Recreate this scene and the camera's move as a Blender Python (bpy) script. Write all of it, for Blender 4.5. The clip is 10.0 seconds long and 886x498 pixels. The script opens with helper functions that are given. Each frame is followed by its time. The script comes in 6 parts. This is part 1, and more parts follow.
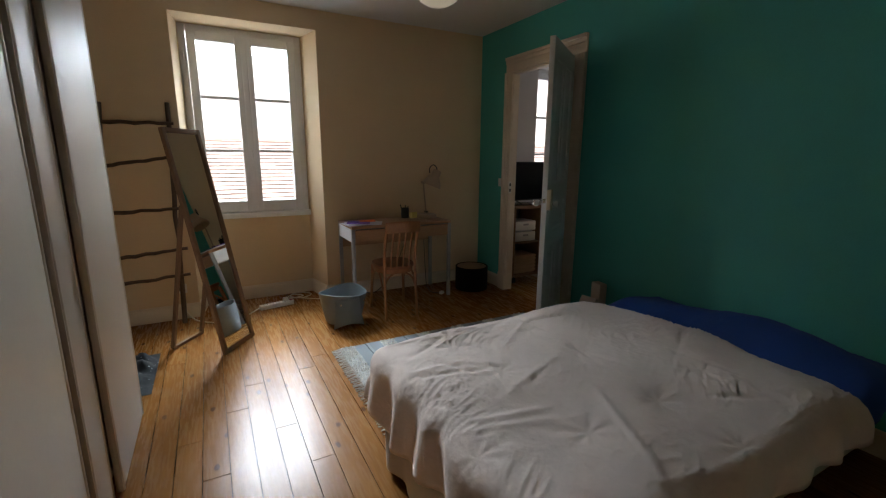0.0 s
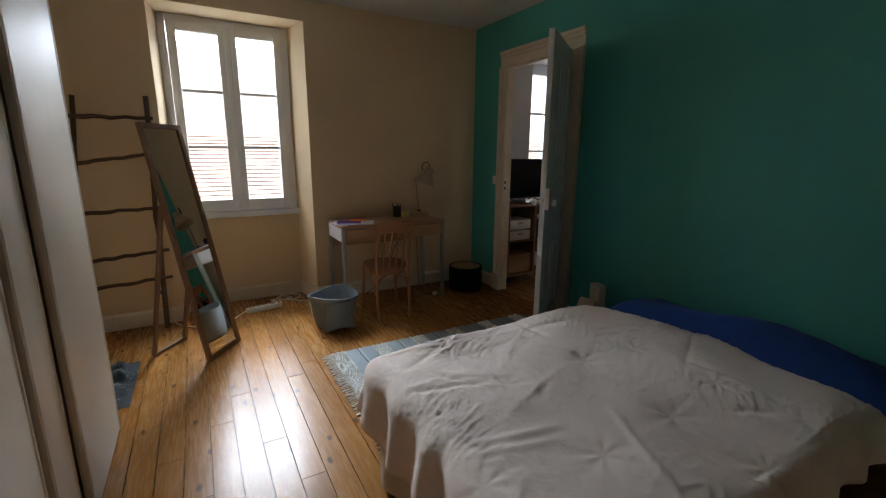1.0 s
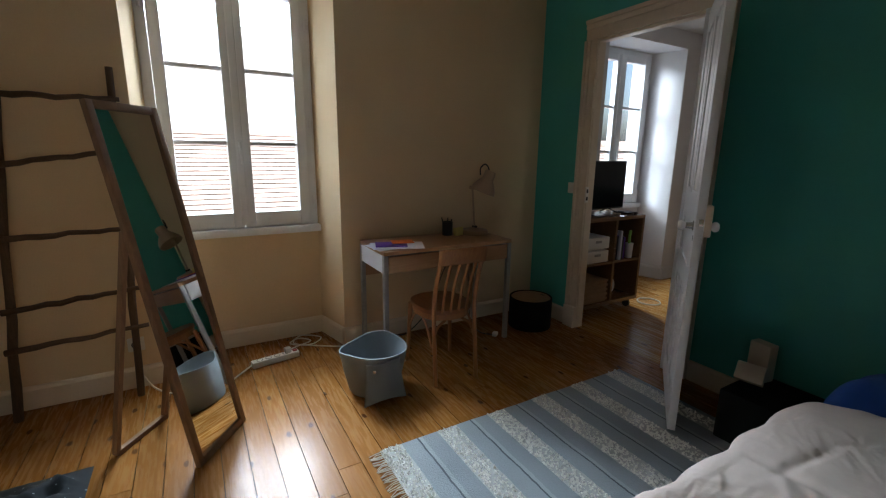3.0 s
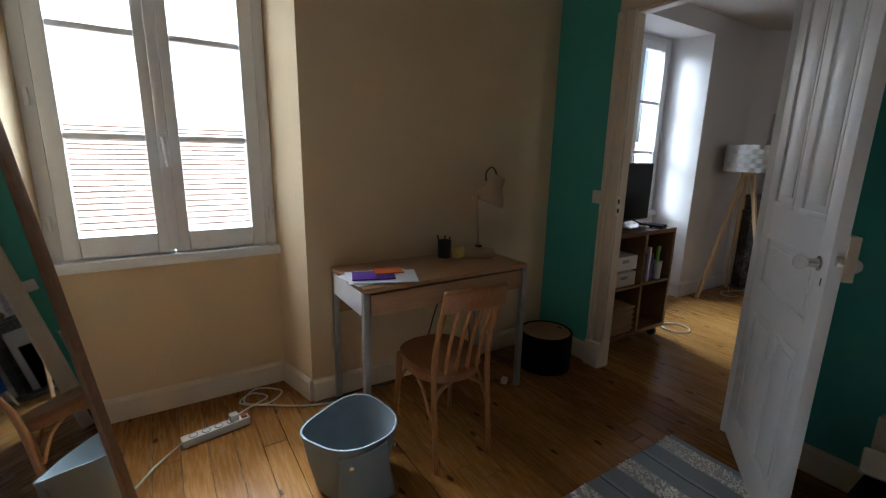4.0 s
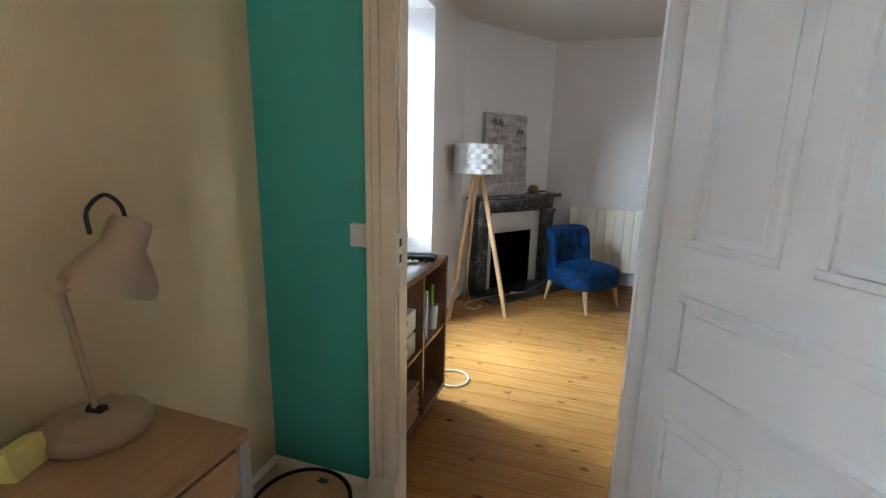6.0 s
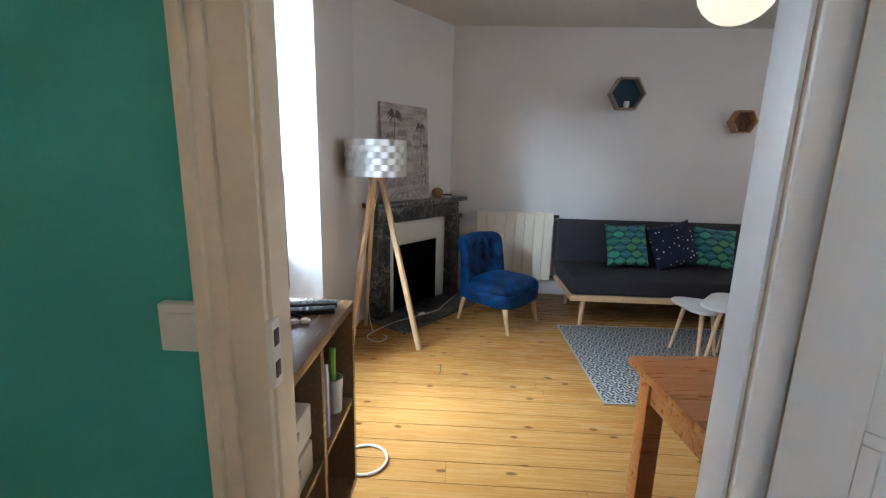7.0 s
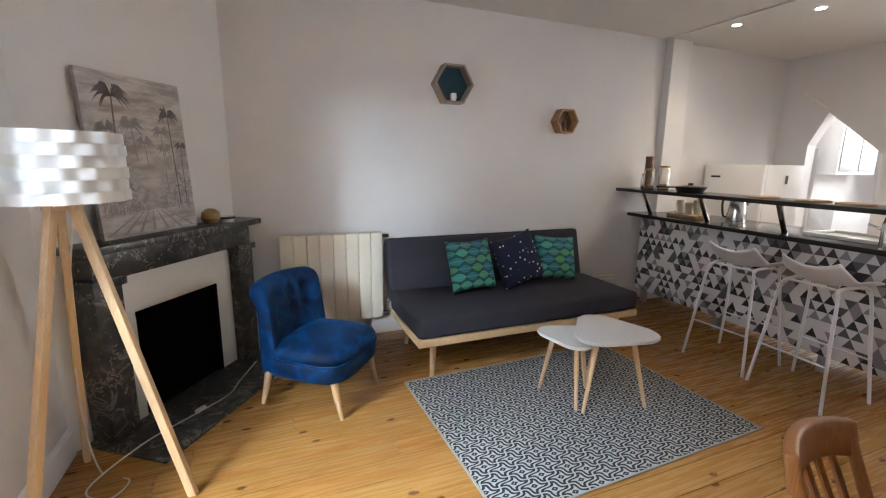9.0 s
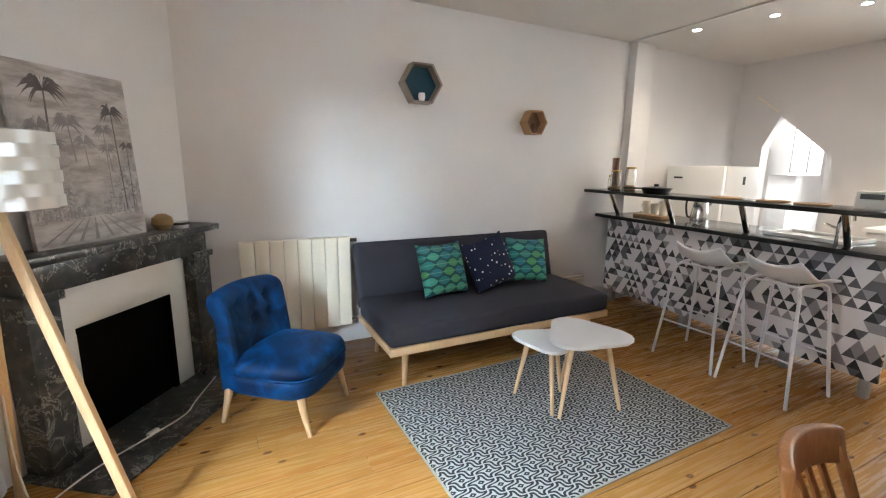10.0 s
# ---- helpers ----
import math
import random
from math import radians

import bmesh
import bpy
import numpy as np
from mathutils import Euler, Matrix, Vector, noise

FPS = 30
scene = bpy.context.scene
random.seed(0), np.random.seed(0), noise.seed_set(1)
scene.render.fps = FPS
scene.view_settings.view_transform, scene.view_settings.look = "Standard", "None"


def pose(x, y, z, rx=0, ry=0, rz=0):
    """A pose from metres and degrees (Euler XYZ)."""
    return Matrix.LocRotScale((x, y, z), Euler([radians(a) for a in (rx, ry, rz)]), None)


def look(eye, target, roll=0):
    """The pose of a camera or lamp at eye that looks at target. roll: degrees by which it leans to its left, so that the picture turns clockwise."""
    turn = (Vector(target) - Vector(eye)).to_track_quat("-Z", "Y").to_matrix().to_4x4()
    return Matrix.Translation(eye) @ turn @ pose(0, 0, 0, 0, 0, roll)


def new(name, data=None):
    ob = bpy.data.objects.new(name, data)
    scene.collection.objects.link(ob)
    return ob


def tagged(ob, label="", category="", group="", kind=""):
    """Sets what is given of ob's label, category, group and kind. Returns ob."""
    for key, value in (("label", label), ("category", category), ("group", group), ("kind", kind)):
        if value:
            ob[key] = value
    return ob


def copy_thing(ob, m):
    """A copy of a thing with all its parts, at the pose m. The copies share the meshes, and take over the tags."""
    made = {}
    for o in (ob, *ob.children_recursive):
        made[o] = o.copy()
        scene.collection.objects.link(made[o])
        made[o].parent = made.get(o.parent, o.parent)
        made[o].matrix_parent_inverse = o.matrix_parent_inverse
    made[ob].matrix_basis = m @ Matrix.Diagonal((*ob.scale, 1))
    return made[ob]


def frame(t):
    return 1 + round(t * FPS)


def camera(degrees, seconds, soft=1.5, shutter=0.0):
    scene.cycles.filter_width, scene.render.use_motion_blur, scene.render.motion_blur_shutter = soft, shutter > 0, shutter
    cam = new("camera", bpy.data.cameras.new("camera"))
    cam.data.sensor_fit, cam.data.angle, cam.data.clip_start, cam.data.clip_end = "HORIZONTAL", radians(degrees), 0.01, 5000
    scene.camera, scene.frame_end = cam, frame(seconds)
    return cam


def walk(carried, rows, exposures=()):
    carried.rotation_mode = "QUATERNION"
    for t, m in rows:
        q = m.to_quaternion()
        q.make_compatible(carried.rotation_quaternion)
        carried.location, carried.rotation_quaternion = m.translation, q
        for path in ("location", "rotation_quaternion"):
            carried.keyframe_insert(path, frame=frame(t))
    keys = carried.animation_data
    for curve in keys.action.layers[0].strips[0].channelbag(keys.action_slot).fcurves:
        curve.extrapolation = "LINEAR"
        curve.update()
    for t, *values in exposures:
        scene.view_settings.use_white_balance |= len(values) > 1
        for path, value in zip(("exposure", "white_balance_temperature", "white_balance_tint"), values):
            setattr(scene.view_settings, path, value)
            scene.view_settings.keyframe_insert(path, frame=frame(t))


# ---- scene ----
cam = camera(91.2, 10.0, soft=1.2)
PATH = [
    (0, (0.403, 0.465, 1.347), (1.327, 2.19, 0.933), 0.4),
    (0.5, (0.427, 0.5, 1.368), (1.359, 2.217, 0.94), 0.5),
    (1, (0.43, 0.586, 1.356), (1.393, 2.285, 0.925), 0.5),
    (1.5, (0.486, 0.827, 1.369), (1.467, 2.514, 0.929), 0.6),
    (2, (0.465, 1.089, 1.364), (1.453, 2.773, 0.93), 0.4),
    (2.5, (0.44, 1.384, 1.339), (1.414, 3.078, 0.913), 0.8),
    (4, (0.747, 2.363, 1.352), (1.807, 4.003, 0.917), 1.2),
    (4.5, (0.953, 2.708, 1.363), (2.264, 4.149, 0.91), 1.8),
    (5, (1.204, 2.957, 1.355), (2.748, 4.149, 0.915), 1.9),
    (5.5, (1.439, 3.184, 1.364), (3.179, 4.074, 0.94), 1.5),
    (7, (2.396, 3.682, 1.376), (4.35, 3.777, 0.958), 1.4),
    (7.5, (2.717, 3.705, 1.375), (4.667, 3.525, 0.967), 1.3),
    (8, (3.014, 3.713, 1.376), (4.925, 3.279, 0.976), 1.0),
    (8.5, (3.245, 3.694, 1.358), (5.081, 3.004, 0.97), 0.6),
    (9, (3.448, 3.618, 1.384), (5.265, 2.878, 0.994), 0.7),
    (9.5, (3.498, 3.582, 1.394), (5.309, 2.826, 1.008), 0.7),
    (10, (3.539, 3.604, 1.386), (5.295, 2.728, 1.003), 0.7),
]
EXPOSURES = [(0, 1.0, 6300, 9), (2.5, 1.02, 6050, 7), (4.5, 1.45, 5800, 6), (5.0, 2.2, 6000, 6), (5.5, 2.8, 5750, 3), (7.0, 2.9, 5550, 4), (7.5, 2.8, 5800, 8), (8.0, 2.95, 5900, 9), (9.0, 3.35, 5950, 7), (10, 3.7, 5880, 3)]
walk(cam, [(t, look(eye, target, roll)) for t, eye, target, roll in PATH], EXPOSURES)

# ---- world, sun, exposure ----
world = bpy.data.worlds.new("sky")
scene.world = world
world.use_nodes = True
wn = world.node_tree
sky = wn.nodes.new("ShaderNodeTexSky")
sky.sky_type, sky.sun_disc = "NISHITA", False
sky.sun_elevation, sky.sun_rotation = radians(48), radians(200)
sky.dust_density, sky.air_density = 6.0, 1.0
wn.links.new(sky.outputs[0], wn.nodes["Background"].inputs[0])
wn.nodes["Background"].inputs[1].default_value = 0.15


def sun_lamp(strength, direction, angle):
    data = bpy.data.lights.new("sun", "SUN")
    data.energy, data.angle, data.color = strength, radians(angle), (1, 0.95, 0.88)
    ob = new("sun", data)
    ob.matrix_world = look((0, 0, 12), Vector((0, 0, 12)) + Vector(direction))


sun_lamp(1.5, (0.25, 0.6, -0.75), 15)


def area(name, m, sx, sy, power, color=(1, 1, 1)):
    data = bpy.data.lights.new(name, "AREA")
    data.shape, data.size, data.size_y, data.energy, data.color = "RECTANGLE", sx, sy, power, color
    ob = new(name, data)
    ob.matrix_world = m
    return ob


DAY = (0.82, 0.92, 1.0)
area("daylight_bedroom", look((0.9, 7.2, 3.4), (0.9, 3.0, 1.0)), 1.7, 1.5, 395, DAY)
area("daylight_living", look((4.1, 7.2, 4.6), (4.6, 3.6, 0.9)), 2.2, 1.8, 275, DAY)
area("daylight_kitchen", look((4.6, -2.55, 1.7), (4.6, 0.0, 2.0)), 1.4, 1.0, 7.5, (1.0, 0.95, 0.88))
# added fill lamp hanging inside the back room, which has no window
area("daylight_back_room", look((6.0, -3.3, 1.9), (6.0, -2.0, 1.2)), 1.0, 1.2, 5, (1.0, 0.95, 0.88))



def spot_glow(x, y, z):
    """The beam of a recessed ceiling spot."""
    data = bpy.data.lights.new("spot_beam", "SPOT")
    data.energy, data.color, data.spot_size, data.spot_blend, data.shadow_soft_size = 5.0, (1.0, 0.8, 0.58), radians(110), 0.8, 0.03
    new("spot_beam", data).matrix_world = look((x, y, z), (x, y - 0.1, 0))


# ---- materials ----


def nodes_of(name):
    m = bpy.data.materials.new(name)
    m.use_nodes = True
    nt = m.node_tree
    return m, nt, nt.nodes["Principled BSDF"]


def node(nt, kind, **values):
    n = nt.nodes.new(kind)
    for k, v in values.items():
        sock = n.inputs[int(k[1:])] if k[0] == "i" and k[1:].isdigit() else n.inputs[k.replace("_", " ")]
        if isinstance(v, bpy.types.NodeSocket):
            nt.links.new(v, sock)
        else:
            sock.default_value = v
    return n


def calc(nt, op, a, b=0.0, c=0.0):
    n = nt.nodes.new("ShaderNodeMath")
    n.operation = op
    for i, v in enumerate((a, b, c)):
        if isinstance(v, bpy.types.NodeSocket):
            nt.links.new(v, n.inputs[i])
        else:
            n.inputs[i].default_value = v
    return n.outputs[0]


def blend(nt, fac, a, b):
    n = nt.nodes.new("ShaderNodeMix")
    n.data_type = "RGBA"
    for sock, v in ((n.inputs[0], fac), (n.inputs[6], a), (n.inputs[7], b)):
        if isinstance(v, bpy.types.NodeSocket):
            nt.links.new(v, sock)
        elif sock is n.inputs[0]:
            sock.default_value = v
        else:
            sock.default_value = (*v, 1)
    return n.outputs[2]


def place_of(nt, scale=(1, 1, 1), turn=(0, 0, 0), shift=True):
    tc = nt.nodes.new("ShaderNodeTexCoord")
    vec = tc.outputs["Object"]
    if shift:
        info = nt.nodes.new("ShaderNodeObjectInfo")
        off = node(nt, "ShaderNodeCombineXYZ", X=calc(nt, "MULTIPLY", info.outputs["Random"], 37.0), Y=calc(nt, "MULTIPLY", info.outputs["Random"], 91.0), Z=calc(nt, "MULTIPLY", info.outputs["Random"], 53.0))
        add = nt.nodes.new("ShaderNodeVectorMath")
        nt.links.new(vec, add.inputs[0])
        nt.links.new(off.outputs[0], add.inputs[1])
        vec = add.outputs[0]
    mp = node(nt, "ShaderNodeMapping", Vector=vec, Scale=scale, Rotation=tuple(radians(a) for a in turn))
    return mp.outputs[0]


def ramp(nt, fac, *stops):
    n = nt.nodes.new("ShaderNodeValToRGB")
    nt.links.new(fac, n.inputs[0])
    while len(n.color_ramp.elements) < len(stops):
        n.color_ramp.elements.new(0.5)
    for e, (p, c) in zip(n.color_ramp.elements, stops):
        e.position, e.color = p, (*c, 1)
    return n.outputs[0]


def bumped(nt, bsdf, height, strength, distance=0.01):
    b = node(nt, "ShaderNodeBump", Strength=strength, Distance=distance, Height=height)
    nt.links.new(b.outputs[0], bsdf.inputs["Normal"])


def shade(c, k):
    return tuple(max(0.0, min(1.0, v * k)) for v in c)


def plain(name, color, rough=0.5, metal=0.0, var=0.12, scale=3.0, fine=60.0, bump=0.1, shift=True, sheen=0.0, coat=0.0, spec=0.5):
    m, nt, bs = nodes_of(name)
    vec = place_of(nt, shift=shift)
    n1 = node(nt, "ShaderNodeTexNoise", Vector=vec, Scale=scale, Detail=6.0, Roughness=0.6)
    n2 = node(nt, "ShaderNodeTexNoise", Vector=vec, Scale=fine, Detail=4.0)
    f = calc(nt, "ADD", calc(nt, "MULTIPLY", n1.outputs["Fac"], 0.65), calc(nt, "MULTIPLY", n2.outputs["Fac"], 0.35))
    col = ramp(nt, f, (0.3, shade(color, 1 - var)), (0.7, shade(color, 1 + var)))
    nt.links.new(col, bs.inputs["Base Color"])
    bs.inputs["Metallic"].default_value = metal
    r = calc(nt, "ADD", rough - 0.08, calc(nt, "MULTIPLY", n1.outputs["Fac"], 0.16))
    nt.links.new(r, bs.inputs["Roughness"])
    bs.inputs["Sheen Weight"].default_value = sheen
    bs.inputs["Specular IOR Level"].default_value = spec
    bs.inputs["Coat Weight"].default_value = coat
    if bump:
        bumped(nt, bs, n2.outputs["Fac"], bump, 0.004)
    return m


def wood(name, dark, light, axis="y", size=1.0, rough=0.4, knots=True, tone=0.25, coat=0.0, bump=0.12, stretch=0.09, heart=None):
    m, nt, bs = nodes_of(name)
    s = {"x": (stretch, 1, 1), "y": (1, stretch, 1), "z": (1, 1, stretch)}[axis]
    vec = place_of(nt, tuple(v * size for v in s))
    big = node(nt, "ShaderNodeTexNoise", Vector=vec, Scale=7.0, Detail=5.0, Distortion=1.2)
    rings = calc(nt, "FRACT", calc(nt, "MULTIPLY", big.outputs["Fac"], 9.0))
    rings = calc(nt, "ABSOLUTE", calc(nt, "SUBTRACT", rings, 0.5))
    fine = node(nt, "ShaderNodeTexNoise", Vector=vec, Scale=90.0, Detail=4.0)
    f = calc(nt, "ADD", calc(nt, "MULTIPLY", rings, 0.36), calc(nt, "MULTIPLY", fine.outputs["Fac"], 0.55))
    col = ramp(nt, f, (0.05, dark), (0.6, light))
    info = nt.nodes.new("ShaderNodeObjectInfo")
    if heart:
        streak = node(nt, "ShaderNodeTexNoise", Vector=vec, Scale=6.0, Detail=3.0, Distortion=0.6)
        col = blend(nt, ramp(nt, streak.outputs["Fac"], (0.48, (0, 0, 0)), (0.78, (0.7, 0.7, 0.7))), col, heart)
    col = blend(nt, calc(nt, "MULTIPLY", info.outputs["Random"], tone), col, shade(dark, 0.75))
    if knots:
        kv = place_of(nt, tuple(v * 2.6 * size for v in {"x": (0.5, 1, 0), "y": (1, 0.5, 0), "z": (1, 1, 0.5)}[axis]))
        vor = node(nt, "ShaderNodeTexVoronoi", Vector=kv, Scale=2.1, Randomness=1.0)
        vor.voronoi_dimensions = "2D"
        spot = nt.nodes.new("ShaderNodeMapRange")
        nt.links.new(vor.outputs["Distance"], spot.inputs[0])
        wob = node(nt, "ShaderNodeTexNoise", Vector=kv, Scale=22.0, Detail=3.0)
        few = calc(nt, "MULTIPLY", calc(nt, "GREATER_THAN", vor.outputs["Color"], 0.7), 0.5)
        near = calc(nt, "ADD", vor.outputs["Distance"], calc(nt, "MULTIPLY", wob.outputs["Fac"], 0.085))
        nt.links.new(calc(nt, "ADD", near, few), spot.inputs[0])
        spot.inputs[1].default_value, spot.inputs[2].default_value = 0.084, 0.114
        spot.inputs[3].default_value, spot.inputs[4].default_value = 0.85, 0.0
        col = blend(nt, spot.outputs[0], col, (dark[0] * 0.2, dark[1] * 0.13, dark[2] * 0.13))
    nt.links.new(col, bs.inputs["Base Color"])
    r = calc(nt, "ADD", rough - 0.1, calc(nt, "MULTIPLY", fine.outputs["Fac"], 0.2))
    nt.links.new(r, bs.inputs["Roughness"])
    bs.inputs["Coat Weight"].default_value = coat
    bs.inputs["Coat Roughness"].default_value = 0.25
    bumped(nt, bs, fine.outputs["Fac"], bump, 0.003)
    return m


def gloss(name, color, rough, alpha=1.0, trans=0.0, emit=0.0):
    m, nt, bs = nodes_of(name)
    bs.inputs["Base Color"].default_value = (*color, 1)
    bs.inputs["Roughness"].default_value = rough
    bs.inputs["Transmission Weight"].default_value = trans
    bs.inputs["Alpha"].default_value = alpha
    if emit:
        bs.inputs["Emission Color"].default_value = (*color, 1)
        bs.inputs["Emission Strength"].default_value = emit
    return m


def marble(name):
    m, nt, bs = nodes_of(name)
    vec = place_of(nt)
    a = node(nt, "ShaderNodeTexNoise", Vector=vec, Scale=5.0, Detail=9.0, Roughness=0.65, Distortion=1.6)
    b = node(nt, "ShaderNodeTexNoise", Vector=vec, Scale=16.0, Detail=6.0)
    base = ramp(nt, b.outputs["Fac"], (0.3, (0.016, 0.017, 0.017)), (0.55, (0.05, 0.049, 0.047)), (0.75, (0.13, 0.115, 0.1)))
    vein = calc(nt, "ABSOLUTE", calc(nt, "SUBTRACT", a.outputs["Fac"], 0.5))
    v = ramp(nt, vein, (0.0, (0.55, 0.55, 0.55)), (0.018, (0.0, 0.0, 0.0)))
    cut = node(nt, "ShaderNodeTexNoise", Vector=vec, Scale=3.0, Detail=3.0)
    vm = calc(nt, "MULTIPLY", v, calc(nt, "GREATER_THAN", cut.outputs["Fac"], 0.48))
    spots = node(nt, "ShaderNodeTexVoronoi", Vector=vec, Scale=22.0, Randomness=1.0)
    fleck = calc(nt, "MULTIPLY", calc(nt, "LESS_THAN", calc(nt, "ADD", spots.outputs["Distance"], calc(nt, "MULTIPLY", b.outputs["Fac"], 0.35)), 0.26), 0.5)
    col = blend(nt, calc(nt, "MAXIMUM", vm, fleck), base, (0.55, 0.52, 0.47))
    nt.links.new(col, bs.inputs["Base Color"])
    bs.inputs["Roughness"].default_value = 0.28
    return m


def triangles(name):
    """Printed paper of small triangles in whites and greys; runs along x and z."""
    m, nt, bs = nodes_of(name)
    tc = nt.nodes.new("ShaderNodeTexCoord")
    sp = node(nt, "ShaderNodeSeparateXYZ", Vector=tc.outputs["Object"])
    W, Hh = 0.072, 0.062
    v = calc(nt, "DIVIDE", sp.outputs["Z"], Hh)
    u = calc(nt, "DIVIDE", sp.outputs["X"], W)
    row = calc(nt, "FLOOR", v)
    fv = calc(nt, "SUBTRACT", v, row)
    us = calc(nt, "ADD", u, calc(nt, "MULTIPLY", row, 0.5))
    a = calc(nt, "FLOOR", calc(nt, "ADD", us, calc(nt, "MULTIPLY", fv, 0.5)))
    b = calc(nt, "FLOOR", calc(nt, "SUBTRACT", us, calc(nt, "MULTIPLY", fv, 0.5)))
    key = node(nt, "ShaderNodeCombineXYZ", X=a, Y=b, Z=row)
    wn_ = nt.nodes.new("ShaderNodeTexWhiteNoise")
    wn_.noise_dimensions = "3D"
    nt.links.new(key.outputs[0], wn_.inputs["Vector"])
    up = calc(nt, "SUBTRACT", a, b)
    bias = calc(nt, "ADD", calc(nt, "MULTIPLY", wn_.outputs["Value"], 0.75), calc(nt, "MULTIPLY", up, 0.25))
    cr = ramp(nt, bias, (0.0, (0.022, 0.021, 0.026)), (0.26, (0.1, 0.096, 0.105)), (0.38, (0.26, 0.245, 0.255)), (0.48, (0.66, 0.63, 0.63)))
    cr.node.color_ramp.interpolation = "CONSTANT"
    nt.links.new(cr, bs.inputs["Base Color"])
    bs.inputs["Roughness"].default_value = 0.4
    return m


def trellis(name):
    """Woven rug: dark outlines of wavy-edged cells on a pale ground, a small ring in each."""
    m, nt, bs = nodes_of(name)
    tc = nt.nodes.new("ShaderNodeTexCoord")
    sp = node(nt, "ShaderNodeSeparateXYZ", Vector=tc.outputs["Object"])
    u = calc(nt, "DIVIDE", sp.outputs["X"], 0.096)
    v = calc(nt, "DIVIDE", sp.outputs["Y"], 0.144)
    a, b = calc(nt, "ADD", u, v), calc(nt, "SUBTRACT", u, v)
    wave_a = calc(nt, "MULTIPLY", calc(nt, "SINE", calc(nt, "MULTIPLY", b, 2 * math.pi)), 0.14)
    wave_b = calc(nt, "MULTIPLY", calc(nt, "SINE", calc(nt, "MULTIPLY", a, 2 * math.pi)), -0.14)

    def off(c):
        return calc(nt, "ABSOLUTE", calc(nt, "SUBTRACT", c, calc(nt, "ROUND", c)))

    rim = calc(nt, "MAXIMUM", off(calc(nt, "ADD", a, wave_a)), off(calc(nt, "ADD", b, wave_b)))
    line = calc(nt, "LESS_THAN", calc(nt, "ABSOLUTE", calc(nt, "SUBTRACT", rim, 0.375)), 0.07)
    core = calc(nt, "MAXIMUM", off(a), off(b))
    eye = calc(nt, "LESS_THAN", calc(nt, "ABSOLUTE", calc(nt, "SUBTRACT", core, 0.085)), 0.05)
    line = calc(nt, "MAXIMUM", line, eye)
    n = node(nt, "ShaderNodeTexNoise", Vector=tc.outputs["Object"], Scale=260.0, Detail=2.0)
    pale = ramp(nt, n.outputs["Fac"], (0.3, (0.29, 0.283, 0.273)), (0.7, (0.4, 0.392, 0.38)))
    dark = ramp(nt, n.outputs["Fac"], (0.3, (0.008, 0.009, 0.013)), (0.7, (0.02, 0.021, 0.027)))
    nt.links.new(blend(nt, line, pale, dark), bs.inputs["Base Color"])
    bs.inputs["Roughness"].default_value = 0.92
    bumped(nt, bs, n.outputs["Fac"], 0.35, 0.003)
    return m


def leaves_print(name):
    """Cushion cotton with rows of leaf shapes in greens and blues."""
    m, nt, bs = nodes_of(name)
    tc = nt.nodes.new("ShaderNodeTexCoord")
    sp = node(nt, "ShaderNodeSeparateXYZ", Vector=tc.outputs["Object"])
    u = calc(nt, "DIVIDE", sp.outputs["X"], 0.1)
    v = calc(nt, "DIVIDE", sp.outputs["Y"], 0.06)
    row = calc(nt, "FLOOR", v)
    us = calc(nt, "ADD", u, calc(nt, "MULTIPLY", calc(nt, "MODULO", row, 2.0), 0.5))
    col_ = calc(nt, "FLOOR", us)
    fu = calc(nt, "SUBTRACT", calc(nt, "SUBTRACT", us, col_), 0.5)
    fv = calc(nt, "ABSOLUTE", calc(nt, "SUBTRACT", calc(nt, "SUBTRACT", v, row), 0.5))
    edge = calc(nt, "MULTIPLY", calc(nt, "SUBTRACT", 0.25, calc(nt, "MULTIPLY", fu, fu)), 1.95)
    inside = calc(nt, "LESS_THAN", fv, edge)
    rib = calc(nt, "LESS_THAN", fv, 0.03)
    wn_ = nt.nodes.new("ShaderNodeTexWhiteNoise")
    nt.links.new(node(nt, "ShaderNodeCombineXYZ", X=col_, Y=row, Z=1.0).outputs[0], wn_.inputs["Vector"])
    leaf = ramp(nt, wn_.outputs["Value"], (0.0, (0.025, 0.2, 0.17)), (0.35, (0.03, 0.13, 0.24)), (0.65, (0.08, 0.25, 0.09)), (1.0, (0.06, 0.33, 0.3)))
    c = blend(nt, inside, (0.012, 0.07, 0.075), leaf)
    c = blend(nt, calc(nt, "MULTIPLY", rib, inside), c, (0.16, 0.32, 0.22))
    nt.links.new(c, bs.inputs["Base Color"])
    bs.inputs["Roughness"].default_value = 0.85
    return m


def dots_print(name, ground=(0.002, 0.006, 0.032), dot=(0.7, 0.7, 0.68), size=0.2):
    m, nt, bs = nodes_of(name)
    tc = nt.nodes.new("ShaderNodeTexCoord")
    vor = node(nt, "ShaderNodeTexVoronoi", Vector=tc.outputs["Object"], Scale=26.0, Randomness=0.75)
    c = blend(nt, calc(nt, "LESS_THAN", vor.outputs["Distance"], size), ground, dot)
    nt.links.new(c, bs.inputs["Base Color"])
    bs.inputs["Roughness"].default_value = 0.85
    return m


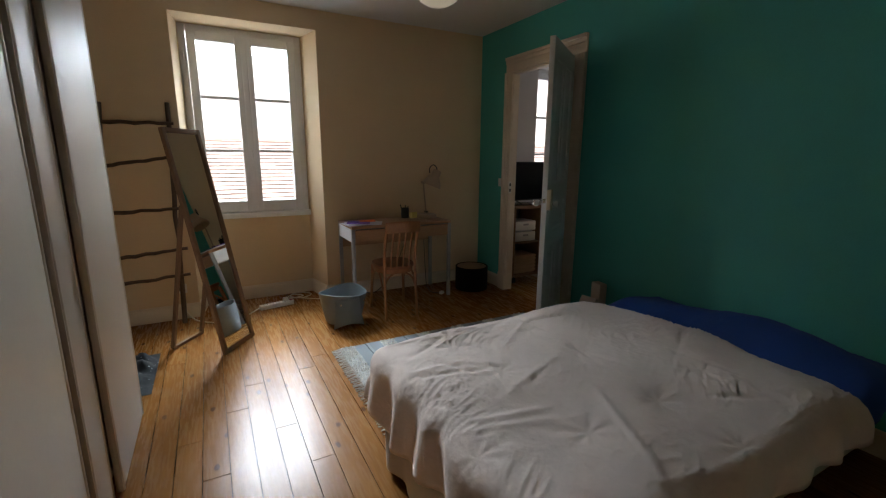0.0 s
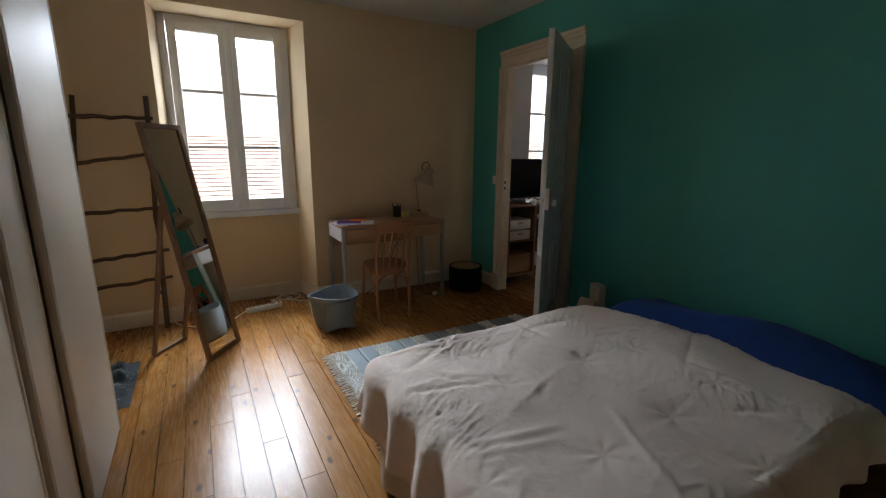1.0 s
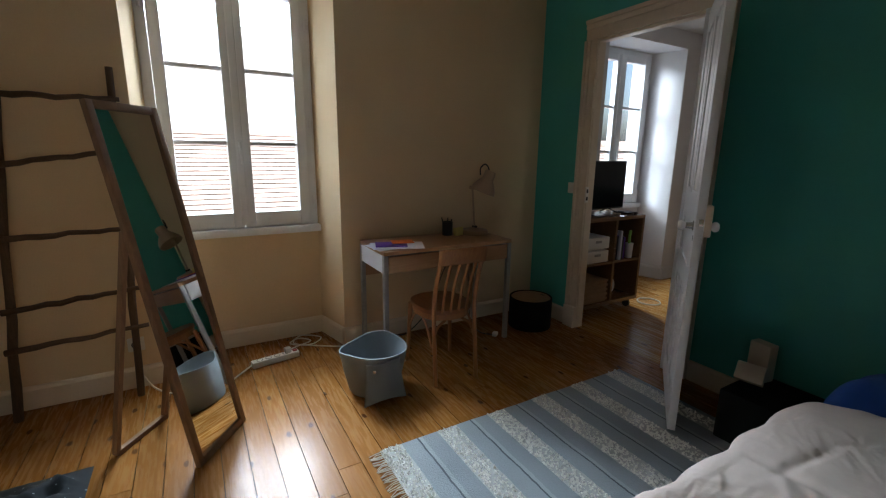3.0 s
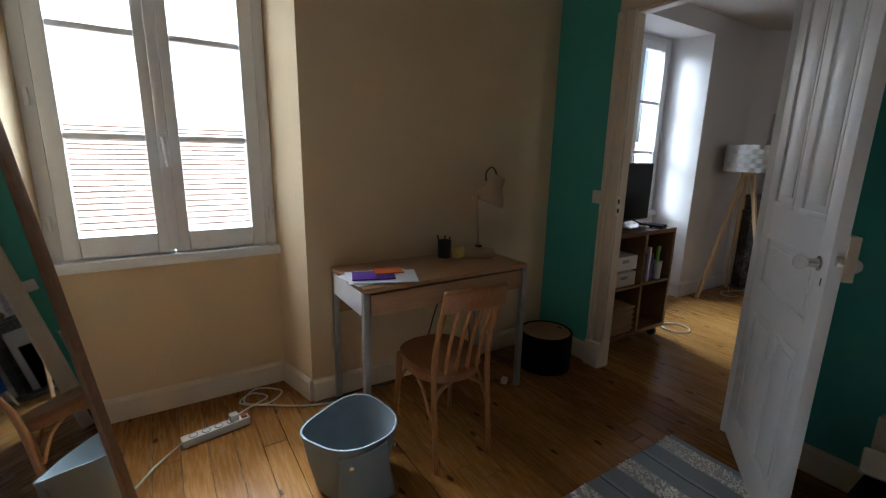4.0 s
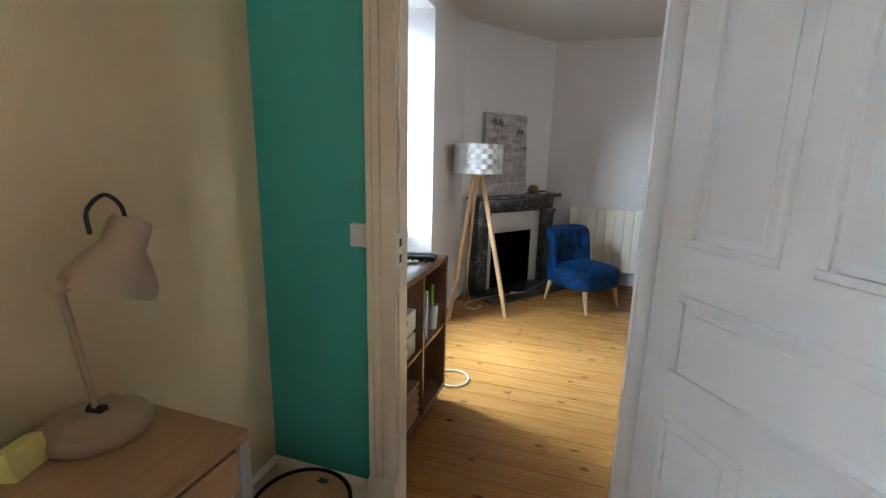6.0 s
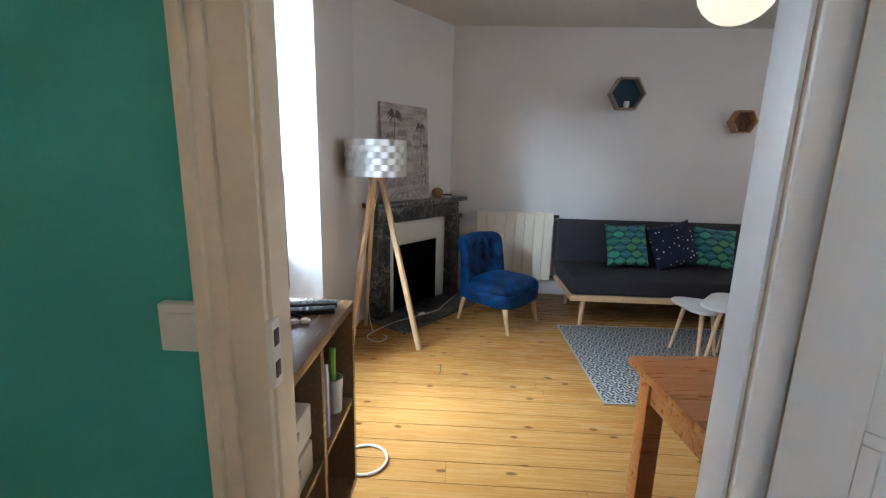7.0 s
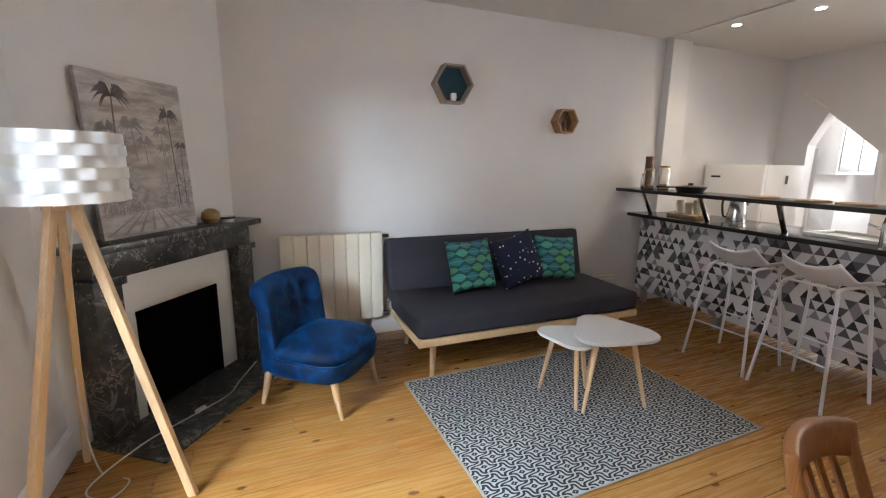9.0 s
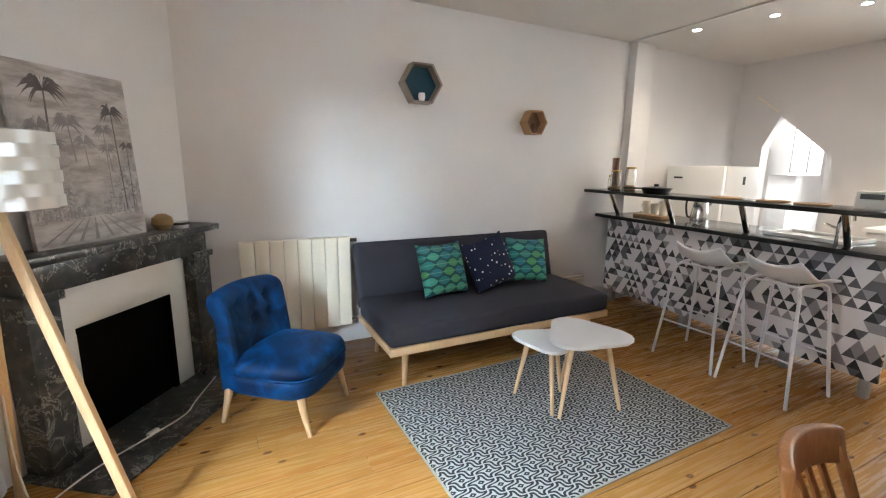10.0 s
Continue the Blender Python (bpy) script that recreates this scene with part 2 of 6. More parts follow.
def velvet(name):
    """Velvet pile: patchy sheen painted as dark and light strokes, with a blue bloom at grazing angles."""
    m, nt, bs = nodes_of(name)
    vec = place_of(nt)
    n = node(nt, "ShaderNodeTexNoise", Vector=vec, Scale=4.5, Detail=4.0, Distortion=1.6)
    f = node(nt, "ShaderNodeTexNoise", Vector=vec, Scale=220.0, Detail=2.0)
    col = ramp(nt, n.outputs["Fac"], (0.4, (0.0004, 0.011, 0.046)), (0.52, (0.0008, 0.025, 0.092)), (0.64, (0.0015, 0.05, 0.165)))
    nt.links.new(col, bs.inputs["Base Color"])
    bs.inputs["Roughness"].default_value = 0.6
    bs.inputs["Specular IOR Level"].default_value = 0.2
    bs.inputs["Sheen Weight"].default_value = 0.22
    bs.inputs["Sheen Roughness"].default_value = 0.35
    bs.inputs["Sheen Tint"].default_value = (0.05, 0.3, 0.85, 1)
    bumped(nt, bs, f.outputs["Fac"], 0.2, 0.003)
    return m


def hazy_canvas(name):
    """Brushed grey painting: streaky warm sky, mist in the middle, dim trees at both sides, a pale road."""
    m, nt, bs = nodes_of(name)
    tc = nt.nodes.new("ShaderNodeTexCoord")
    sp = node(nt, "ShaderNodeSeparateXYZ", Vector=tc.outputs["Object"])
    streak = node(nt, "ShaderNodeTexNoise", Vector=place_of(nt, (2.2, 1, 9), (0, 12, 0), False), Scale=2.4, Detail=5.0, Roughness=0.6)
    leafy = node(nt, "ShaderNodeTexNoise", Vector=tc.outputs["Object"], Scale=22.0, Detail=5.0, Roughness=0.7)
    sky_ = ramp(nt, streak.outputs["Fac"], (0.38, (0.33, 0.29, 0.275)), (0.6, (0.55, 0.51, 0.5)))
    wood_ = ramp(nt, leafy.outputs["Fac"], (0.36, (0.2, 0.185, 0.19)), (0.62, (0.5, 0.475, 0.48)))
    side = calc(nt, "ABSOLUTE", calc(nt, "SUBTRACT", sp.outputs["X"], 0.03))
    crown = calc(nt, "SUBTRACT", calc(nt, "ADD", calc(nt, "MULTIPLY", side, 1.5), 0.2), sp.outputs["Z"])
    mask = calc(nt, "MULTIPLY", calc(nt, "ADD", calc(nt, "MULTIPLY", crown, 5.0), calc(nt, "MULTIPLY", leafy.outputs["Fac"], 0.8)), calc(nt, "GREATER_THAN", sp.outputs["Z"], 0.125))
    n = nt.nodes.new("ShaderNodeClamp")
    nt.links.new(mask, n.inputs[0])
    nt.links.new(blend(nt, calc(nt, "MULTIPLY", n.outputs[0], 0.8), sky_, wood_), bs.inputs["Base Color"])
    bs.inputs["Roughness"].default_value = 0.85
    bumped(nt, bs, leafy.outputs["Fac"], 0.15, 0.002)
    return m


def striped_rug(name):
    m, nt, bs = nodes_of(name)
    tc = nt.nodes.new("ShaderNodeTexCoord")
    sp = node(nt, "ShaderNodeSeparateXYZ", Vector=tc.outputs["Object"])
    w = node(nt, "ShaderNodeTexNoise", Vector=tc.outputs["Object"], Scale=25.0, Detail=3.0)
    x = calc(nt, "ADD", calc(nt, "FRACT", calc(nt, "DIVIDE", sp.outputs["X"], 0.3)), calc(nt, "MULTIPLY", calc(nt, "SUBTRACT", w.outputs["Fac"], 0.5), 0.03))
    cr = ramp(nt, x, (0.0, (0.5, 0.5, 0.48)), (0.36, (0.3, 0.335, 0.36)), (0.63, (0.07, 0.08, 0.1)), (0.66, (0.36, 0.39, 0.41)), (0.72, (0.27, 0.3, 0.325)))
    cr.node.color_ramp.interpolation = "CONSTANT"
    f = node(nt, "ShaderNodeTexNoise", Vector=tc.outputs["Object"], Scale=180.0, Detail=3.0)
    k = blend(nt, calc(nt, "MULTIPLY", f.outputs["Fac"], 0.35), cr, (0.12, 0.13, 0.14))
    nt.links.new(k, bs.inputs["Base Color"])
    bs.inputs["Roughness"].default_value = 0.95
    bumped(nt, bs, f.outputs["Fac"], 0.5, 0.006)
    return m


WALL_BEIGE = plain("beige_wall_paint", (0.68, 0.52, 0.32), 0.75, var=0.06, scale=1.5, fine=120, bump=0.25, shift=False)
WALL_TEAL = plain("teal_wall_paint", (0.07, 0.385, 0.335), 0.6, var=0.08, scale=1.2, fine=120, bump=0.25, shift=False)
WALL_WHITE = plain("white_wall_paint", (0.68, 0.655, 0.65), 0.75, var=0.04, scale=1.3, fine=110, bump=0.25, shift=False)
CEILING = plain("ceiling_paint", (0.66, 0.635, 0.6), 0.85, var=0.04, scale=1.0, fine=90, bump=0.15, shift=False)
TRIM = plain("cream_gloss_paint", (0.68, 0.58, 0.45), 0.4, var=0.06, scale=5, bump=0.12)
DOOR_WHITE = plain("white_door_paint", (0.74, 0.75, 0.77), 0.36, var=0.02, scale=1.2, bump=0.1)
PVC = plain("white_window_frame", (0.75, 0.76, 0.78), 0.3, var=0.03, bump=0.03)
PINE = wood("varnished_pine_board", (0.345, 0.165, 0.043), (0.405, 0.208, 0.059), "y", 0.95, 0.27, True, 0.42, bump=0.03, stretch=0.04, heart=(0.3, 0.11, 0.022))
# bedroom pine: more amber, and darkened so the room's shade sits in the colour
PINE_AMBER_DIM = wood("dimmed_amber_pine_board", (0.2, 0.073, 0.015), (0.335, 0.158, 0.042), "y", 0.95, 0.27, True, 0.5, bump=0.05, coat=0.0)
for board, level in ((PINE, 0.22), (PINE_AMBER_DIM, 0.1)):
    board.node_tree.nodes["Principled BSDF"].inputs["Specular IOR Level"].default_value = level
GAP = plain("dark_joint_and_tile_shadow", (0.05, 0.03, 0.015), 0.8)
OAK = wood("light_oak_veneer", (0.3, 0.155, 0.07), (0.42, 0.245, 0.12), "x", 1.0, 0.42, False, 0.1)
UNIT_OAK = wood("oak_effect_laminate", (0.15, 0.08, 0.04), (0.25, 0.145, 0.078), "x", 1.0, 0.24, False, 0.1)
CHAIR_WOOD = wood("varnished_beech", (0.21, 0.075, 0.02), (0.37, 0.155, 0.045), "z", 1.6, 0.4, False, 0.15, coat=0.1)
SEAT_WOOD = wood("worn_chair_seat_wood", (0.16, 0.055, 0.016), (0.27, 0.1, 0.028), "y", 1.6, 0.4, False, 0.15, coat=0.1)
TABLE_PINE = wood("orange_pine", (0.23, 0.066, 0.014), (0.36, 0.125, 0.03), "y", 0.8, 0.3, True, 0.1, coat=0.4)
PALE_WOOD = wood("pale_turned_wood", (0.52, 0.34, 0.18), (0.68, 0.48, 0.28), "z", 2.0, 0.45, False, 0.15)
BARK = wood("dark_branch_wood", (0.05, 0.027, 0.014), (0.12, 0.068, 0.036), "z", 3.0, 0.75, False, 0.3, bump=0.6)
MIRROR_WOOD = wood("walnut_frame_wood", (0.14, 0.075, 0.04), (0.25, 0.14, 0.075), "z", 2.0, 0.45, False, 0.1)
MIRROR = gloss("mirror_silver", (0.88, 0.9, 0.9), 0.02)
MIRROR.node_tree.nodes["Principled BSDF"].inputs["Metallic"].default_value = 1.0
GLASS = gloss("window_glass", (1, 1, 1), 0.0, 1.0, 1.0)
GREY_METAL = plain("grey_painted_steel", (0.33, 0.32, 0.31), 0.4, 0.3, bump=0.03)
CHROME = plain("brushed_chrome", (0.62, 0.62, 0.62), 0.22, 1.0, var=0.05, bump=0.02)
BLACK = plain("black_plastic", (0.012, 0.012, 0.013), 0.4, bump=0.05)
BLACK_FABRIC = plain("black_woven_fabric", (0.006, 0.006, 0.006), 0.9, fine=250, bump=0.3, spec=0.15)
SCREEN = gloss("television_screen_glass", (0.003, 0.003, 0.004), 0.16)
FELT = plain("blue_grey_felt", (0.2, 0.225, 0.24), 0.95, fine=300, bump=0.4, var=0.15)
DUVET = plain("pale_pink_cotton", (0.77, 0.64, 0.575), 0.9, var=0.05, scale=6, fine=38, bump=0.55)
VALANCE = plain("cream_cotton", (0.5, 0.43, 0.34), 0.9, var=0.08, fine=300, bump=0.25)
BLUE_SHEET = plain("royal_blue_cotton", (0.015, 0.065, 0.3), 0.85, var=0.12, scale=5, fine=350, bump=0.25)
VELVET = velvet("petrol_blue_velvet")
SOFA_GREY = plain("charcoal_fabric", (0.042, 0.04, 0.05), 0.95, var=0.12, fine=400, bump=0.35, spec=0.15)
WHITE_LAC = plain("white_lacquer", (0.68, 0.67, 0.67), 0.4, var=0.01, bump=0.02)
SHELL = plain("white_plastic_shell", (0.66, 0.65, 0.66), 0.35, var=0.03, bump=0.02)
CREAM_METAL = plain("cream_enamelled_metal", (0.8, 0.73, 0.6), 0.4, var=0.04, bump=0.03)
WARDROBE = plain("cream_lacquered_board", (0.6, 0.53, 0.44), 0.38, var=0.04, bump=0.03)
BEIGE_METAL = plain("beige_lacquered_metal", (0.38, 0.27, 0.18), 0.45, var=0.05, bump=0.03)
PLASTER = plain("white_plaster", (0.7, 0.69, 0.67), 0.8, var=0.06, fine=80, bump=0.3)
OPENING_BLACK = plain("flat_opening_black", (0.003, 0.003, 0.003), 0.9, bump=0.3, spec=0.05)
WORKTOP = plain("dark_speckled_laminate", (0.025, 0.025, 0.028), 0.2, var=0.3, fine=220, bump=0.02)
MARBLE = marble("dark_veined_marble")
TRI = triangles("triangle_paper")
RUG_EDGE = plain("grey_stitched_tape", (0.3, 0.28, 0.25), 0.9, fine=250, bump=0.3)
TRELLIS = trellis("trellis_rug_weave")
LEAF = leaves_print("leaf_print_cotton")
DOTS = dots_print("dotted_navy_cotton")
STRIPED = striped_rug("striped_cotton_weave")
FLUFF = plain("cream_wool_tufts", (0.8, 0.78, 0.73), 0.95, fine=200, bump=0.5)
PAPER = plain("white_paper", (0.72, 0.73, 0.78), 0.7, var=0.03, bump=0.03)
PURPLE = plain("purple_card", (0.09, 0.02, 0.3), 0.5, bump=0.02)
ORANGE = plain("orange_card", (0.75, 0.16, 0.02), 0.5, bump=0.02)
YELLOW = plain("yellow_note_paper", (0.72, 0.62, 0.2), 0.7, bump=0.02)
WHITE_PLASTIC = plain("white_plastic", (0.7, 0.68, 0.63), 0.4, var=0.04, bump=0.02)
PORCELAIN = plain("white_porcelain", (0.8, 0.78, 0.78), 0.12, var=0.02, bump=0.0, coat=0.5)
GREY_SKY_PAINT = hazy_canvas("grey_canvas_paint")
PALM_INK = plain("dark_grey_paint", (0.15, 0.13, 0.135), 0.85, var=0.2, bump=0.1)
PALM_HAZE = plain("pale_grey_paint", (0.4, 0.365, 0.36), 0.85, var=0.2, bump=0.1)
PALM_SOFT = plain("soft_grey_paint", (0.29, 0.265, 0.262), 0.85, var=0.2, bump=0.1)
RATTAN = plain("woven_wicker", (0.36, 0.22, 0.11), 0.8, var=0.3, fine=140, bump=0.6)
TEAL_LAC = plain("teal_lacquer", (0.006, 0.05, 0.085), 0.5, bump=0.02)
HEX_WOOD = wood("grey_stained_wood", (0.2, 0.16, 0.13), (0.36, 0.3, 0.25), "x", 2.0, 0.6, False, 0.1)
HEX_WOOD2 = wood("warm_stained_wood", (0.3, 0.16, 0.07), (0.46, 0.27, 0.13), "x", 2.0, 0.6, False, 0.1)
TILE_ROOF = plain("weathered_clay_tile", (0.62, 0.5, 0.45), 0.85, var=0.22, scale=3, fine=40, bump=0.3)
RENDER_WALL = plain("pale_outdoor_plaster", (0.85, 0.84, 0.82), 0.9, var=0.05, scale=1.2, bump=0.3)
PAPER_GLOBE = gloss("lamp_paper", (0.9, 0.78, 0.58), 0.8, 1.0, 0.0, emit=0.13)
LIT = gloss("warm_spot_lens", (1.0, 0.9, 0.75), 0.4, emit=12.0)
RED_BOOK = plain("red_book_cloth", (0.3, 0.04, 0.03), 0.6)
CREAM_BOOK = plain("cream_book_paper", (0.6, 0.55, 0.46), 0.7)
GREEN_PLASTIC = plain("lime_green_plastic", (0.2, 0.45, 0.05), 0.4)
JAR_GLASS = gloss("jar_glass", (0.95, 0.93, 0.88), 0.03, 1.0, 1.0)
COPPER = plain("brown_peppermill_wood", (0.14, 0.06, 0.03), 0.35)
REMOTE_GREY = plain("dim_grey_rubber", (0.13, 0.13, 0.14), 0.6, bump=0.0)
CABLE = plain("white_cable_rubber", (0.62, 0.58, 0.52), 0.5, bump=0.0)

# ---- building helpers ----


def box(bm, lo, hi, bevel=0.0, m=None):
    mid = [(a + b) / 2 for a, b in zip(lo, hi)]
    size = [abs(b - a) for a, b in zip(lo, hi)]
    r = bmesh.ops.create_cube(bm, size=1.0, matrix=Matrix.LocRotScale(mid, None, size))
    if bevel:
        ed = {e for v in r["verts"] for e in v.link_edges}
        q = bmesh.ops.bevel(bm, geom=list(ed), offset=bevel, segments=2, affect="EDGES", profile=0.6)
        vs = {v for f in q["faces"] for v in f.verts} | {v for v in r["verts"] if v.is_valid}
    else:
        vs = set(r["verts"])
    if m is not None:
        bmesh.ops.transform(bm, matrix=m, verts=list(vs))
    return bm


def rod(bm, p, q, r0, r1=None, n=12):
    p, q = Vector(p), Vector(q)
    r1 = r0 if r1 is None else r1
    rot = (q - p).to_track_quat("Z", "Y").to_matrix().to_4x4()
    bmesh.ops.create_cone(bm, cap_ends=True, segments=n, radius1=r0, radius2=r1, depth=(q - p).length, matrix=Matrix.Translation((p + q) / 2) @ rot)
    return bm


def tube(bm, pts, r, n=8):
    pts = [Vector(p) for p in pts]
    rings = []
    for i, p in enumerate(pts):
        d = (pts[min(i + 1, len(pts) - 1)] - pts[max(i - 1, 0)]).normalized()
        a = d.cross(Vector((0.3, 0.2, 1))).normalized() if abs(d.z) < 0.97 else d.cross(Vector((1, 0, 0))).normalized()
        b = d.cross(a)
        rad = r[i] if isinstance(r, (list, tuple)) else r
        rings.append([bm.verts.new(p + rad * (a * math.cos(2 * math.pi * k / n) + b * math.sin(2 * math.pi * k / n))) for k in range(n)])
    for A, B in zip(rings, rings[1:]):
        for k in range(n):
            bm.faces.new((A[k], A[(k + 1) % n], B[(k + 1) % n], B[k]))
    bm.faces.new(rings[0][::-1])
    bm.faces.new(rings[-1])
    return bm


def curve_pts(ctrl, n=8):
    """A smooth line through the points."""
    c = [Vector(p) for p in ctrl]
    c = [c[0] * 2 - c[1]] + c + [c[-1] * 2 - c[-2]]
    out = []
    for i in range(1, len(c) - 2):
        for k in range(n):
            t = k / n
            a, b, d, e = c[i - 1], c[i], c[i + 1], c[i + 2]
            out.append(0.5 * (2 * b + (d - a) * t + (2 * a - 5 * b + 4 * d - e) * t * t + (3 * b - a - 3 * d + e) * t ** 3))
    return out + [c[-2]]


def lathe(bm, profile, n=28, at=(0, 0, 0)):
    at = Vector(at)
    rings = []
    for r, z in profile:
        if r <= 1e-5:
            rings.append([bm.verts.new(at + Vector((0, 0, z)))])
        else:
            rings.append([bm.verts.new(at + Vector((r * math.cos(2 * math.pi * k / n), r * math.sin(2 * math.pi * k / n), z))) for k in range(n)])
    for A, B in zip(rings, rings[1:]):
        for k in range(n):
            q = [A[k % len(A)], A[(k + 1) % len(A)], B[(k + 1) % len(B)], B[k % len(B)]]
            q = list(dict.fromkeys(q))
            if len(q) > 2:
                bm.faces.new(q)
    return bm


def slab(bm, outline, z0, z1, bevel=0.0):
    lo = [bm.verts.new((x, y, z0)) for x, y in outline]
    hi = [bm.verts.new((x, y, z1)) for x, y in outline]
    n = len(outline)
    fs = [bm.faces.new(lo[::-1]), bm.faces.new(hi)]
    for k in range(n):
        fs.append(bm.faces.new((lo[k], lo[(k + 1) % n], hi[(k + 1) % n], hi[k])))
    if bevel:
        ed = list({e for f in fs[:2] for e in f.edges})
        bmesh.ops.bevel(bm, geom=ed, offset=bevel, segments=2, affect="EDGES")
    return bm


def sheet(bm, fn, nu, nv):
    g = [[bm.verts.new(fn(i / nu, j / nv)) for j in range(nv + 1)] for i in range(nu + 1)]
    for i in range(nu):
        for j in range(nv):
            bm.faces.new((g[i][j], g[i + 1][j], g[i + 1][j + 1], g[i][j + 1]))
    return bm


def mesh_of(bm, material, smooth=None):
    bmesh.ops.recalc_face_normals(bm, faces=bm.faces)
    me = bpy.data.meshes.new("part")
    bm.to_mesh(me)
    bm.free()
    me.materials.append(material)
    if smooth is not None:
        me.shade_smooth()
        me.set_sharp_from_angle(angle=radians(smooth))
    return me


def part(name, bm, material, parent, label="", smooth=40):
    ob = new(name, mesh_of(bm, material, smooth))
    ob.parent = parent
    if label:
        tagged(ob, label)
    return ob


def structure(name, bm, material, label, category, smooth=None):
    ob = new(name, mesh_of(bm, material, smooth))
    return tagged(ob, label, category, kind="structure")


def thing(name, label, category, x=0, y=0, z=0, turn=0, group=""):
    ob = new(name)
    ob.empty_display_size = 0.1
    ob.matrix_basis = pose(x, y, z, 0, 0, turn)
    return tagged(ob, label, category, group)


def single(name, bm, material, label, category, m=None, smooth=40, group=""):
    ob = new(name, mesh_of(bm, material, smooth))
    if m is not None:
        ob.matrix_basis = m
    return tagged(ob, label, category, group)


B = bmesh.new

# ---- large structure ----
H, HK = 2.57, 2.558
NW, WP = 4.55, 4.87          # inner face of the window wall, plane of the windows
EAST, TEAL, PART = 6.79, 3.04, 3.1
DOOR_S, DOOR_N, DOOR_H = 3.235, 3.99, 2.14


def window_wall(name, x0, x1, a, b, ia, ib, z0, top, material, label):
    bm = B()
    slab(bm, [(x0, NW), (a, NW), (ia, WP), (ia, 5.12), (x0, 5.12)], 0, H)
    slab(bm, [(b, NW), (x1, NW), (x1, 5.12), (ib, 5.12), (ib, WP)], 0, H)
    slab(bm, [(a, NW), (b, NW), (ib, WP), (ib, 5.12), (ia, 5.12), (ia, WP)], top, H)
    slab(bm, [(ia, WP), (ib, WP), (ib, 5.12), (ia, 5.12)], 0, z0)
    return structure(name, bm, material, label, "wall")


window_wall("wall_north_bedroom", -0.72, TEAL + 0.026, 0.24, 1.33, 0.285, 1.255, 0.79, 2.41, WALL_BEIGE, "beige painted plaster wall with a splayed window recess")
window_wall("wall_north_living", TEAL + 0.026, 7.6, 3.8, 4.95, 3.9, 4.87, 0.79, 2.41, WALL_WHITE, "pale lilac-white plaster wall with a deep window recess")


def partition(name, x0, x1, material, label, lo=-2.05):
    bm = B()
    box(bm, (x0, DOOR_N, 0), (x1, NW, H))
    box(bm, (x0, lo, 0), (x1, DOOR_S, H))
    box(bm, (x0, DOOR_S, DOOR_H), (x1, DOOR_N, H))
    return structure(name, bm, material, label, "wall")


partition("wall_teal", TEAL, TEAL + 0.019, WALL_TEAL, "deep teal painted plaster wall with a doorway", -0.72)
partition("wall_living_west", TEAL + 0.021, PART, WALL_WHITE, "white plaster partition with a doorway")
structure("wall_west_bedroom", box(B(), (-0.72, -0.7, 0), (-0.6, NW, H)), WALL_BEIGE, "beige painted plaster side wall", "wall")
structure("wall_south_bedroom", box(B(), (-0.72, -0.82, 0), (TEAL + 0.026, -0.7, H)), WALL_BEIGE, "beige painted plaster back wall", "wall")
structure("wall_east_living", box(B(), (EAST, -2.05, 0), (EAST + 0.2, NW, H)), WALL_WHITE, "pale lilac-white plaster wall behind the sofa", "wall")
bm = slab(B(), [(5.80, NW), (EAST, 3.84), (EAST, NW)], 0, H)
structure("chimney_breast", bm, WALL_WHITE, "pale white plaster chimney breast across the corner", "wall")

# kitchen end wall with a doorway whose head is cut by the roof slopes, and a window opening
bm = B()


def wall_panel(bm, pts, y0, y1):
    lo = [bm.verts.new((x, y0, z)) for x, z in pts]
    hi = [bm.verts.new((x, y1, z)) for x, z in pts]
    n = len(pts)
    bm.faces.new(lo)
    bm.faces.new(hi[::-1])
    for k in range(n):
        bm.faces.new((lo[k], hi[k], hi[(k + 1) % n], lo[(k + 1) % n]))


KS = -1.9
wall_panel(bm, [(6.47, 0), (EAST, 0), (EAST, H), (6.32, H), (6.32, 1.95), (6.47, 1.62)], KS, KS - 0.15)
wall_panel(bm, [(5.8, 0), (5.8, 1.5), (6.32, 1.95), (6.32, H), (5.3, H), (5.3, 0)], KS, KS - 0.15)
wall_panel(bm, [(5.3, 0), (5.3, H), (3.15, H), (3.15, 2.2), (4.9, 2.2), (4.9, 1.0), (3.15, 1.0), (3.15, 0)], KS, KS - 0.15)
wall_panel(bm, [(3.15, 1.0), (3.55, 1.0), (3.55, 2.2), (3.15, 2.2)], KS, KS - 0.15)
structure("wall_south_kitchen", bm, WALL_WHITE, "white plaster kitchen wall with a gabled doorway", "wall")
bm = B()
box(bm, (5.0, -4.3, 0), (7.2, -4.15, H))
box(bm, (EAST, -4.15, 0), (EAST + 0.2, -2.05, H))
box(bm, (5.0, -4.15, 0), (5.15, -2.05, H))
structure("wall_back_room", bm, WALL_WHITE, "white plaster walls of the room behind the kitchen", "wall")
structure("pilaster", box(B(), (6.70, -0.285, 0), (EAST, -0.03, HK), 0.006), WALL_WHITE, "white plaster pilaster beside the kitchen", "pilaster")

structure("ceiling_bedroom", box(B(), (-0.72, -0.82, H), (TEAL + 0.026, 5.12, H + 0.15)), CEILING, "off-white painted bedroom ceiling", "ceiling")
structure("ceiling_living", box(B(), (TEAL + 0.026, 0.0, H), (7.6, 5.12, H + 0.15)), CEILING, "off-white painted living room ceiling", "ceiling")
structure("ceiling_kitchen", box(B(), (TEAL + 0.026, -4.3, HK), (7.6, -0.004, H + 0.15)), CEILING, "off-white kitchen ceiling a little lower than the living room", "ceiling")

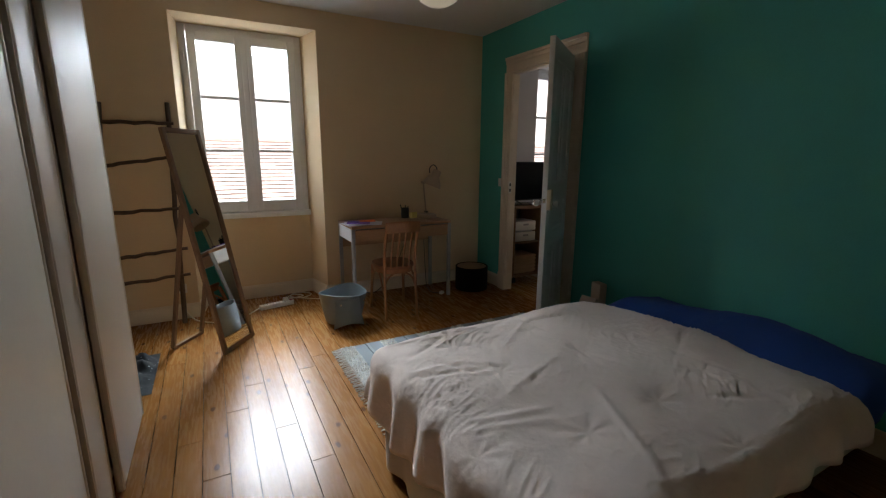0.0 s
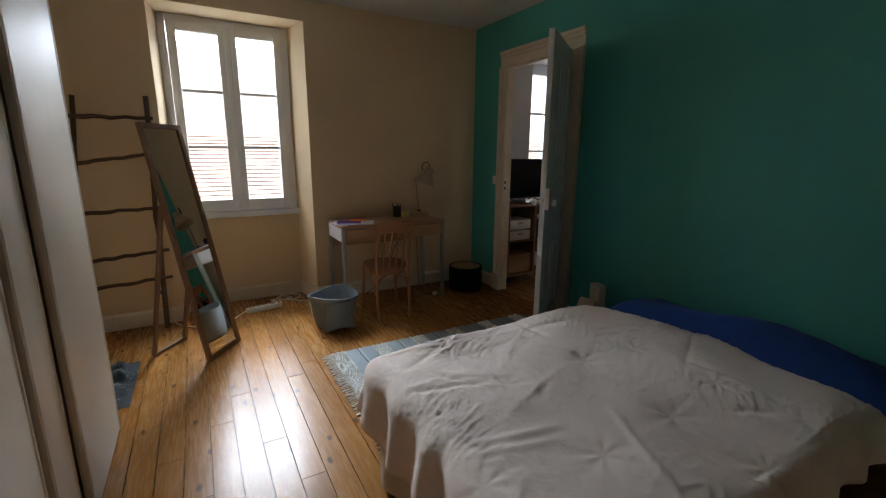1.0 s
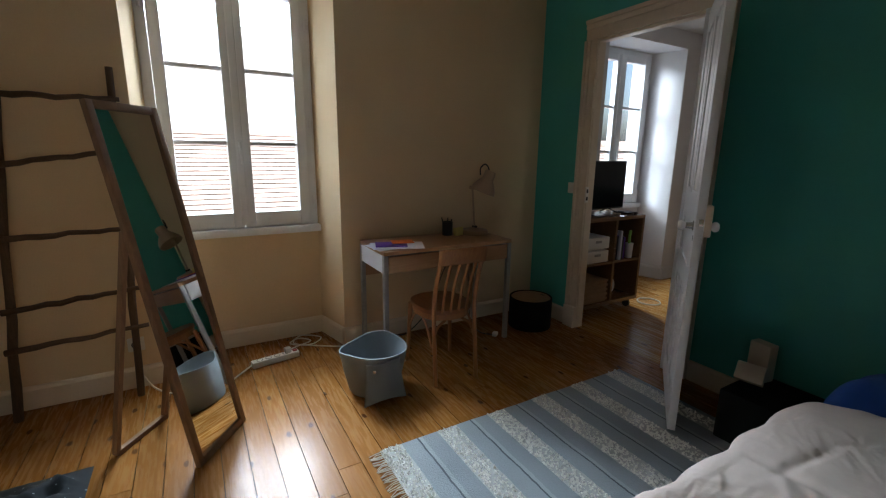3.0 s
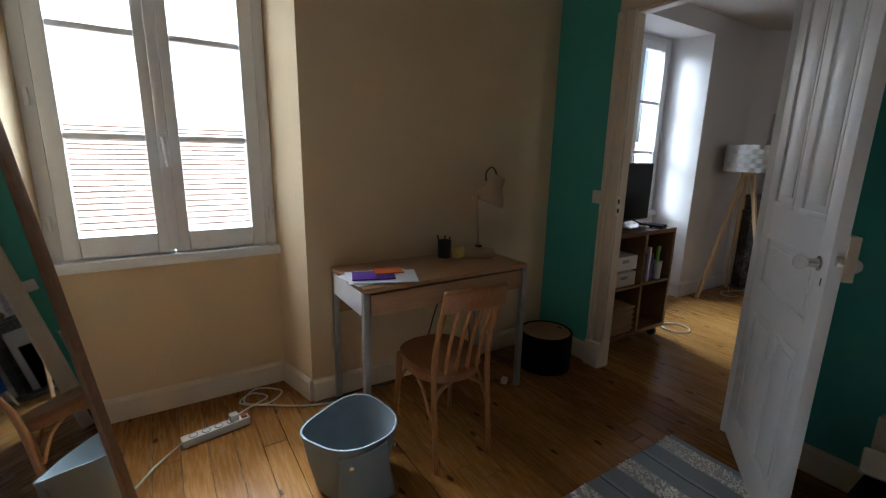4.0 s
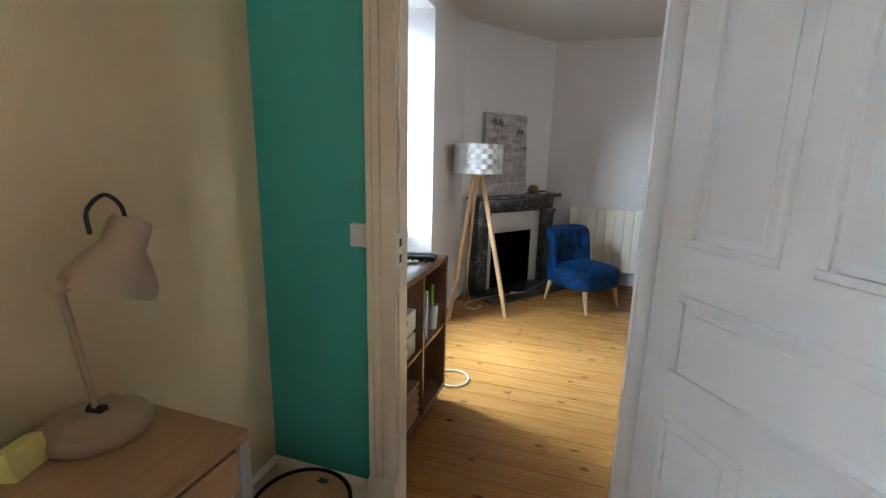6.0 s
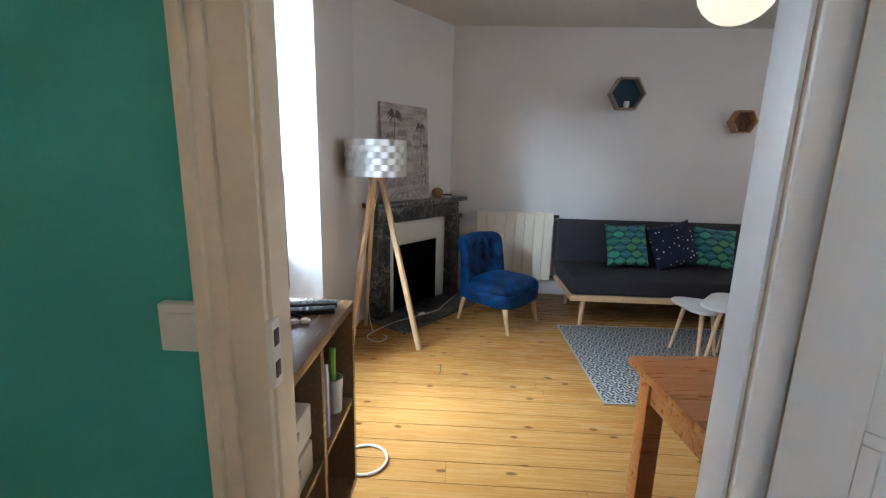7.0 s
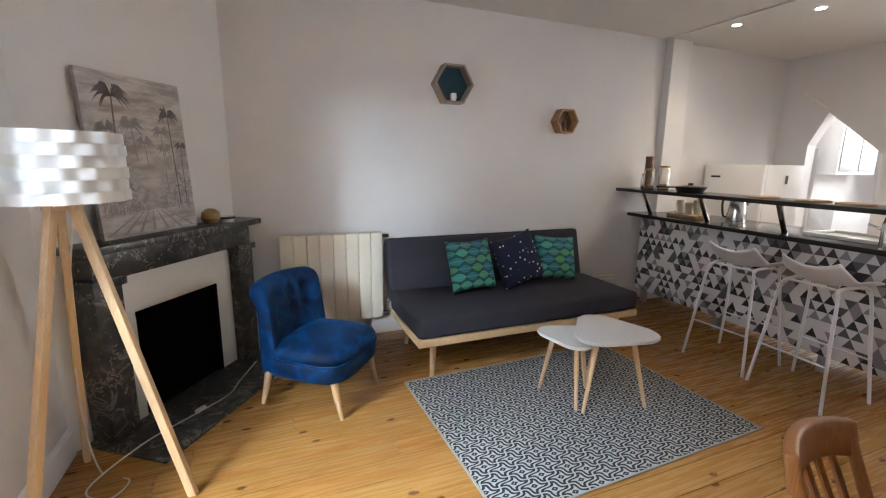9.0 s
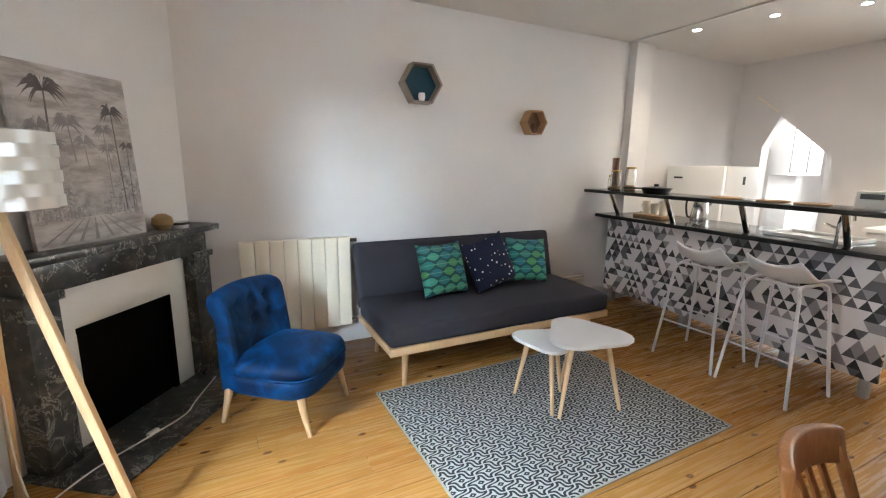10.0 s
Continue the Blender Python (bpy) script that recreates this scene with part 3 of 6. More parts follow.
# floors: boards run from the windows to the back; each board is a piece, on a dark base
structure("ground", box(B(), (-300, -300, -4.2), (300, 300, -4.0)), RENDER_WALL, "pale ground below the windows", "ground")
floor = structure("floor", box(B(), (-0.72, -4.3, -0.2), (7.0, 5.12, -0.012)), GAP, "varnished pine floorboards with dark knots", "floor")


def baseboard(x0, y0, x1, y1, h=0.125, mat=TRIM, label="cream painted baseboard"):
    d = Vector((x1 - x0, y1 - y0, 0))
    L = d.length
    bm = B()
    prof = [(0, 0), (0.018, 0), (0.018, h - 0.02), (0.01, h - 0.004), (0.004, h), (0, h)]
    A = [bm.verts.new((0, y, z)) for y, z in prof]
    C = [bm.verts.new((L, y, z)) for y, z in prof]
    n = len(prof)
    bm.faces.new(A[::-1])
    bm.faces.new(C)
    for k in range(n):
        bm.faces.new((A[k], A[(k + 1) % n], C[(k + 1) % n], C[k]))
    ob = structure("baseboard", bm, mat, label, "baseboard")
    ob.matrix_basis = pose(x0, y0, 0, 0, 0, math.degrees(math.atan2(d.y, d.x)))
    return ob


baseboard(0.24, NW, -0.6, NW)
baseboard(0.285, WP, 0.24, NW)
baseboard(1.255, WP, 0.285, WP)
baseboard(1.33, NW, 1.255, WP)
baseboard(TEAL, NW, 1.33, NW)
baseboard(TEAL, 4.097, TEAL, NW)
baseboard(TEAL, -0.7, TEAL, 3.065)
baseboard(5.8, NW, 4.95, NW, 0.14, WALL_WHITE, "white painted baseboard")
baseboard(4.95, NW, 4.87, WP, 0.14, WALL_WHITE, "white painted baseboard")
baseboard(4.87, WP, 3.9, WP, 0.14, WALL_WHITE, "white painted baseboard")
baseboard(EAST, 0.1, EAST, 3.84, 0.16, WALL_WHITE, "white painted baseboard")

# door casing, both sides, with moulded profile
casing = tagged(new("door_casing"), "cream painted moulded door casing", "door frame", kind="structure")


def casing_bar(a, b, w, x, out):
    """A moulded bar from a to b in the wall's plane, w wide towards the outside of the opening."""
    bm = B()
    (ya, za), (yb, zb) = a, b
    up = abs(zb - za) > abs(yb - ya)
    steps = [(0, 0.55, 0.016), (0.55, 0.8, 0.024), (0.8, 1.0, 0.034)]
    for f0, f1, t in steps:
        t *= 1.0 if out > 0 else 0.45
        if up:
            box(bm, (x, ya + w * f0, za), (x - out * t, ya + w * f1, zb), 0.003)
        else:
            box(bm, (x, ya, za + abs(w) * f0), (x - out * t, yb, za + abs(w) * f1), 0.003)
    part("casing_bar", bm, TRIM, casing)


for x, out in ((TEAL, 1), (PART, -1)):
    casing_bar((DOOR_N, 0), (DOOR_N, DOOR_H), 0.102, x, out)
    casing_bar((DOOR_S, 0), (DOOR_S, DOOR_H), -0.165, x, out)
    casing_bar((DOOR_S - 0.165, DOOR_H), (DOOR_N + 0.102, DOOR_H), 0.135, x, out)
# south lining and stile get bluish white: window light on them put into colour
for y0, y1, side_tone in ((DOOR_N, DOOR_N - 0.008, TRIM), (DOOR_S, DOOR_S + 0.008, DOOR_WHITE)):
    part("jamb_lining", box(B(), (TEAL - 0.004, y0, 0), (PART + 0.004, y1, DOOR_H), 0.002), side_tone, casing)
part("hinge_stile", box(B(), (TEAL - 0.024, DOOR_S - 0.045, 0), (TEAL - 0.0165, DOOR_S + 0.004, DOOR_H), 0.003), DOOR_WHITE, casing, "hinge stile coloured like the window-lit side of the frame")
part("head_lining", box(B(), (TEAL - 0.004, DOOR_S, DOOR_H - 0.018), (PART + 0.004, DOOR_N, DOOR_H), 0.002), TRIM, casing)
part("plinth_block", box(B(), (TEAL - 0.04, DOOR_N - 0.004, 0), (TEAL, DOOR_N + 0.106, 0.17), 0.004), TRIM, casing)
part("strike_plate", box(B(), (TEAL - 0.018, DOOR_N - 0.0115, 1.0), (TEAL + 0.01, DOOR_N - 0.0005, 1.115), 0.001), WHITE_PLASTIC, casing, "cream painted strike plate")
for z in (1.03, 1.085):
    part("strike_hole", box(B(), (TEAL - 0.013, DOOR_N - 0.013, z - 0.014), (TEAL + 0.004, DOOR_N - 0.01, z + 0.014), 0.001), BLACK, casing)

# open door leaf: two tall panels, one wide rail panel, two low panels
LEAF_W, LEAF_T = 0.695, 0.036
door = tagged(new("door_1"), "white painted panelled door standing wide open", "door", kind="structure")
door.matrix_basis = pose(TEAL - 0.035, DOOR_S - 0.045, 0.012, 0, 0, 180 + 35.4)
DH = DOOR_H - 0.035


def leaf():
    bm = B()
    st, T, ma, mb_ = 0.085, LEAF_T / 2, LEAF_W / 2 - 0.032, LEAF_W / 2 + 0.032
    panels = [(st, ma, 1.15, DH - 0.11), (mb_, LEAF_W - st, 1.15, DH - 0.11), (st, LEAF_W - st, 0.8, 1.03), (st, ma, 0.14, 0.7), (mb_, LEAF_W - st, 0.14, 0.7)]
    # frame members
    box(bm, (0, -T, 0), (st, T, DH), 0.002)
    box(bm, (LEAF_W - st, -T, 0), (LEAF_W, T, DH), 0.002)
    for z0, z1 in ((0, 0.14), (0.7, 0.8), (1.03, 1.15), (DH - 0.11, DH)):
        box(bm, (st, -T + 0.0005, z0), (LEAF_W - st, T - 0.0005, z1))
    for z0, z1 in ((0.14, 0.7), (1.15, DH - 0.11)):
        box(bm, (ma, -T + 0.001, z0), (mb_, T - 0.001, z1))
    return bm, panels


bm, panels = leaf()
body = part("leaf_frame", bm, DOOR_WHITE, door)
for x0, x1, z0, z1 in panels:
    bm = B()
    box(bm, (x0, -0.01, z0), (x1, 0.01, z1))
    box(bm, (x0 + 0.045, -0.0145, z0 + 0.045), (x1 - 0.045, 0.0145, z1 - 0.045), 0.0042)
    part("panel", bm, DOOR_WHITE, door)
    for s in (-1, 1):
        bm = B()
        y0, y1 = s * 0.006, s * (LEAF_T / 2 + 0.0015)
        w = 0.02
        for lo, hi in (((x0, z0), (x1, z0 + w)), ((x0, z1 - w), (x1, z1)), ((x0, z0 + w), (x0 + w, z1 - w)), ((x1 - w, z0 + w), (x1, z1 - w))):
            box(bm, (lo[0], min(y0, y1), lo[1]), (hi[0], max(y0, y1), hi[1]), 0.0045)
        part("panel_moulding", bm, DOOR_WHITE, door)
for s in (-1, 1):
    bm = lathe(B(), [(0.0, 0.068), (0.016, 0.066), (0.0235, 0.056), (0.0235, 0.047), (0.017, 0.037), (0.011, 0.03)], 20)
    k = part("knob", bm, PORCELAIN, door, "white porcelain knob")
    k.matrix_basis = pose(LEAF_W - 0.065, s * LEAF_T / 2, 1.02, -90 * s, 0, 0)
    c = part("knob_collar", lathe(B(), [(0.0, 0.034), (0.013, 0.034), (0.016, 0.004), (0.024, 0.003), (0.024, 0.0)], 18), CHROME, door, "aged brass collar")
    c.matrix_basis = pose(LEAF_W - 0.065, s * LEAF_T / 2, 1.02, -90 * s, 0, 0)
    part("keyhole", box(B(), (LEAF_W - 0.035, s * LEAF_T / 2 - 0.001, 0.955), (LEAF_W - 0.027, s * LEAF_T / 2 + 0.001, 0.98)), BLACK, door)
part("lock_case", box(B(), (LEAF_W - 0.06, LEAF_T / 2, 0.98), (LEAF_W + 0.004, LEAF_T / 2 + 0.028, 1.12), 0.003), TRIM, door, "painted surface lock")
part("lock_bolt", box(B(), (LEAF_W, -0.006, 1.03), (LEAF_W + 0.016, 0.012, 1.06), 0.002), CHROME, door, "metal latch bolt")
for z in (0.25, 1.05, 1.9):
    part("hinge", rod(B(), (-0.006, LEAF_T / 2 + 0.006, z - 0.05), (-0.006, LEAF_T / 2 + 0.006, z + 0.05), 0.008), TRIM, door, "painted barrel hinge")

# windows


def casement(name, x0, x1, z0, z1, y, bars, label):
    w = tagged(new(name), label, "window", kind="structure")
    bm = B()
    f = 0.055
    box(bm, (x0, y, z0), (x0 + f, y + 0.07, z1), 0.006)
    box(bm, (x1 - f, y, z0), (x1, y + 0.07, z1), 0.006)
    box(bm, (x0 + f, y, z1 - f), (x1 - f, y + 0.07, z1), 0.006)
    box(bm, (x0 + f, y, z0), (x1 - f, y + 0.07, z0 + f), 0.006)
    part("window_frame", bm, PVC, w)
    part("window_sill", box(B(), (x0 - 0.01, y - 0.05, z0 - 0.005), (x1 + 0.01, y + 0.02, z0 + 0.045), 0.008), PVC, w)
    mid = (x0 + x1) / 2
    for a, b in ((x0 + f, mid), (mid, x1 - f)):
        s = 0.068
        za, zb = z0 + f, z1 - f
        bm = B()
        box(bm, (a + 0.003, y - 0.022, za), (a + s, y + 0.04, zb), 0.007)
        box(bm, (b - s, y - 0.022, za), (b - 0.003, y + 0.04, zb), 0.007)
        box(bm, (a + s, y - 0.022, zb - s), (b - s, y + 0.04, zb), 0.007)
        box(bm, (a + s, y - 0.022, za), (b - s, y + 0.04, za + s + 0.03), 0.007)
        sash = part("sash", bm, PVC, w)
        zs = [za + s + 0.03 + (zb - s - za - s - 0.03) * i / (bars + 1) for i in range(bars + 2)]
        for z in zs[1:-1]:
            part("glazing_bar", box(B(), (a + s, y - 0.01, z - 0.013), (b - s, y + 0.03, z + 0.013), 0.003), PVC, w)
        for p, q in zip(zs, zs[1:]):
            g = part("pane", box(B(), (a + s - 0.004, y + 0.012, p), (b - s + 0.004, y + 0.016, q)), GLASS, w)
            g.visible_shadow = False
    part("astragal", box(B(), (mid - 0.022, y - 0.03, z0 + f + 0.01), (mid + 0.022, y - 0.005, z1 - f - 0.01), 0.006), PVC, w)
    bm = box(B(), (mid - 0.016, y - 0.034, z0 + 0.5), (mid + 0.016, y - 0.02, z0 + 0.62), 0.004)
    rod(bm, (mid, y - 0.05, z0 + 0.6), (mid, y - 0.02, z0 + 0.6), 0.008)
    tube(bm, [(mid, y - 0.052, z0 + 0.605), (mid + 0.004, y - 0.056, z0 + 0.55), (mid + 0.01, y - 0.056, z0 + 0.47)], 0.009)
    part("window_handle", bm, PVC, w, "white lever handle")
    for x in (x0 + 0.03, x1 - 0.03):
        for z in (z0 + 0.22, z0 + 0.75, z1 - 0.25):
            part("hinge", rod(B(), (x, y - 0.02, z - 0.035), (x, y - 0.02, z + 0.035), 0.009), PVC, w)
    return w


casement("window_1", 0.285, 1.255, 0.79, 2.41, WP, 2, "white double casement window with three panes a side")
casement("window_2", 3.9, 4.87, 0.79, 2.41, WP + 0.02, 2, "white double casement window above the television unit")
k = casement("window_3", 3.55, 4.9, 1.0, 2.2, 0, 1, "white kitchen window")
k.matrix_basis = Matrix.Translation((8.45, KS - 0.05, 0)) @ pose(0, 0, 0, 0, 0, 180)

# outside: tiled roof below eye level, pale wall added behind it as white sky
roof = thing("neighbour_house", "neighbouring house with a weathered tiled roof", "house", 0, 0, 0)
lift = random.Random(2)
bm = B()
rows = 44
for i in range(rows):
    t0, t1 = i / rows, (i + 1) / rows
    y0, y1, z0, z1 = 8.0 + 6 * t0, 8.0 + 6 * t1, -2.2 + 4.0 * t0, -2.2 + 4.0 * t1
    n = 90
    for kx in range(n):
        xa = -12 + 30 * (kx + 0.5 * (i % 2)) / n
        xb = xa + 30 / n * 0.995
        v = [bm.verts.new(p) for p in ((xa, y0, z0 + 0.024 + lift.uniform(0, 0.012)), (xb, y0, z0 + 0.024 + lift.uniform(0, 0.012)), (xb, y1, z1 + 0.01), (xa, y1, z1 + 0.01), (xa, y0, z0 - 0.01), (xb, y0, z0 - 0.01))]
        bm.faces.new((v[0], v[1], v[2], v[3]))
        # riser takes the dark joint colour: the shadow under each tile row is painted
        shadow_face = bm.faces.new((v[4], v[5], v[1], v[0]))
        shadow_face.material_index = 1
part("roof", bm, TILE_ROOF, roof, "weathered clay tile roof", None).data.materials.append(GAP)
part("ridge", rod(B(), (-12, 14.0, 1.83), (18, 14.0, 1.83), 0.13), TILE_ROOF, roof, "ridge tiles")
part("wall", box(B(), (-12, 8.3, -4), (18, 14.2, -2.3)), RENDER_WALL, roof)
far = thing("facade", "tall pale backdrop wall added behind the roof as white sky", "house", 0, 22, -4)
part("wall", box(B(), (-16, 0, 0), (24, 1, 13.6)), RENDER_WALL, far)
for i in range(6):
    part("window", box(B(), (-14 + i * 6, -0.04, 5), (-12.8 + i * 6, 0.02, 6.4)), PLASTER, far)

# ---- bedroom things ----
# wardrobe with sliding doors
WX, WY = 0.0, 3.05
ward = thing("wardrobe", "tall cream wardrobe with sliding doors", "wardrobe", -0.59, -0.6, 0)
WW, WD, WH = WY + 0.6, WX + 0.59, 2.35
part("carcass", box(B(), (0.0, 0.0, 0.0), (WD - 0.1, WW, WH), 0.006), WARDROBE, ward)
for i, (a, b, d) in enumerate(((0.02, 1.3, 0.05), (1.325, 2.74, 0.05), (2.765, 2.985, 0.06), (3.01, WW - 0.012, 0.085))):
    dr = part("sliding_door", box(B(), (WD - 0.1 + d - 0.025, a, 0.012), (WD - 0.1 + d, b, WH - 0.05), 0.004), WARDROBE, ward)
    for y in (a, b - 0.03):
        bm = B()
        tube(bm, [(WD - 0.1 + d - 0.012, y + 0.015, 0.012), (WD - 0.1 + d - 0.012, y + 0.015, WH - 0.05)], 0.0155, 14)
        part("grip_profile", bm, WARDROBE, dr, "rounded full-height grip profile")
    part("groove", box(B(), (WD - 0.1 + 0.002, b + 0.001, 0.012), (WD - 0.1 + 0.03, b + 0.024, WH - 0.05)), BLACK, dr, "dark gap between the doors")
part("end_panel", box(B(), (0.0, WW, 0.0), (WD - 0.018, WW + 0.018, WH), 0.006), WARDROBE, ward)
for z in (0.0, WH - 0.05):
    part("track", box(B(), (WD - 0.1, 0.0, z), (WD - 0.074, WW, z + 0.048), 0.003), WARDROBE, ward)

# bed
BX0, BX1, BY0, BY1 = 1.0, 2.95, 1.04, 2.2
bed = thing("bed", "double bed with a cream valance", "bed", BX0, BY0, 0)
BW, BL = BY1 - BY0, BX1 - BX0
part("bed_base", box(B(), (0.05, 0.05, 0.1), (BL - 0.02, BW - 0.1, 0.27), 0.02), VALANCE, bed)
part("mattress", box(B(), (0.02, 0.02, 0.272), (BL, BW - 0.02, 0.42), 0.05), VALANCE, bed)
for x in (0.15, BL - 0.15):
    for y in (0.15, BW - 0.15):
        part("leg", rod(B(), (x, y, 0), (x, y, 0.11), 0.025), BLACK, bed)


def valance(u, v):
    """A gathered skirt along the foot and one side."""
    L1, L2 = BW - 0.09, 1.5
    s = u * (L1 + L2)
    wob = 0.012 * math.sin(s * 34) + 0.01 * math.sin(s * 13 + 1)
    z = 0.03 + v * 0.26
    if s < L1:
        return (-0.01 - wob * (1 - v * 0.7), s, z)
    return (s - L1, L1 + 0.01 + wob * (1 - v * 0.7), z)


part("valance", sheet(B(), valance, 180, 6), VALANCE, bed, "gathered cream valance", 60)


crease = random.Random(21)
LONG_FOLDS = [(crease.uniform(1.0, 2.3), crease.uniform(1.1, 2.2), crease.uniform(0, 3.14), crease.uniform(0.1, 0.3), crease.choice((-1, 1)) * crease.uniform(0.003, 0.007)) for _ in range(22)]


def folds(x, y, k=1.0):
    """Relief of cloth: soft swells, quilting puckers, patches of fine creases and a few long folds."""
    p = Vector((x, y, 0))
    h = noise.noise(p * 2.2) * 0.018 + noise.noise(p * 6.0) * 0.004
    gx, gy = round(x / 0.34), round(y / 0.34)
    jx, jy = noise.noise(Vector((gx * 3.1, gy * 1.7, 4))) * 0.1, noise.noise(Vector((gx * 2.3, gy * 4.1, 8))) * 0.1
    dx, dy = x - gx * 0.34 - jx, y - gy * 0.34 - jy
    d = math.hypot(dx, dy)
    h -= 0.005 * math.exp(-(d / 0.05) ** 2)
    h += 0.0014 * math.sin(math.atan2(dy, dx) * 7 + gx * 2.1 + gy) * math.exp(-(d / 0.13) ** 2) * min(1.0, d / 0.03)
    warp = noise.noise(p * 3.0) * 0.5
    mask = max(0.0, noise.noise(p * 2.6 + Vector((7, 3, 1))) + 0.2)
    c = noise.noise(Vector((x * 7 + y * 4 + warp, (y - 0.5 * x) * 34 + warp * 9, 1.7)))
    h += max(0.0, 1 - abs(c) * 3.2) ** 2 * 0.008 * mask
    c = noise.noise(Vector(((x + 0.4 * y) * 62 + warp * 5, y * 9 - x * 3, 5.1)))
    h += max(0.0, 1 - abs(c) * 3.0) ** 2 * 0.008 * max(0.0, noise.noise(p * 2.1 + Vector((2, 9, 4))))
    for fx, fy, a, L, amp in LONG_FOLDS:
        u, v = (x - fx) * math.cos(a) + (y - fy) * math.sin(a), (y - fy) * math.cos(a) - (x - fx) * math.sin(a)
        if abs(u) < L and abs(v) < 0.06:
            h += amp * (1 - (u / L) ** 2) * math.exp(-((v + 0.03 * u * u / L) / 0.016) ** 2)
    return h * k


def drape(x, y, top, ex0, ey0, ey1, r=0.07, k=1.0):
    """Height and place of cloth over the bed: beyond the edges it hangs down."""
    dx = max(0.0, ex0 - x)
    dy = max(0.0, y - ey1) if y > ey1 else -max(0.0, ey0 - y)
    d = math.hypot(dx, dy)
    if d < 1e-6:
        return Vector((x, y, top + folds(x, y, k)))
    ux, uy = -dx / d, dy / d
    if d < r * 1.57:
        a = d / r
        h, z = r * math.sin(a), -r * (1 - math.cos(a))
    else:
        h, z = r + (d - r * 1.57) * 0.12, -r - (d - r * 1.57)
    wave = 0.02 * math.sin((x if abs(uy) > abs(ux) else y) * 24 + 3 * noise.noise(Vector((x * 3, y * 3, 9)))) * min(1.0, d / 0.2)
    cx, cy = max(x, ex0), min(max(y, ey0), ey1)
    return Vector((cx + ux * (h + wave), cy + uy * (h + wave), max(0.03, top + z + folds(x, y, k) * 0.7)))


def duvet(u, v):
    y = 0.9 + v * (2.46 - 0.9)
    end = 2.39 - 0.2 * max(0.0, y - 1.45) ** 2 + 0.012 * math.sin(v * 19)
    x = BX0 - 0.19 + u * (end - BX0 + 0.19) + 0.05 * math.sin(v * 7) * (1 - u)
    puff = (0.07 * math.sin(math.pi * min(0.5, u)) ** 0.4 + 0.03 * max(0.0, u - 0.6)) * (math.sin(math.pi * v) ** 0.35)
    return drape(x, y, 0.465 + puff, BX0 + 0.05, BY0, BY1, 0.08, 1.25)


bm = sheet(B(), duvet, 230, 260)
dv = single("duvet", bm, DUVET, "rumpled pale pink-white duvet spread over the bed", "duvet", smooth=180)
sol = dv.modifiers.new("thickness", "SOLIDIFY")
sol.thickness, sol.offset = 0.012, -1


def blanket(u, v):
    x = 2.24 + 0.04 * math.sin(v * 6 + 0.6) + u * 0.74
    y = 0.96 + v * (2.36 - 0.96)
    hump = 0.165 * math.exp(-((x - 2.68) / 0.2) ** 2) * (0.75 + 0.3 * math.sin(v * 5.5 + 0.3)) * (math.sin(math.pi * v) ** 0.6)
    p = drape(x, y, 0.45 + hump, BX0, BY0, BY1, 0.08, 1.0)
    return (min(p.x, 2.975), p.y, p.z)


bl = single("blanket", sheet(B(), blanket, 70, 120), BLUE_SHEET, "crumpled royal blue bed cover over the pillows", "blanket", smooth=180)
sol = bl.modifiers.new("thickness", "SOLIDIFY")
sol.thickness, sol.offset = 0.01, -1

# striped rug with tufted bands and a fringe
rug = thing("bedroom_rug", "blue-grey striped cotton rug with cream tufted bands and fringe", "rug", 1.11, 2.2, 0, 0)
RL, RW = 1.64, 1.14


def rug_top(u, v):
    return (u * RL, v * RW, 0.006 + 0.004 * noise.noise(Vector((u * 9, v * 9, 0))) + 0.003)


bm = sheet(B(), rug_top, 60, 40)
body = part("weave", bm, STRIPED, rug, smooth=180)
rnd = random.Random(4)
for band in range(6):
    xb = 0.003 + band * 0.3
    bm = B()
    for i in range(900):
        x, y = xb + rnd.random() * 0.1, rnd.random() * RW
        h, w = 0.005 + rnd.random() * 0.007, 0.004 + rnd.random() * 0.005
        a = rnd.random() * 3.14
        c, s = math.cos(a) * w, math.sin(a) * w
        p = [bm.verts.new(q) for q in ((x - c, y - s, 0.008), (x + s, y - c, 0.008), (x + c, y + s, 0.008), (x - s, y + c, 0.008))]
        t = bm.verts.new((x + rnd.uniform(-1, 1) * w, y + rnd.uniform(-1, 1) * w, 0.008 + h))
        for k in range(4):
            bm.faces.new((p[k], p[(k + 1) % 4], t))
    tagged(part("tufts", bm, FLUFF, rug, "cream wool tufts"), kind="stuff")
bm = B()
for i in range(110):
    y = RW * i / 110 + rnd.uniform(-0.003, 0.003)
    tube(bm, [(0.004, y, 0.008), (-0.025, y + rnd.uniform(-0.008, 0.008), 0.006), (-0.05 - rnd.random() * 0.015, y + rnd.uniform(-0.015, 0.015), 0.004)], 0.0022, 4)
tagged(part("fringe", bm, FLUFF, rug, "cream knotted fringe"), kind="stuff")

# branch ladder against the wall
lad = thing("blanket_ladder", "rustic towel ladder of dark branches leaning on the wall", "ladder", -0.095, 4.43, 0, 0)


def branch(a, b, r, wob, seed):
    rr = random.Random(seed)
    a, b = Vector(a), Vector(b)
    pts, rad = [], []
    for i in range(11):
        t = i / 10
        w = Vector([rr.uniform(-wob, wob) for _ in range(3)]) * math.sin(math.pi * t)
        pts.append(a.lerp(b, t) + w)
        rad.append(r * (1.08 - 0.25 * t) * rr.uniform(0.92, 1.1))
    return tube(B(), pts, rad, 9)


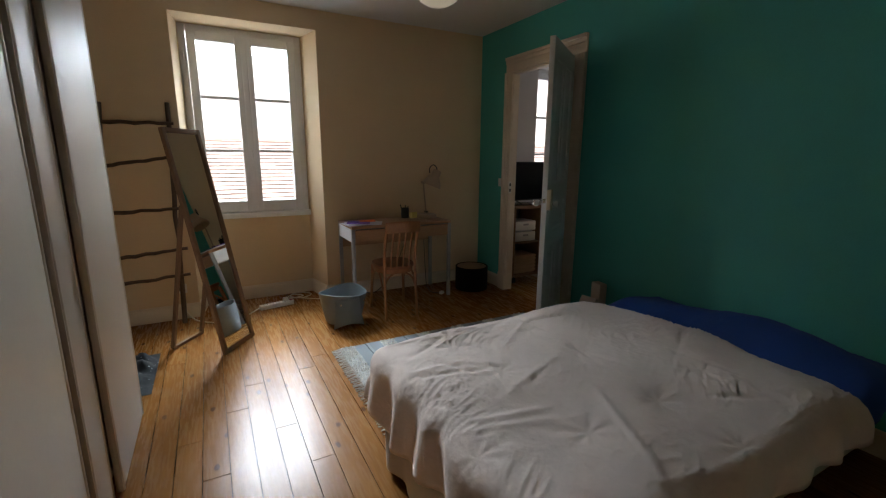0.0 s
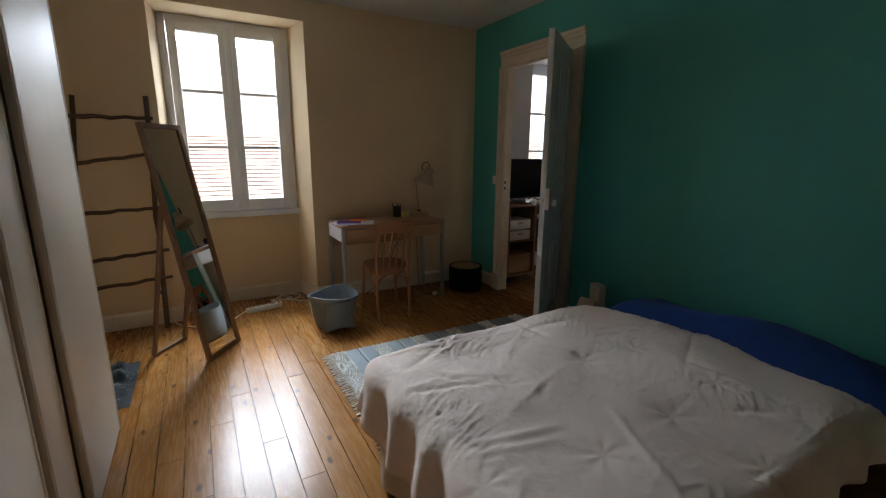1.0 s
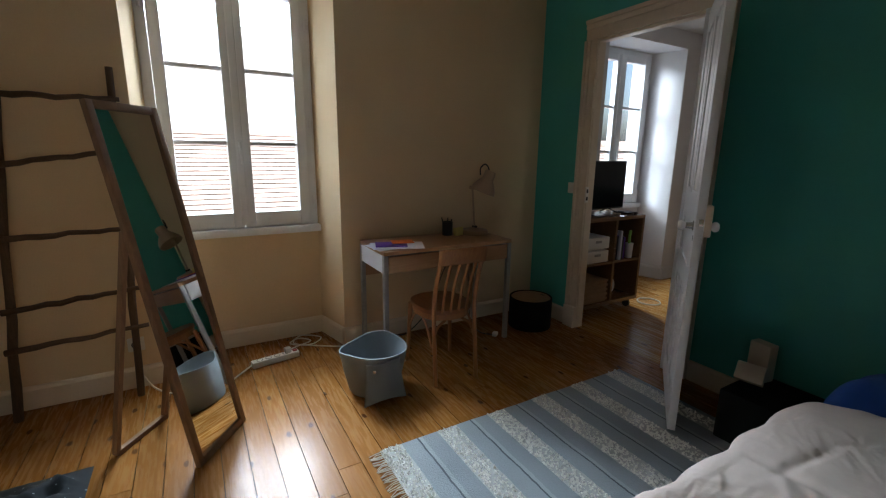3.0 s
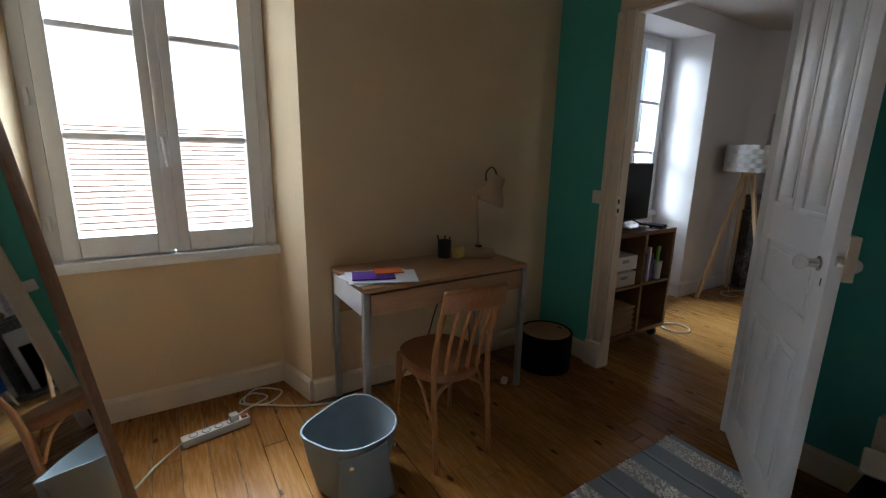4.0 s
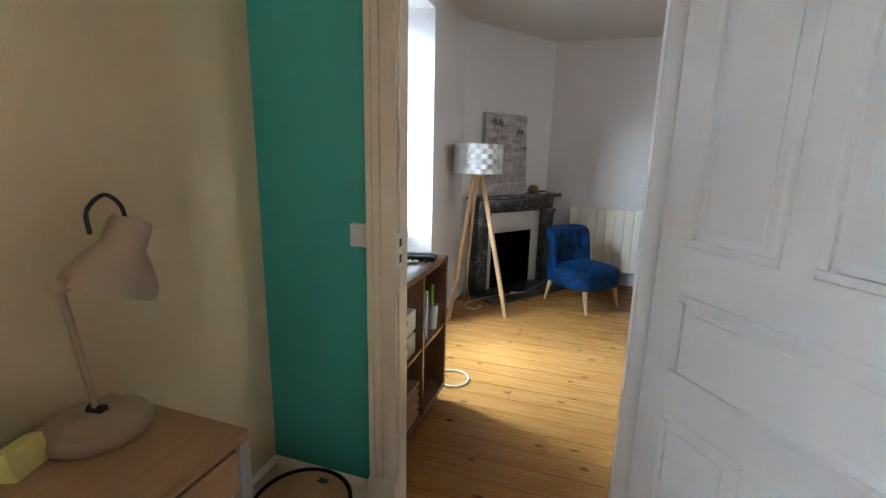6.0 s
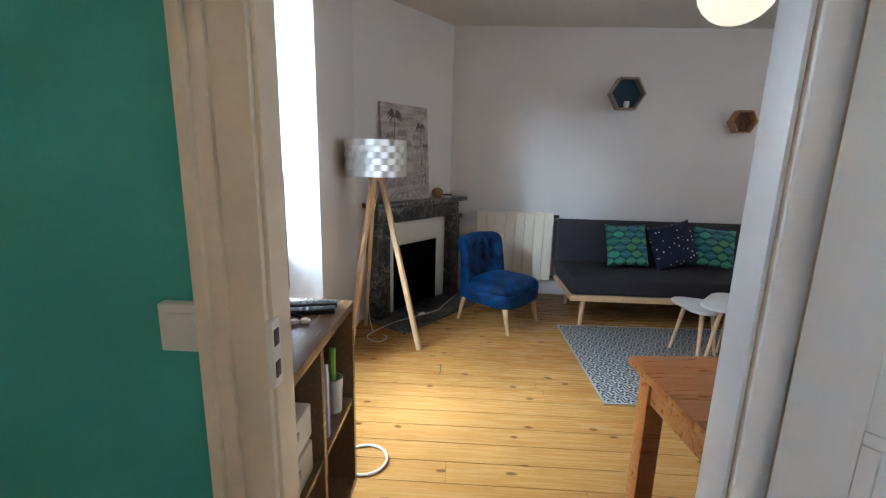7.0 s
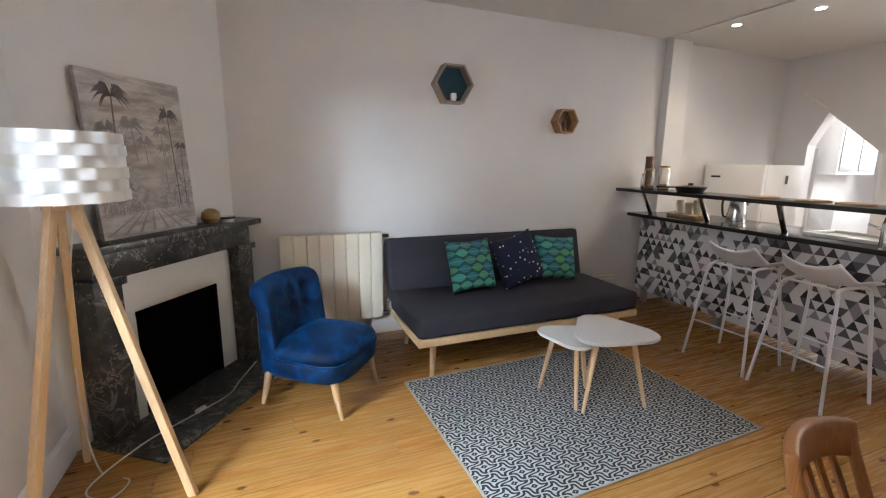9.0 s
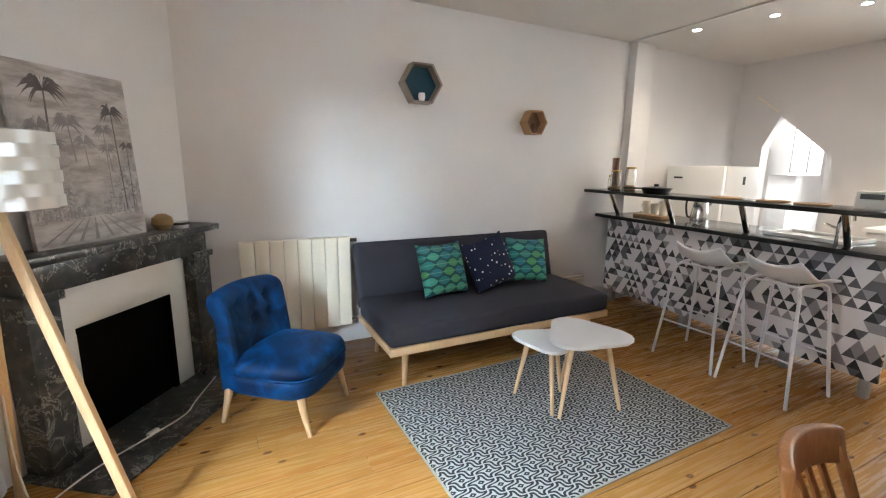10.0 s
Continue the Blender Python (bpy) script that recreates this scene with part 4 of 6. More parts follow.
part("upright", branch((-0.29, 0.0, 0.0), (-0.15, 0.09, 1.72), 0.019, 0.008, 1), BARK, lad)
part("upright", branch((0.22, 0.0, 0.0), (0.27, 0.09, 1.74), 0.018, 0.008, 2), BARK, lad)
for i, (z0, z1) in enumerate(((1.58, 1.585), (1.26, 1.34), (0.92, 0.94), (0.57, 0.62), (0.37, 0.41))):
    y = 0.09 * z0 / 1.72 - 0.03
    part("rung", branch((-0.31 + 0.07 * z0, y, z0), (0.3, y, z1), 0.014, 0.007, 10 + i), BARK, lad)

# leaning floor mirror
mir = thing("floor_mirror", "free-standing wood-framed mirror tilted back on a rear strut", "mirror", 0.4, 3.62, 0, 53.5)
MW, ML, tilt = 0.35, 1.55, math.radians(10.7)
up = Vector((0, math.sin(tilt), math.cos(tilt)))


def on_mirror(x, s, d=0.0):
    return Vector((x, 0, 0)) + up * s + Vector((0, math.cos(tilt), -math.sin(tilt))) * d


mt = Matrix(((1, 0, 0, 0), (0, math.cos(tilt), math.sin(tilt), 0), (0, -math.sin(tilt), math.cos(tilt), 0), (0, 0, 0, 1)))
fr = 0.032
for lo, hi in (((0, 0, 0), (fr, 0.025, ML)), ((MW - fr, 0, 0), (MW, 0.025, ML)), ((fr, 0, 0), (MW - fr, 0.025, fr)), ((fr, 0, ML - fr), (MW - fr, 0.025, ML))):
    part("frame_bar", box(B(), lo, hi, 0.003, mt), MIRROR_WOOD, mir)
part("mirror_glass", box(B(), (fr - 0.004, 0.01, fr - 0.004), (MW - fr + 0.004, 0.016, ML - fr + 0.004), 0, mt), MIRROR, mir, "silvered mirror glass")
part("backing", box(B(), (fr - 0.004, 0.017, fr - 0.004), (MW - fr + 0.004, 0.022, ML - fr + 0.004), 0, mt), MIRROR_WOOD, mir)
top = on_mirror(0, 1.05, 0.03)
for x in (0.02, MW - 0.04):
    a, b = Vector((x, top.y, top.z)), Vector((x, 0.42, 0.012))
    bm = B()
    d = (b - a)
    L = d.length
    m_ = Matrix.Translation(a) @ d.to_track_quat("Z", "Y").to_matrix().to_4x4()
    box(bm, (-0.012, -0.012, 0), (0.012, 0.012, L), 0.003, m_)
    part("strut", bm, MIRROR_WOOD, mir)
part("strut_bar", box(B(), (0.02, 0.405, 0.0), (MW - 0.03, 0.43, 0.024), 0.003), MIRROR_WOOD, mir)

# felt basket with a slipped handle
bk = thing("felt_basket", "blue-grey felt storage basket with a folded-over handle", "basket", 1.3, 3.9, 0, 20)
bm = lathe(B(), [(0.0, 0.006), (0.14, 0.006), (0.148, 0.02), (0.166, 0.12), (0.182, 0.25), (0.184, 0.256), (0.176, 0.256), (0.159, 0.12), (0.136, 0.02), (0.0, 0.016)], 56)
for v in bm.verts:
    a = math.atan2(v.co.y, v.co.x)
    sq = 1 + 0.05 * (1 - math.cos(4 * a)) * min(1.0, v.co.z / 0.2)
    v.co.x, v.co.y = v.co.x * 1.0 * sq, v.co.y * 0.93 * sq
    v.co.z *= 1 + 0.06 * math.sin(2 * a + 0.6) * (v.co.z > 0.2)
part("basket_body", bm, FELT, bk)


def flap(u, v):
    """Carrying strap slipped off its rivet: hangs from the rim and stands off, arched at the floor."""
    a = math.radians(-142 + 62 * u)
    r = 0.19 + 0.045 * v ** 1.4
    low = 0.008 + 0.035 * math.sin(math.pi * u)
    z = 0.235 + (low - 0.235) * v
    return (r * 1.03 * math.cos(a), r * 0.97 * math.sin(a), z)


fl = part("handle_flap", sheet(B(), flap, 18, 16), FELT, bk, "folded felt handle")
fl.modifiers.new("thickness", "SOLIDIFY").thickness = 0.006
for a in (-128, -70, 60):
    c = part("rivet", lathe(B(), [(0, 0.006), (0.008, 0.005), (0.01, 0.0)], 12), CHROME, bk)
    c.matrix_basis = pose(0.2 * math.cos(radians(a)) * 1.05, 0.2 * math.sin(radians(a)), 0.2, 90, 0, a + 90)

# dark speckled bag on the floor beyond the wardrobe
bm = B()


def bag(u, v):
    x, y = (u - 0.5) * 0.36, (v - 0.5) * 0.6
    e = min(1, 5 * min(u, 1 - u)) * min(1, 5 * min(v, 1 - v))
    return (x, y, 0.003 + e * (0.05 + 0.06 * noise.noise(Vector((x * 12, y * 12, 2))) + 0.02 * noise.noise(Vector((x * 40, y * 40, 3)))))


SPECK = dots_print("speckled_dark_fabric", (0.008, 0.012, 0.016), (0.2, 0.24, 0.26), 0.12)
single("fabric_bag", sheet(B(), bag, 30, 40), SPECK, "dark speckled fabric bag lying on the floor", "bag", pose(-0.18, 3.55, 0), 180)

# power strip and cables
ps = thing("power_strip", "white multi-socket power strip on the floor", "power strip", 0.85, 4.5, 0, 10)
part("housing", box(B(), (-0.15, -0.025, 0), (0.15, 0.025, 0.04), 0.006), WHITE_PLASTIC, ps)
for i in range(4):
    part("socket", lathe(B(), [(0.016, 0.0415), (0.019, 0.0415), (0.019, 0.039), (0.0, 0.039)], 16, (-0.1 + i * 0.055, 0, 0)), BLACK, ps)
part("switch", box(B(), (0.115, -0.012, 0.038), (0.14, 0.012, 0.046), 0.002), RED_BOOK, ps, "red rocker switch")
part("plug", box(B(), (0.06, -0.02, 0.04), (0.1, 0.02, 0.075), 0.008), WHITE_PLASTIC, ps)


def cable(name, ctrl, r, mat, label):
    return single(name, tube(B(), curve_pts(ctrl, 7), r, 7), mat, label, "cable")


cable("cable", [(0.7, 4.47, 0.02), (0.6, 4.38, 0.006), (0.5, 4.25, 0.006), (0.35, 4.3, 0.006), (0.2, 4.45, 0.006), (0.12, 4.53, 0.1)], 0.005, CABLE, "white mains cable lying on the boards")
cable("cable", [(0.93, 4.52, 0.05), (1.0, 4.6, 0.03), (1.12, 4.7, 0.01), (1.05, 4.78, 0.01), (0.98, 4.7, 0.014), (1.1, 4.62, 0.016), (1.2, 4.72, 0.012), (1.08, 4.8, 0.02), (1.0, 4.68, 0.022), (1.15, 4.58, 0.012), (1.3, 4.5, 0.008), (1.42, 4.46, 0.01)], 0.0045, CABLE, "tangled white cable under the window")
cable("cable", [(1.36, 4.48, 0.01), (1.5, 4.5, 0.01), (1.65, 4.48, 0.03), (1.8, 4.5, 0.012), (1.98, 4.47, 0.2), (2.1, 4.5, 0.45), (2.25, 4.49, 0.72)], 0.0045, BLACK, "black lamp cable under the desk")

pg = thing("plug", "white mains plug lying on the boards", "plug", 2.37, 4.16, 0, 35)
part("body", box(B(), (-0.025, -0.018, 0), (0.025, 0.018, 0.028), 0.007), WHITE_PLASTIC, pg)
for y in (-0.009, 0.009):
    part("pin", rod(B(), (0.024, y, 0.014), (0.044, y, 0.014), 0.0024, n=8), CHROME, pg, "metal pin")
cable("cable", [(2.35, 4.15, 0.012), (2.3, 4.25, 0.006), (2.33, 4.38, 0.006), (2.36, 4.5, 0.05), (2.34, 4.525, 0.6)], 0.0035, BLACK, "thin black cable hanging behind the desk")

# desk
DX0, DX1, DY0, DY1 = 1.45, 2.43, 4.09, 4.53
desk = thing("desk", "light oak desk with a wide drawer and grey metal legs", "desk", DX0, DY0, 0)
DW, DD = DX1 - DX0, DY1 - DY0
part("desktop", box(B(), (0, 0, 0.728), (DW, DD, 0.752), 0.003), OAK, desk)
part("drawer", box(B(), (0.035, 0.002, 0.615), (DW - 0.035, 0.02, 0.718), 0.002), OAK, desk, "full-width oak drawer front")
part("drawer_box", box(B(), (0.05, 0.021, 0.62), (DW - 0.05, DD - 0.03, 0.716)), GREY_METAL, desk)
for x0, x1 in ((0.0, 0.012), (DW - 0.012, DW)):
    part("side_apron", box(B(), (x0, 0.034, 0.615), (x1, DD - 0.034, 0.726), 0.002), PAPER, desk, "pale side panel")
part("back_panel", box(B(), (0.034, DD - 0.016, 0.5), (DW - 0.034, DD - 0.004, 0.726), 0.002), OAK, desk)
for x in (0.0, DW - 0.03):
    for y in (0.0, DD - 0.03):
        part("leg", box(B(), (x, y, 0), (x + 0.03, y + 0.03, 0.727), 0.003), GREY_METAL, desk)

# desk lamp
lp = thing("desk_lamp", "beige metal desk lamp with a bell shade and round base", "lamp", 2.31, 4.39, 0.752, 10)
part("base", lathe(B(), [(0, 0), (0.098, 0), (0.102, 0.006), (0.102, 0.022), (0.095, 0.034), (0.03, 0.042), (0.018, 0.05), (0, 0.05)], 34), BEIGE_METAL, lp)
part("stem", rod(B(), (0, 0, 0.04), (-0.035, 0, 0.35), 0.007), BEIGE_METAL, lp)
part("knuckle", rod(B(), (-0.035, -0.02, 0.35), (-0.035, 0.02, 0.35), 0.013), BEIGE_METAL, lp)
part("foot_joint", rod(B(), (0, -0.018, 0.055), (0, 0.018, 0.055), 0.011), BLACK, lp)
sh = part("shade", lathe(B(), [(0.036, 0.165), (0.042, 0.155), (0.044, 0.1), (0.066, 0.07), (0.088, 0.03), (0.094, 0.0), (0.091, 0.0), (0.084, 0.03), (0.062, 0.068), (0.04, 0.098), (0.034, 0.15), (0.0, 0.165)], 30), BEIGE_METAL, lp)
sh.matrix_basis = pose(0.05, -0.02, 0.315, 10, 20, 0)
part("arm", rod(B(), (-0.035, 0, 0.35), (0.03, -0.01, 0.36), 0.007), BEIGE_METAL, lp)
bm = tube(B(), curve_pts([(0.045, 0, 0.44), (0.045, 0, 0.49), (0.09, 0, 0.52), (0.13, 0, 0.49), (0.135, 0, 0.44)], 6), 0.005, 7)
part("handle_wire", bm, BLACK, lp, "black wire loop")
part("screw", rod(B(), (0.13, -0.015, 0.43), (0.155, -0.015, 0.43), 0.011), BLACK, lp)

# pen pot, notes, papers
pp = thing("pen_pot", "black wire-mesh pen pot with pens", "pen holder", 2.1, 4.44, 0.752)
part("pot", lathe(B(), [(0, 0), (0.038, 0), (0.04, 0.1), (0.037, 0.1), (0.035, 0.006), (0, 0.006)], 22), BLACK, pp)
for i, (dx, dy) in enumerate(((-0.05, 0.0), (0.01, 0.012), (0.03, -0.01))):
    part("pen", rod(B(), (dx * 0.3, dy * 0.3, 0.01), (dx, dy, 0.135 - 0.008 * i), 0.0045, n=8), BLACK, pp)
single("note_block", box(B(), (-0.038, -0.006, 0), (0.038, 0.03, 0.06), 0.002), YELLOW, "block of yellow sticky notes on the desk", "notes", pose(2.18, 4.385, 0.752, -12, 0, 18))
sheets = thing("paper_stack", "stack of white papers on the desk", "papers", 1.575, 4.235, 0.752, 0)
for i, (dx, dy, a) in enumerate(((0, 0.02, 8), (0.01, 0.0, -14), (0.035, -0.03, -22))):
    s = part("paper_sheet", box(B(), (-0.105, -0.15, 0.001 + 0.004 * i), (0.105, 0.15, 0.004 + 0.004 * i)), PAPER, sheets)
    s.matrix_basis = pose(dx, dy, 0, 0, 0, a + 90)
single("brochure", box(B(), (-0.1, -0.07, 0), (0.1, 0.07, 0.006), 0.001), PURPLE, "purple brochure lying on papers", "brochure", pose(1.555, 4.222, 0.7665, 0, 0, -20))
single("brochure", box(B(), (-0.07, -0.052, 0), (0.07, 0.052, 0.005), 0.001), ORANGE, "orange booklet lying on papers", "brochure", pose(1.645, 4.25, 0.773, 0, 0, -14))


# bistro chair
def bistro_chair(label, x, y, turn, size=(0.86, 0.95, 0.965)):
    c = thing("wooden_chair", label, "chair", x, y, 0, turn, "wooden bistro chairs")
    c.scale = size
    out = []
    for i in range(36):
        a = 2 * math.pi * i / 36
        cx, sy = math.cos(a), math.sin(a)
        w = 0.2 - 0.02 * (sy < 0) * abs(sy)
        out.append((w * math.copysign(abs(cx) ** 0.7, cx), 0.2 * math.copysign(abs(sy) ** 0.7, sy)))
    bm = slab(B(), out, 0.435, 0.462, 0.006)
    part("seat", bm, SEAT_WOOD, c, "worn brown wooden seat")
    part("seat_rim", slab(B(), [(px * 0.94, py * 0.94) for px, py in out], 0.395, 0.434, 0.003), CHAIR_WOOD, c)
    for s in (-1, 1):
        part("back_post", tube(B(), curve_pts([(s * 0.16, -0.235, 0.0), (s * 0.158, -0.195, 0.42), (s * 0.156, -0.215, 0.62), (s * 0.154, -0.284, 0.82)], 6), 0.0145, 10), CHAIR_WOOD, c)
        part("front_leg", tube(B(), [(s * 0.185, 0.175, 0.0), (s * 0.165, 0.155, 0.42)], [0.013, 0.018], 10), CHAIR_WOOD, c)
        part("brace", tube(B(), curve_pts([(s * 0.168, -0.2, 0.24), (s * 0.13, -0.185, 0.35), (s * 0.06, -0.18, 0.398)], 6), 0.009, 8), CHAIR_WOOD, c)
        part("brace", tube(B(), curve_pts([(s * 0.176, 0.165, 0.24), (s * 0.172, 0.09, 0.35), (s * 0.17, 0.03, 0.398)], 6), 0.009, 8), CHAIR_WOOD, c)
        part("brace", tube(B(), curve_pts([(s * 0.17, -0.195, 0.24), (s * 0.172, -0.12, 0.35), (s * 0.172, -0.05, 0.398)], 6), 0.009, 8), CHAIR_WOOD, c)

    def rail(u, v):
        a = (u - 0.5) * 2
        xx = a * 0.172
        yy = -0.27 - 0.045 * (1 - a * a)
        zz = 0.77 + v * 0.095 + 0.012 * (1 - a * a)
        return (xx, yy - 0.02 * v, zz)

    r = part("top_rail", sheet(B(), rail, 20, 4), CHAIR_WOOD, c, smooth=180)
    sd = r.modifiers.new("thickness", "SOLIDIFY")
    sd.thickness, sd.offset = 0.03, 0
    be = r.modifiers.new("round", "BEVEL")
    be.width, be.segments, be.limit_method = 0.008, 2, "ANGLE"
    for xx in (-0.093, -0.031, 0.031, 0.093):
        bend = -0.04 * (1 - (xx / 0.205) ** 2)
        part("back_slat", tube(B(), curve_pts([(xx, -0.19, 0.45), (xx, -0.215 + bend * 0.5, 0.62), (xx, -0.268 + bend, 0.79)], 5), 0.0095, 8), CHAIR_WOOD, c)
    return c


bistro_chair("varnished wooden bistro chair pulled up at the desk", 1.765, 3.94, -3)

# black fabric pouffe bin with a wooden lid
pf = thing("storage_stool", "round black fabric storage stool with a pale wooden lid", "stool", 2.75, 4.21, 0)
part("drum", lathe(B(), [(0, 0), (0.165, 0), (0.168, 0.01), (0.168, 0.238), (0.164, 0.242), (0.157, 0.242), (0.155, 0.226), (0, 0.224)], 40), BLACK_FABRIC, pf)
part("lid", lathe(B(), [(0, 0.227), (0.152, 0.227), (0.154, 0.234), (0.15, 0.238), (0, 0.238)], 40), OAK, pf, "pale wooden lid")
part("grip_slot", box(B(), (0.1, -0.03, 0.2382), (0.122, 0.005, 0.2395), 0.0005), BLACK, pf)

# light switch, sockets
sw = thing("light_switch", "cream rocker light switch on the teal wall", "switch", TEAL, 4.12, 1.1)
part("plate", box(B(), (-0.022, -0.04, -0.04), (0, 0.04, 0.04), 0.004), WHITE_PLASTIC, sw)
part("rocker", box(B(), (-0.027, -0.026, -0.026), (-0.02, 0.026, 0.026), 0.003), WHITE_PLASTIC, sw)
so = thing("wall_socket", "white wall socket above the baseboard", "socket", 0.12, NW, 0.26)
part("plate", box(B(), (-0.04, -0.012, -0.04), (0.04, 0, 0.04), 0.004), WHITE_PLASTIC, so)
c = part("socket_well", lathe(B(), [(0.019, 0.002), (0.022, 0.002), (0.022, 0.0), (0.0, 0.0)], 18), BLACK, so)
c.matrix_basis = pose(0, -0.012, 0, 90, 0, 0)

# black box with white packets beside the bed head
single("bedside_box", box(B(), (-0.17, -0.17, 0), (0.17, 0.17, 0.26), 0.012), BLACK_FABRIC, "low black bedside box between bed and wall", "box", pose(2.76, 2.5, 0, 0, 0, 0))
single("packet", box(B(), (-0.03, -0.05, 0), (0.03, 0.05, 0.19), 0.006), VALANCE, "upright cream packet on the bedside box", "packet", pose(2.87, 2.63, 0.26, 0, 0, -10))
single("packet", box(B(), (-0.025, -0.06, 0), (0.025, 0.06, 0.09), 0.008), VALANCE, "cream packet leaning on another", "packet", pose(2.74, 2.62, 0.275, 0, 35, 12))

# paper globe pendants


def pendant(x, y, z, r, label):
    p = thing("pendant_lamp", label, "lamp", x, y, z, 0, "paper globe lamps")
    prof = [(0.0, -r)]
    for i in range(1, 24):
        a = -math.pi / 2 + math.pi * i / 24
        rr = r * math.cos(a)
        prof.append((rr * (1.0 if i % 2 else 0.985), r * math.sin(a)))
    part("shade", lathe(B(), prof, 40), PAPER_GLOBE, p, "ribbed paper globe", 80)
    part("cord", rod(B(), (0, 0, r * 0.9), (0, 0, H - z), 0.003, n=6), WHITE_PLASTIC, p)
    part("ceiling_rose", lathe(B(), [(0, H - z - 0.03), (0.03, H - z - 0.028), (0.045, H - z - 0.001), (0, H - z - 0.001)], 20), WHITE_PLASTIC, p)
    return p


pendant(1.7, 2.97, 2.4, 0.18, "cream paper globe pendant in the bedroom")
pendant(5.0, 2.28, 2.3, 0.2, "cream paper globe pendant in the living room")

# ---- living room things ----
# marble fireplace across the corner
fp = thing("fireplace", "dark veined marble fireplace with white inset and black opening", "fireplace", 6.295, 4.195, 0, -35.6)
part("shelf", box(B(), (-0.55, -0.2, 0.955), (0.64, 0.0, 0.995), 0.008), MARBLE, fp)
part("lintel", box(B(), (-0.5, -0.14, 0.82), (0.58, -0.003, 0.954), 0.004), MARBLE, fp)
for a, b in ((-0.51, -0.37), (0.45, 0.59)):
    part("jamb", box(B(), (a, -0.145, 0.012), (b, -0.003, 0.819), 0.004), MARBLE, fp)
    part("capital", box(B(), (a - 0.015, -0.165, 0.79), (b + 0.015, -0.002, 0.83), 0.006), MARBLE, fp)
for lo, hi in (((-0.368, -0.07, 0.012), (-0.26, -0.003, 0.818)), ((0.31, -0.07, 0.012), (0.448, -0.003, 0.818)), ((-0.26, -0.07, 0.6), (0.31, -0.003, 0.818))):
    part("inset", box(B(), lo, hi), PLASTER, fp, "white plastered inset")
# flat near-black panel: the deep opening's darkness is put into its colour
part("fire_screen", box(B(), (-0.262, -0.055, 0.012), (0.312, -0.004, 0.602)), OPENING_BLACK, fp, "flat black panel standing in for the dark depth of the opening")
part("screen_frame", box(B(), (0.285, -0.078, 0.012), (0.312, -0.056, 0.602), 0.002), OPENING_BLACK, fp)
part("screen_frame", box(B(), (-0.262, -0.078, 0.575), (0.285, -0.056, 0.602), 0.002), OPENING_BLACK, fp)
single("hearth_slab", box(B(), (-0.55, -0.48, 0.0), (0.62, -0.002, 0.011), 0.002), MARBLE, "dark marble hearth slab set in the floor", "hearth", pose(6.295, 4.195, 0, 0, 0, -35.6))

# palm canvas leaning on the wall above the mantel
cv = thing("canvas_picture", "unframed grey canvas of tall palms along a road", "picture", *(fp.matrix_basis @ Vector((-0.085, -0.078, 0.995))), -35.6)
LEAN = pose(0, 0, 0, -3.2, 0, 0)
CW, CH = 0.57, 0.8
part("canvas", box(B(), (-CW / 2, 0, 0), (CW / 2, 0.025, CH), 0.003, LEAN), GREY_SKY_PAINT, cv)


def palm(x, z0, z1, s, mat, seed):
    rr = random.Random(seed)
    bm = B()
    y = -0.0012 - 0.0004 * (seed % 3)
    tx = x + rr.uniform(-0.015, 0.015)
    w = 0.0042 * s
    q = [(x - w, z0), (x + w, z0), (tx + w * 0.7, z1), (tx - w * 0.7, z1)]
    bm.faces.new([bm.verts.new((a, y, b)) for a, b in q])
    for i in range(19):
        a = math.radians(-50 + 280 * i / 18 + rr.uniform(-8, 8))
        L = s * rr.uniform(0.06, 0.092)
        last = None
        for k in range(6):
            t = k / 5
            fx = tx + math.cos(a) * L * t
            fz = z1 + math.sin(a) * L * t * 0.7 + 0.024 * s * math.sin(t * 2.6) - 0.03 * s * t * t
            w = 0.0058 * s * math.sin(math.pi * (0.12 + 0.86 * t)) * rr.uniform(0.7, 1.25)
            row = [(fx, fz + w), (fx, fz - w * 1.3)]
            row = [(min(max(px, -CW / 2 + 0.004), CW / 2 - 0.004), min(pz, CH - 0.01)) for px, pz in row]
            row = [bm.verts.new((px, y, pz)) for px, pz in row]
            if last:
                bm.faces.new((last[0], row[0], row[1], last[1]))
            last = row
    bmesh.ops.transform(bm, matrix=LEAN, verts=bm.verts)
    part("painted_palm", bm, mat, cv, smooth=None)


PALMS = ((-0.14, 0.5, 0.69, 1.2, 1), (-0.04, 0.38, 0.55, 1.0, 0), (-0.2, 0.4, 0.53, 0.85, 0), (0.02, 0.34, 0.47, 0.75, 0), (0.19, 0.14, 0.62, 0.95, 1), (0.12, 0.2, 0.53, 0.8, 0), (0.235, 0.15, 0.46, 0.6, 1), (0.14, 0.34, 0.44, 0.7, 0), (-0.12, 0.34, 0.45, 0.8, 0))
for i, (x, z0, z1, s, d) in enumerate(PALMS):
    palm(x, z0, z1, s, PALM_INK if d else PALM_SOFT, i)
rr = random.Random(4)
bm = B()
for i in range(150):
    side = rr.choice((-1, 1))
    x, z, r0 = side * min(0.265, 0.07 + abs(rr.gauss(0, 0.1))), rr.uniform(0.17, 0.47), rr.uniform(0.006, 0.017)
    ring = []
    for k in range(7):
        a, q = 2 * math.pi * k / 7, r0 * rr.uniform(0.5, 1.2)
        ring.append(bm.verts.new((min(max(x + q * math.cos(a), -CW / 2 + 0.004), CW / 2 - 0.004), -0.0005 - 0.000002 * i, z + q * math.sin(a))))
    bm.faces.new(ring)
bmesh.ops.transform(bm, matrix=LEAN, verts=bm.verts)
tagged(part("painted_foliage", bm, PALM_HAZE, cv, smooth=None), kind="stuff")
bm = B()
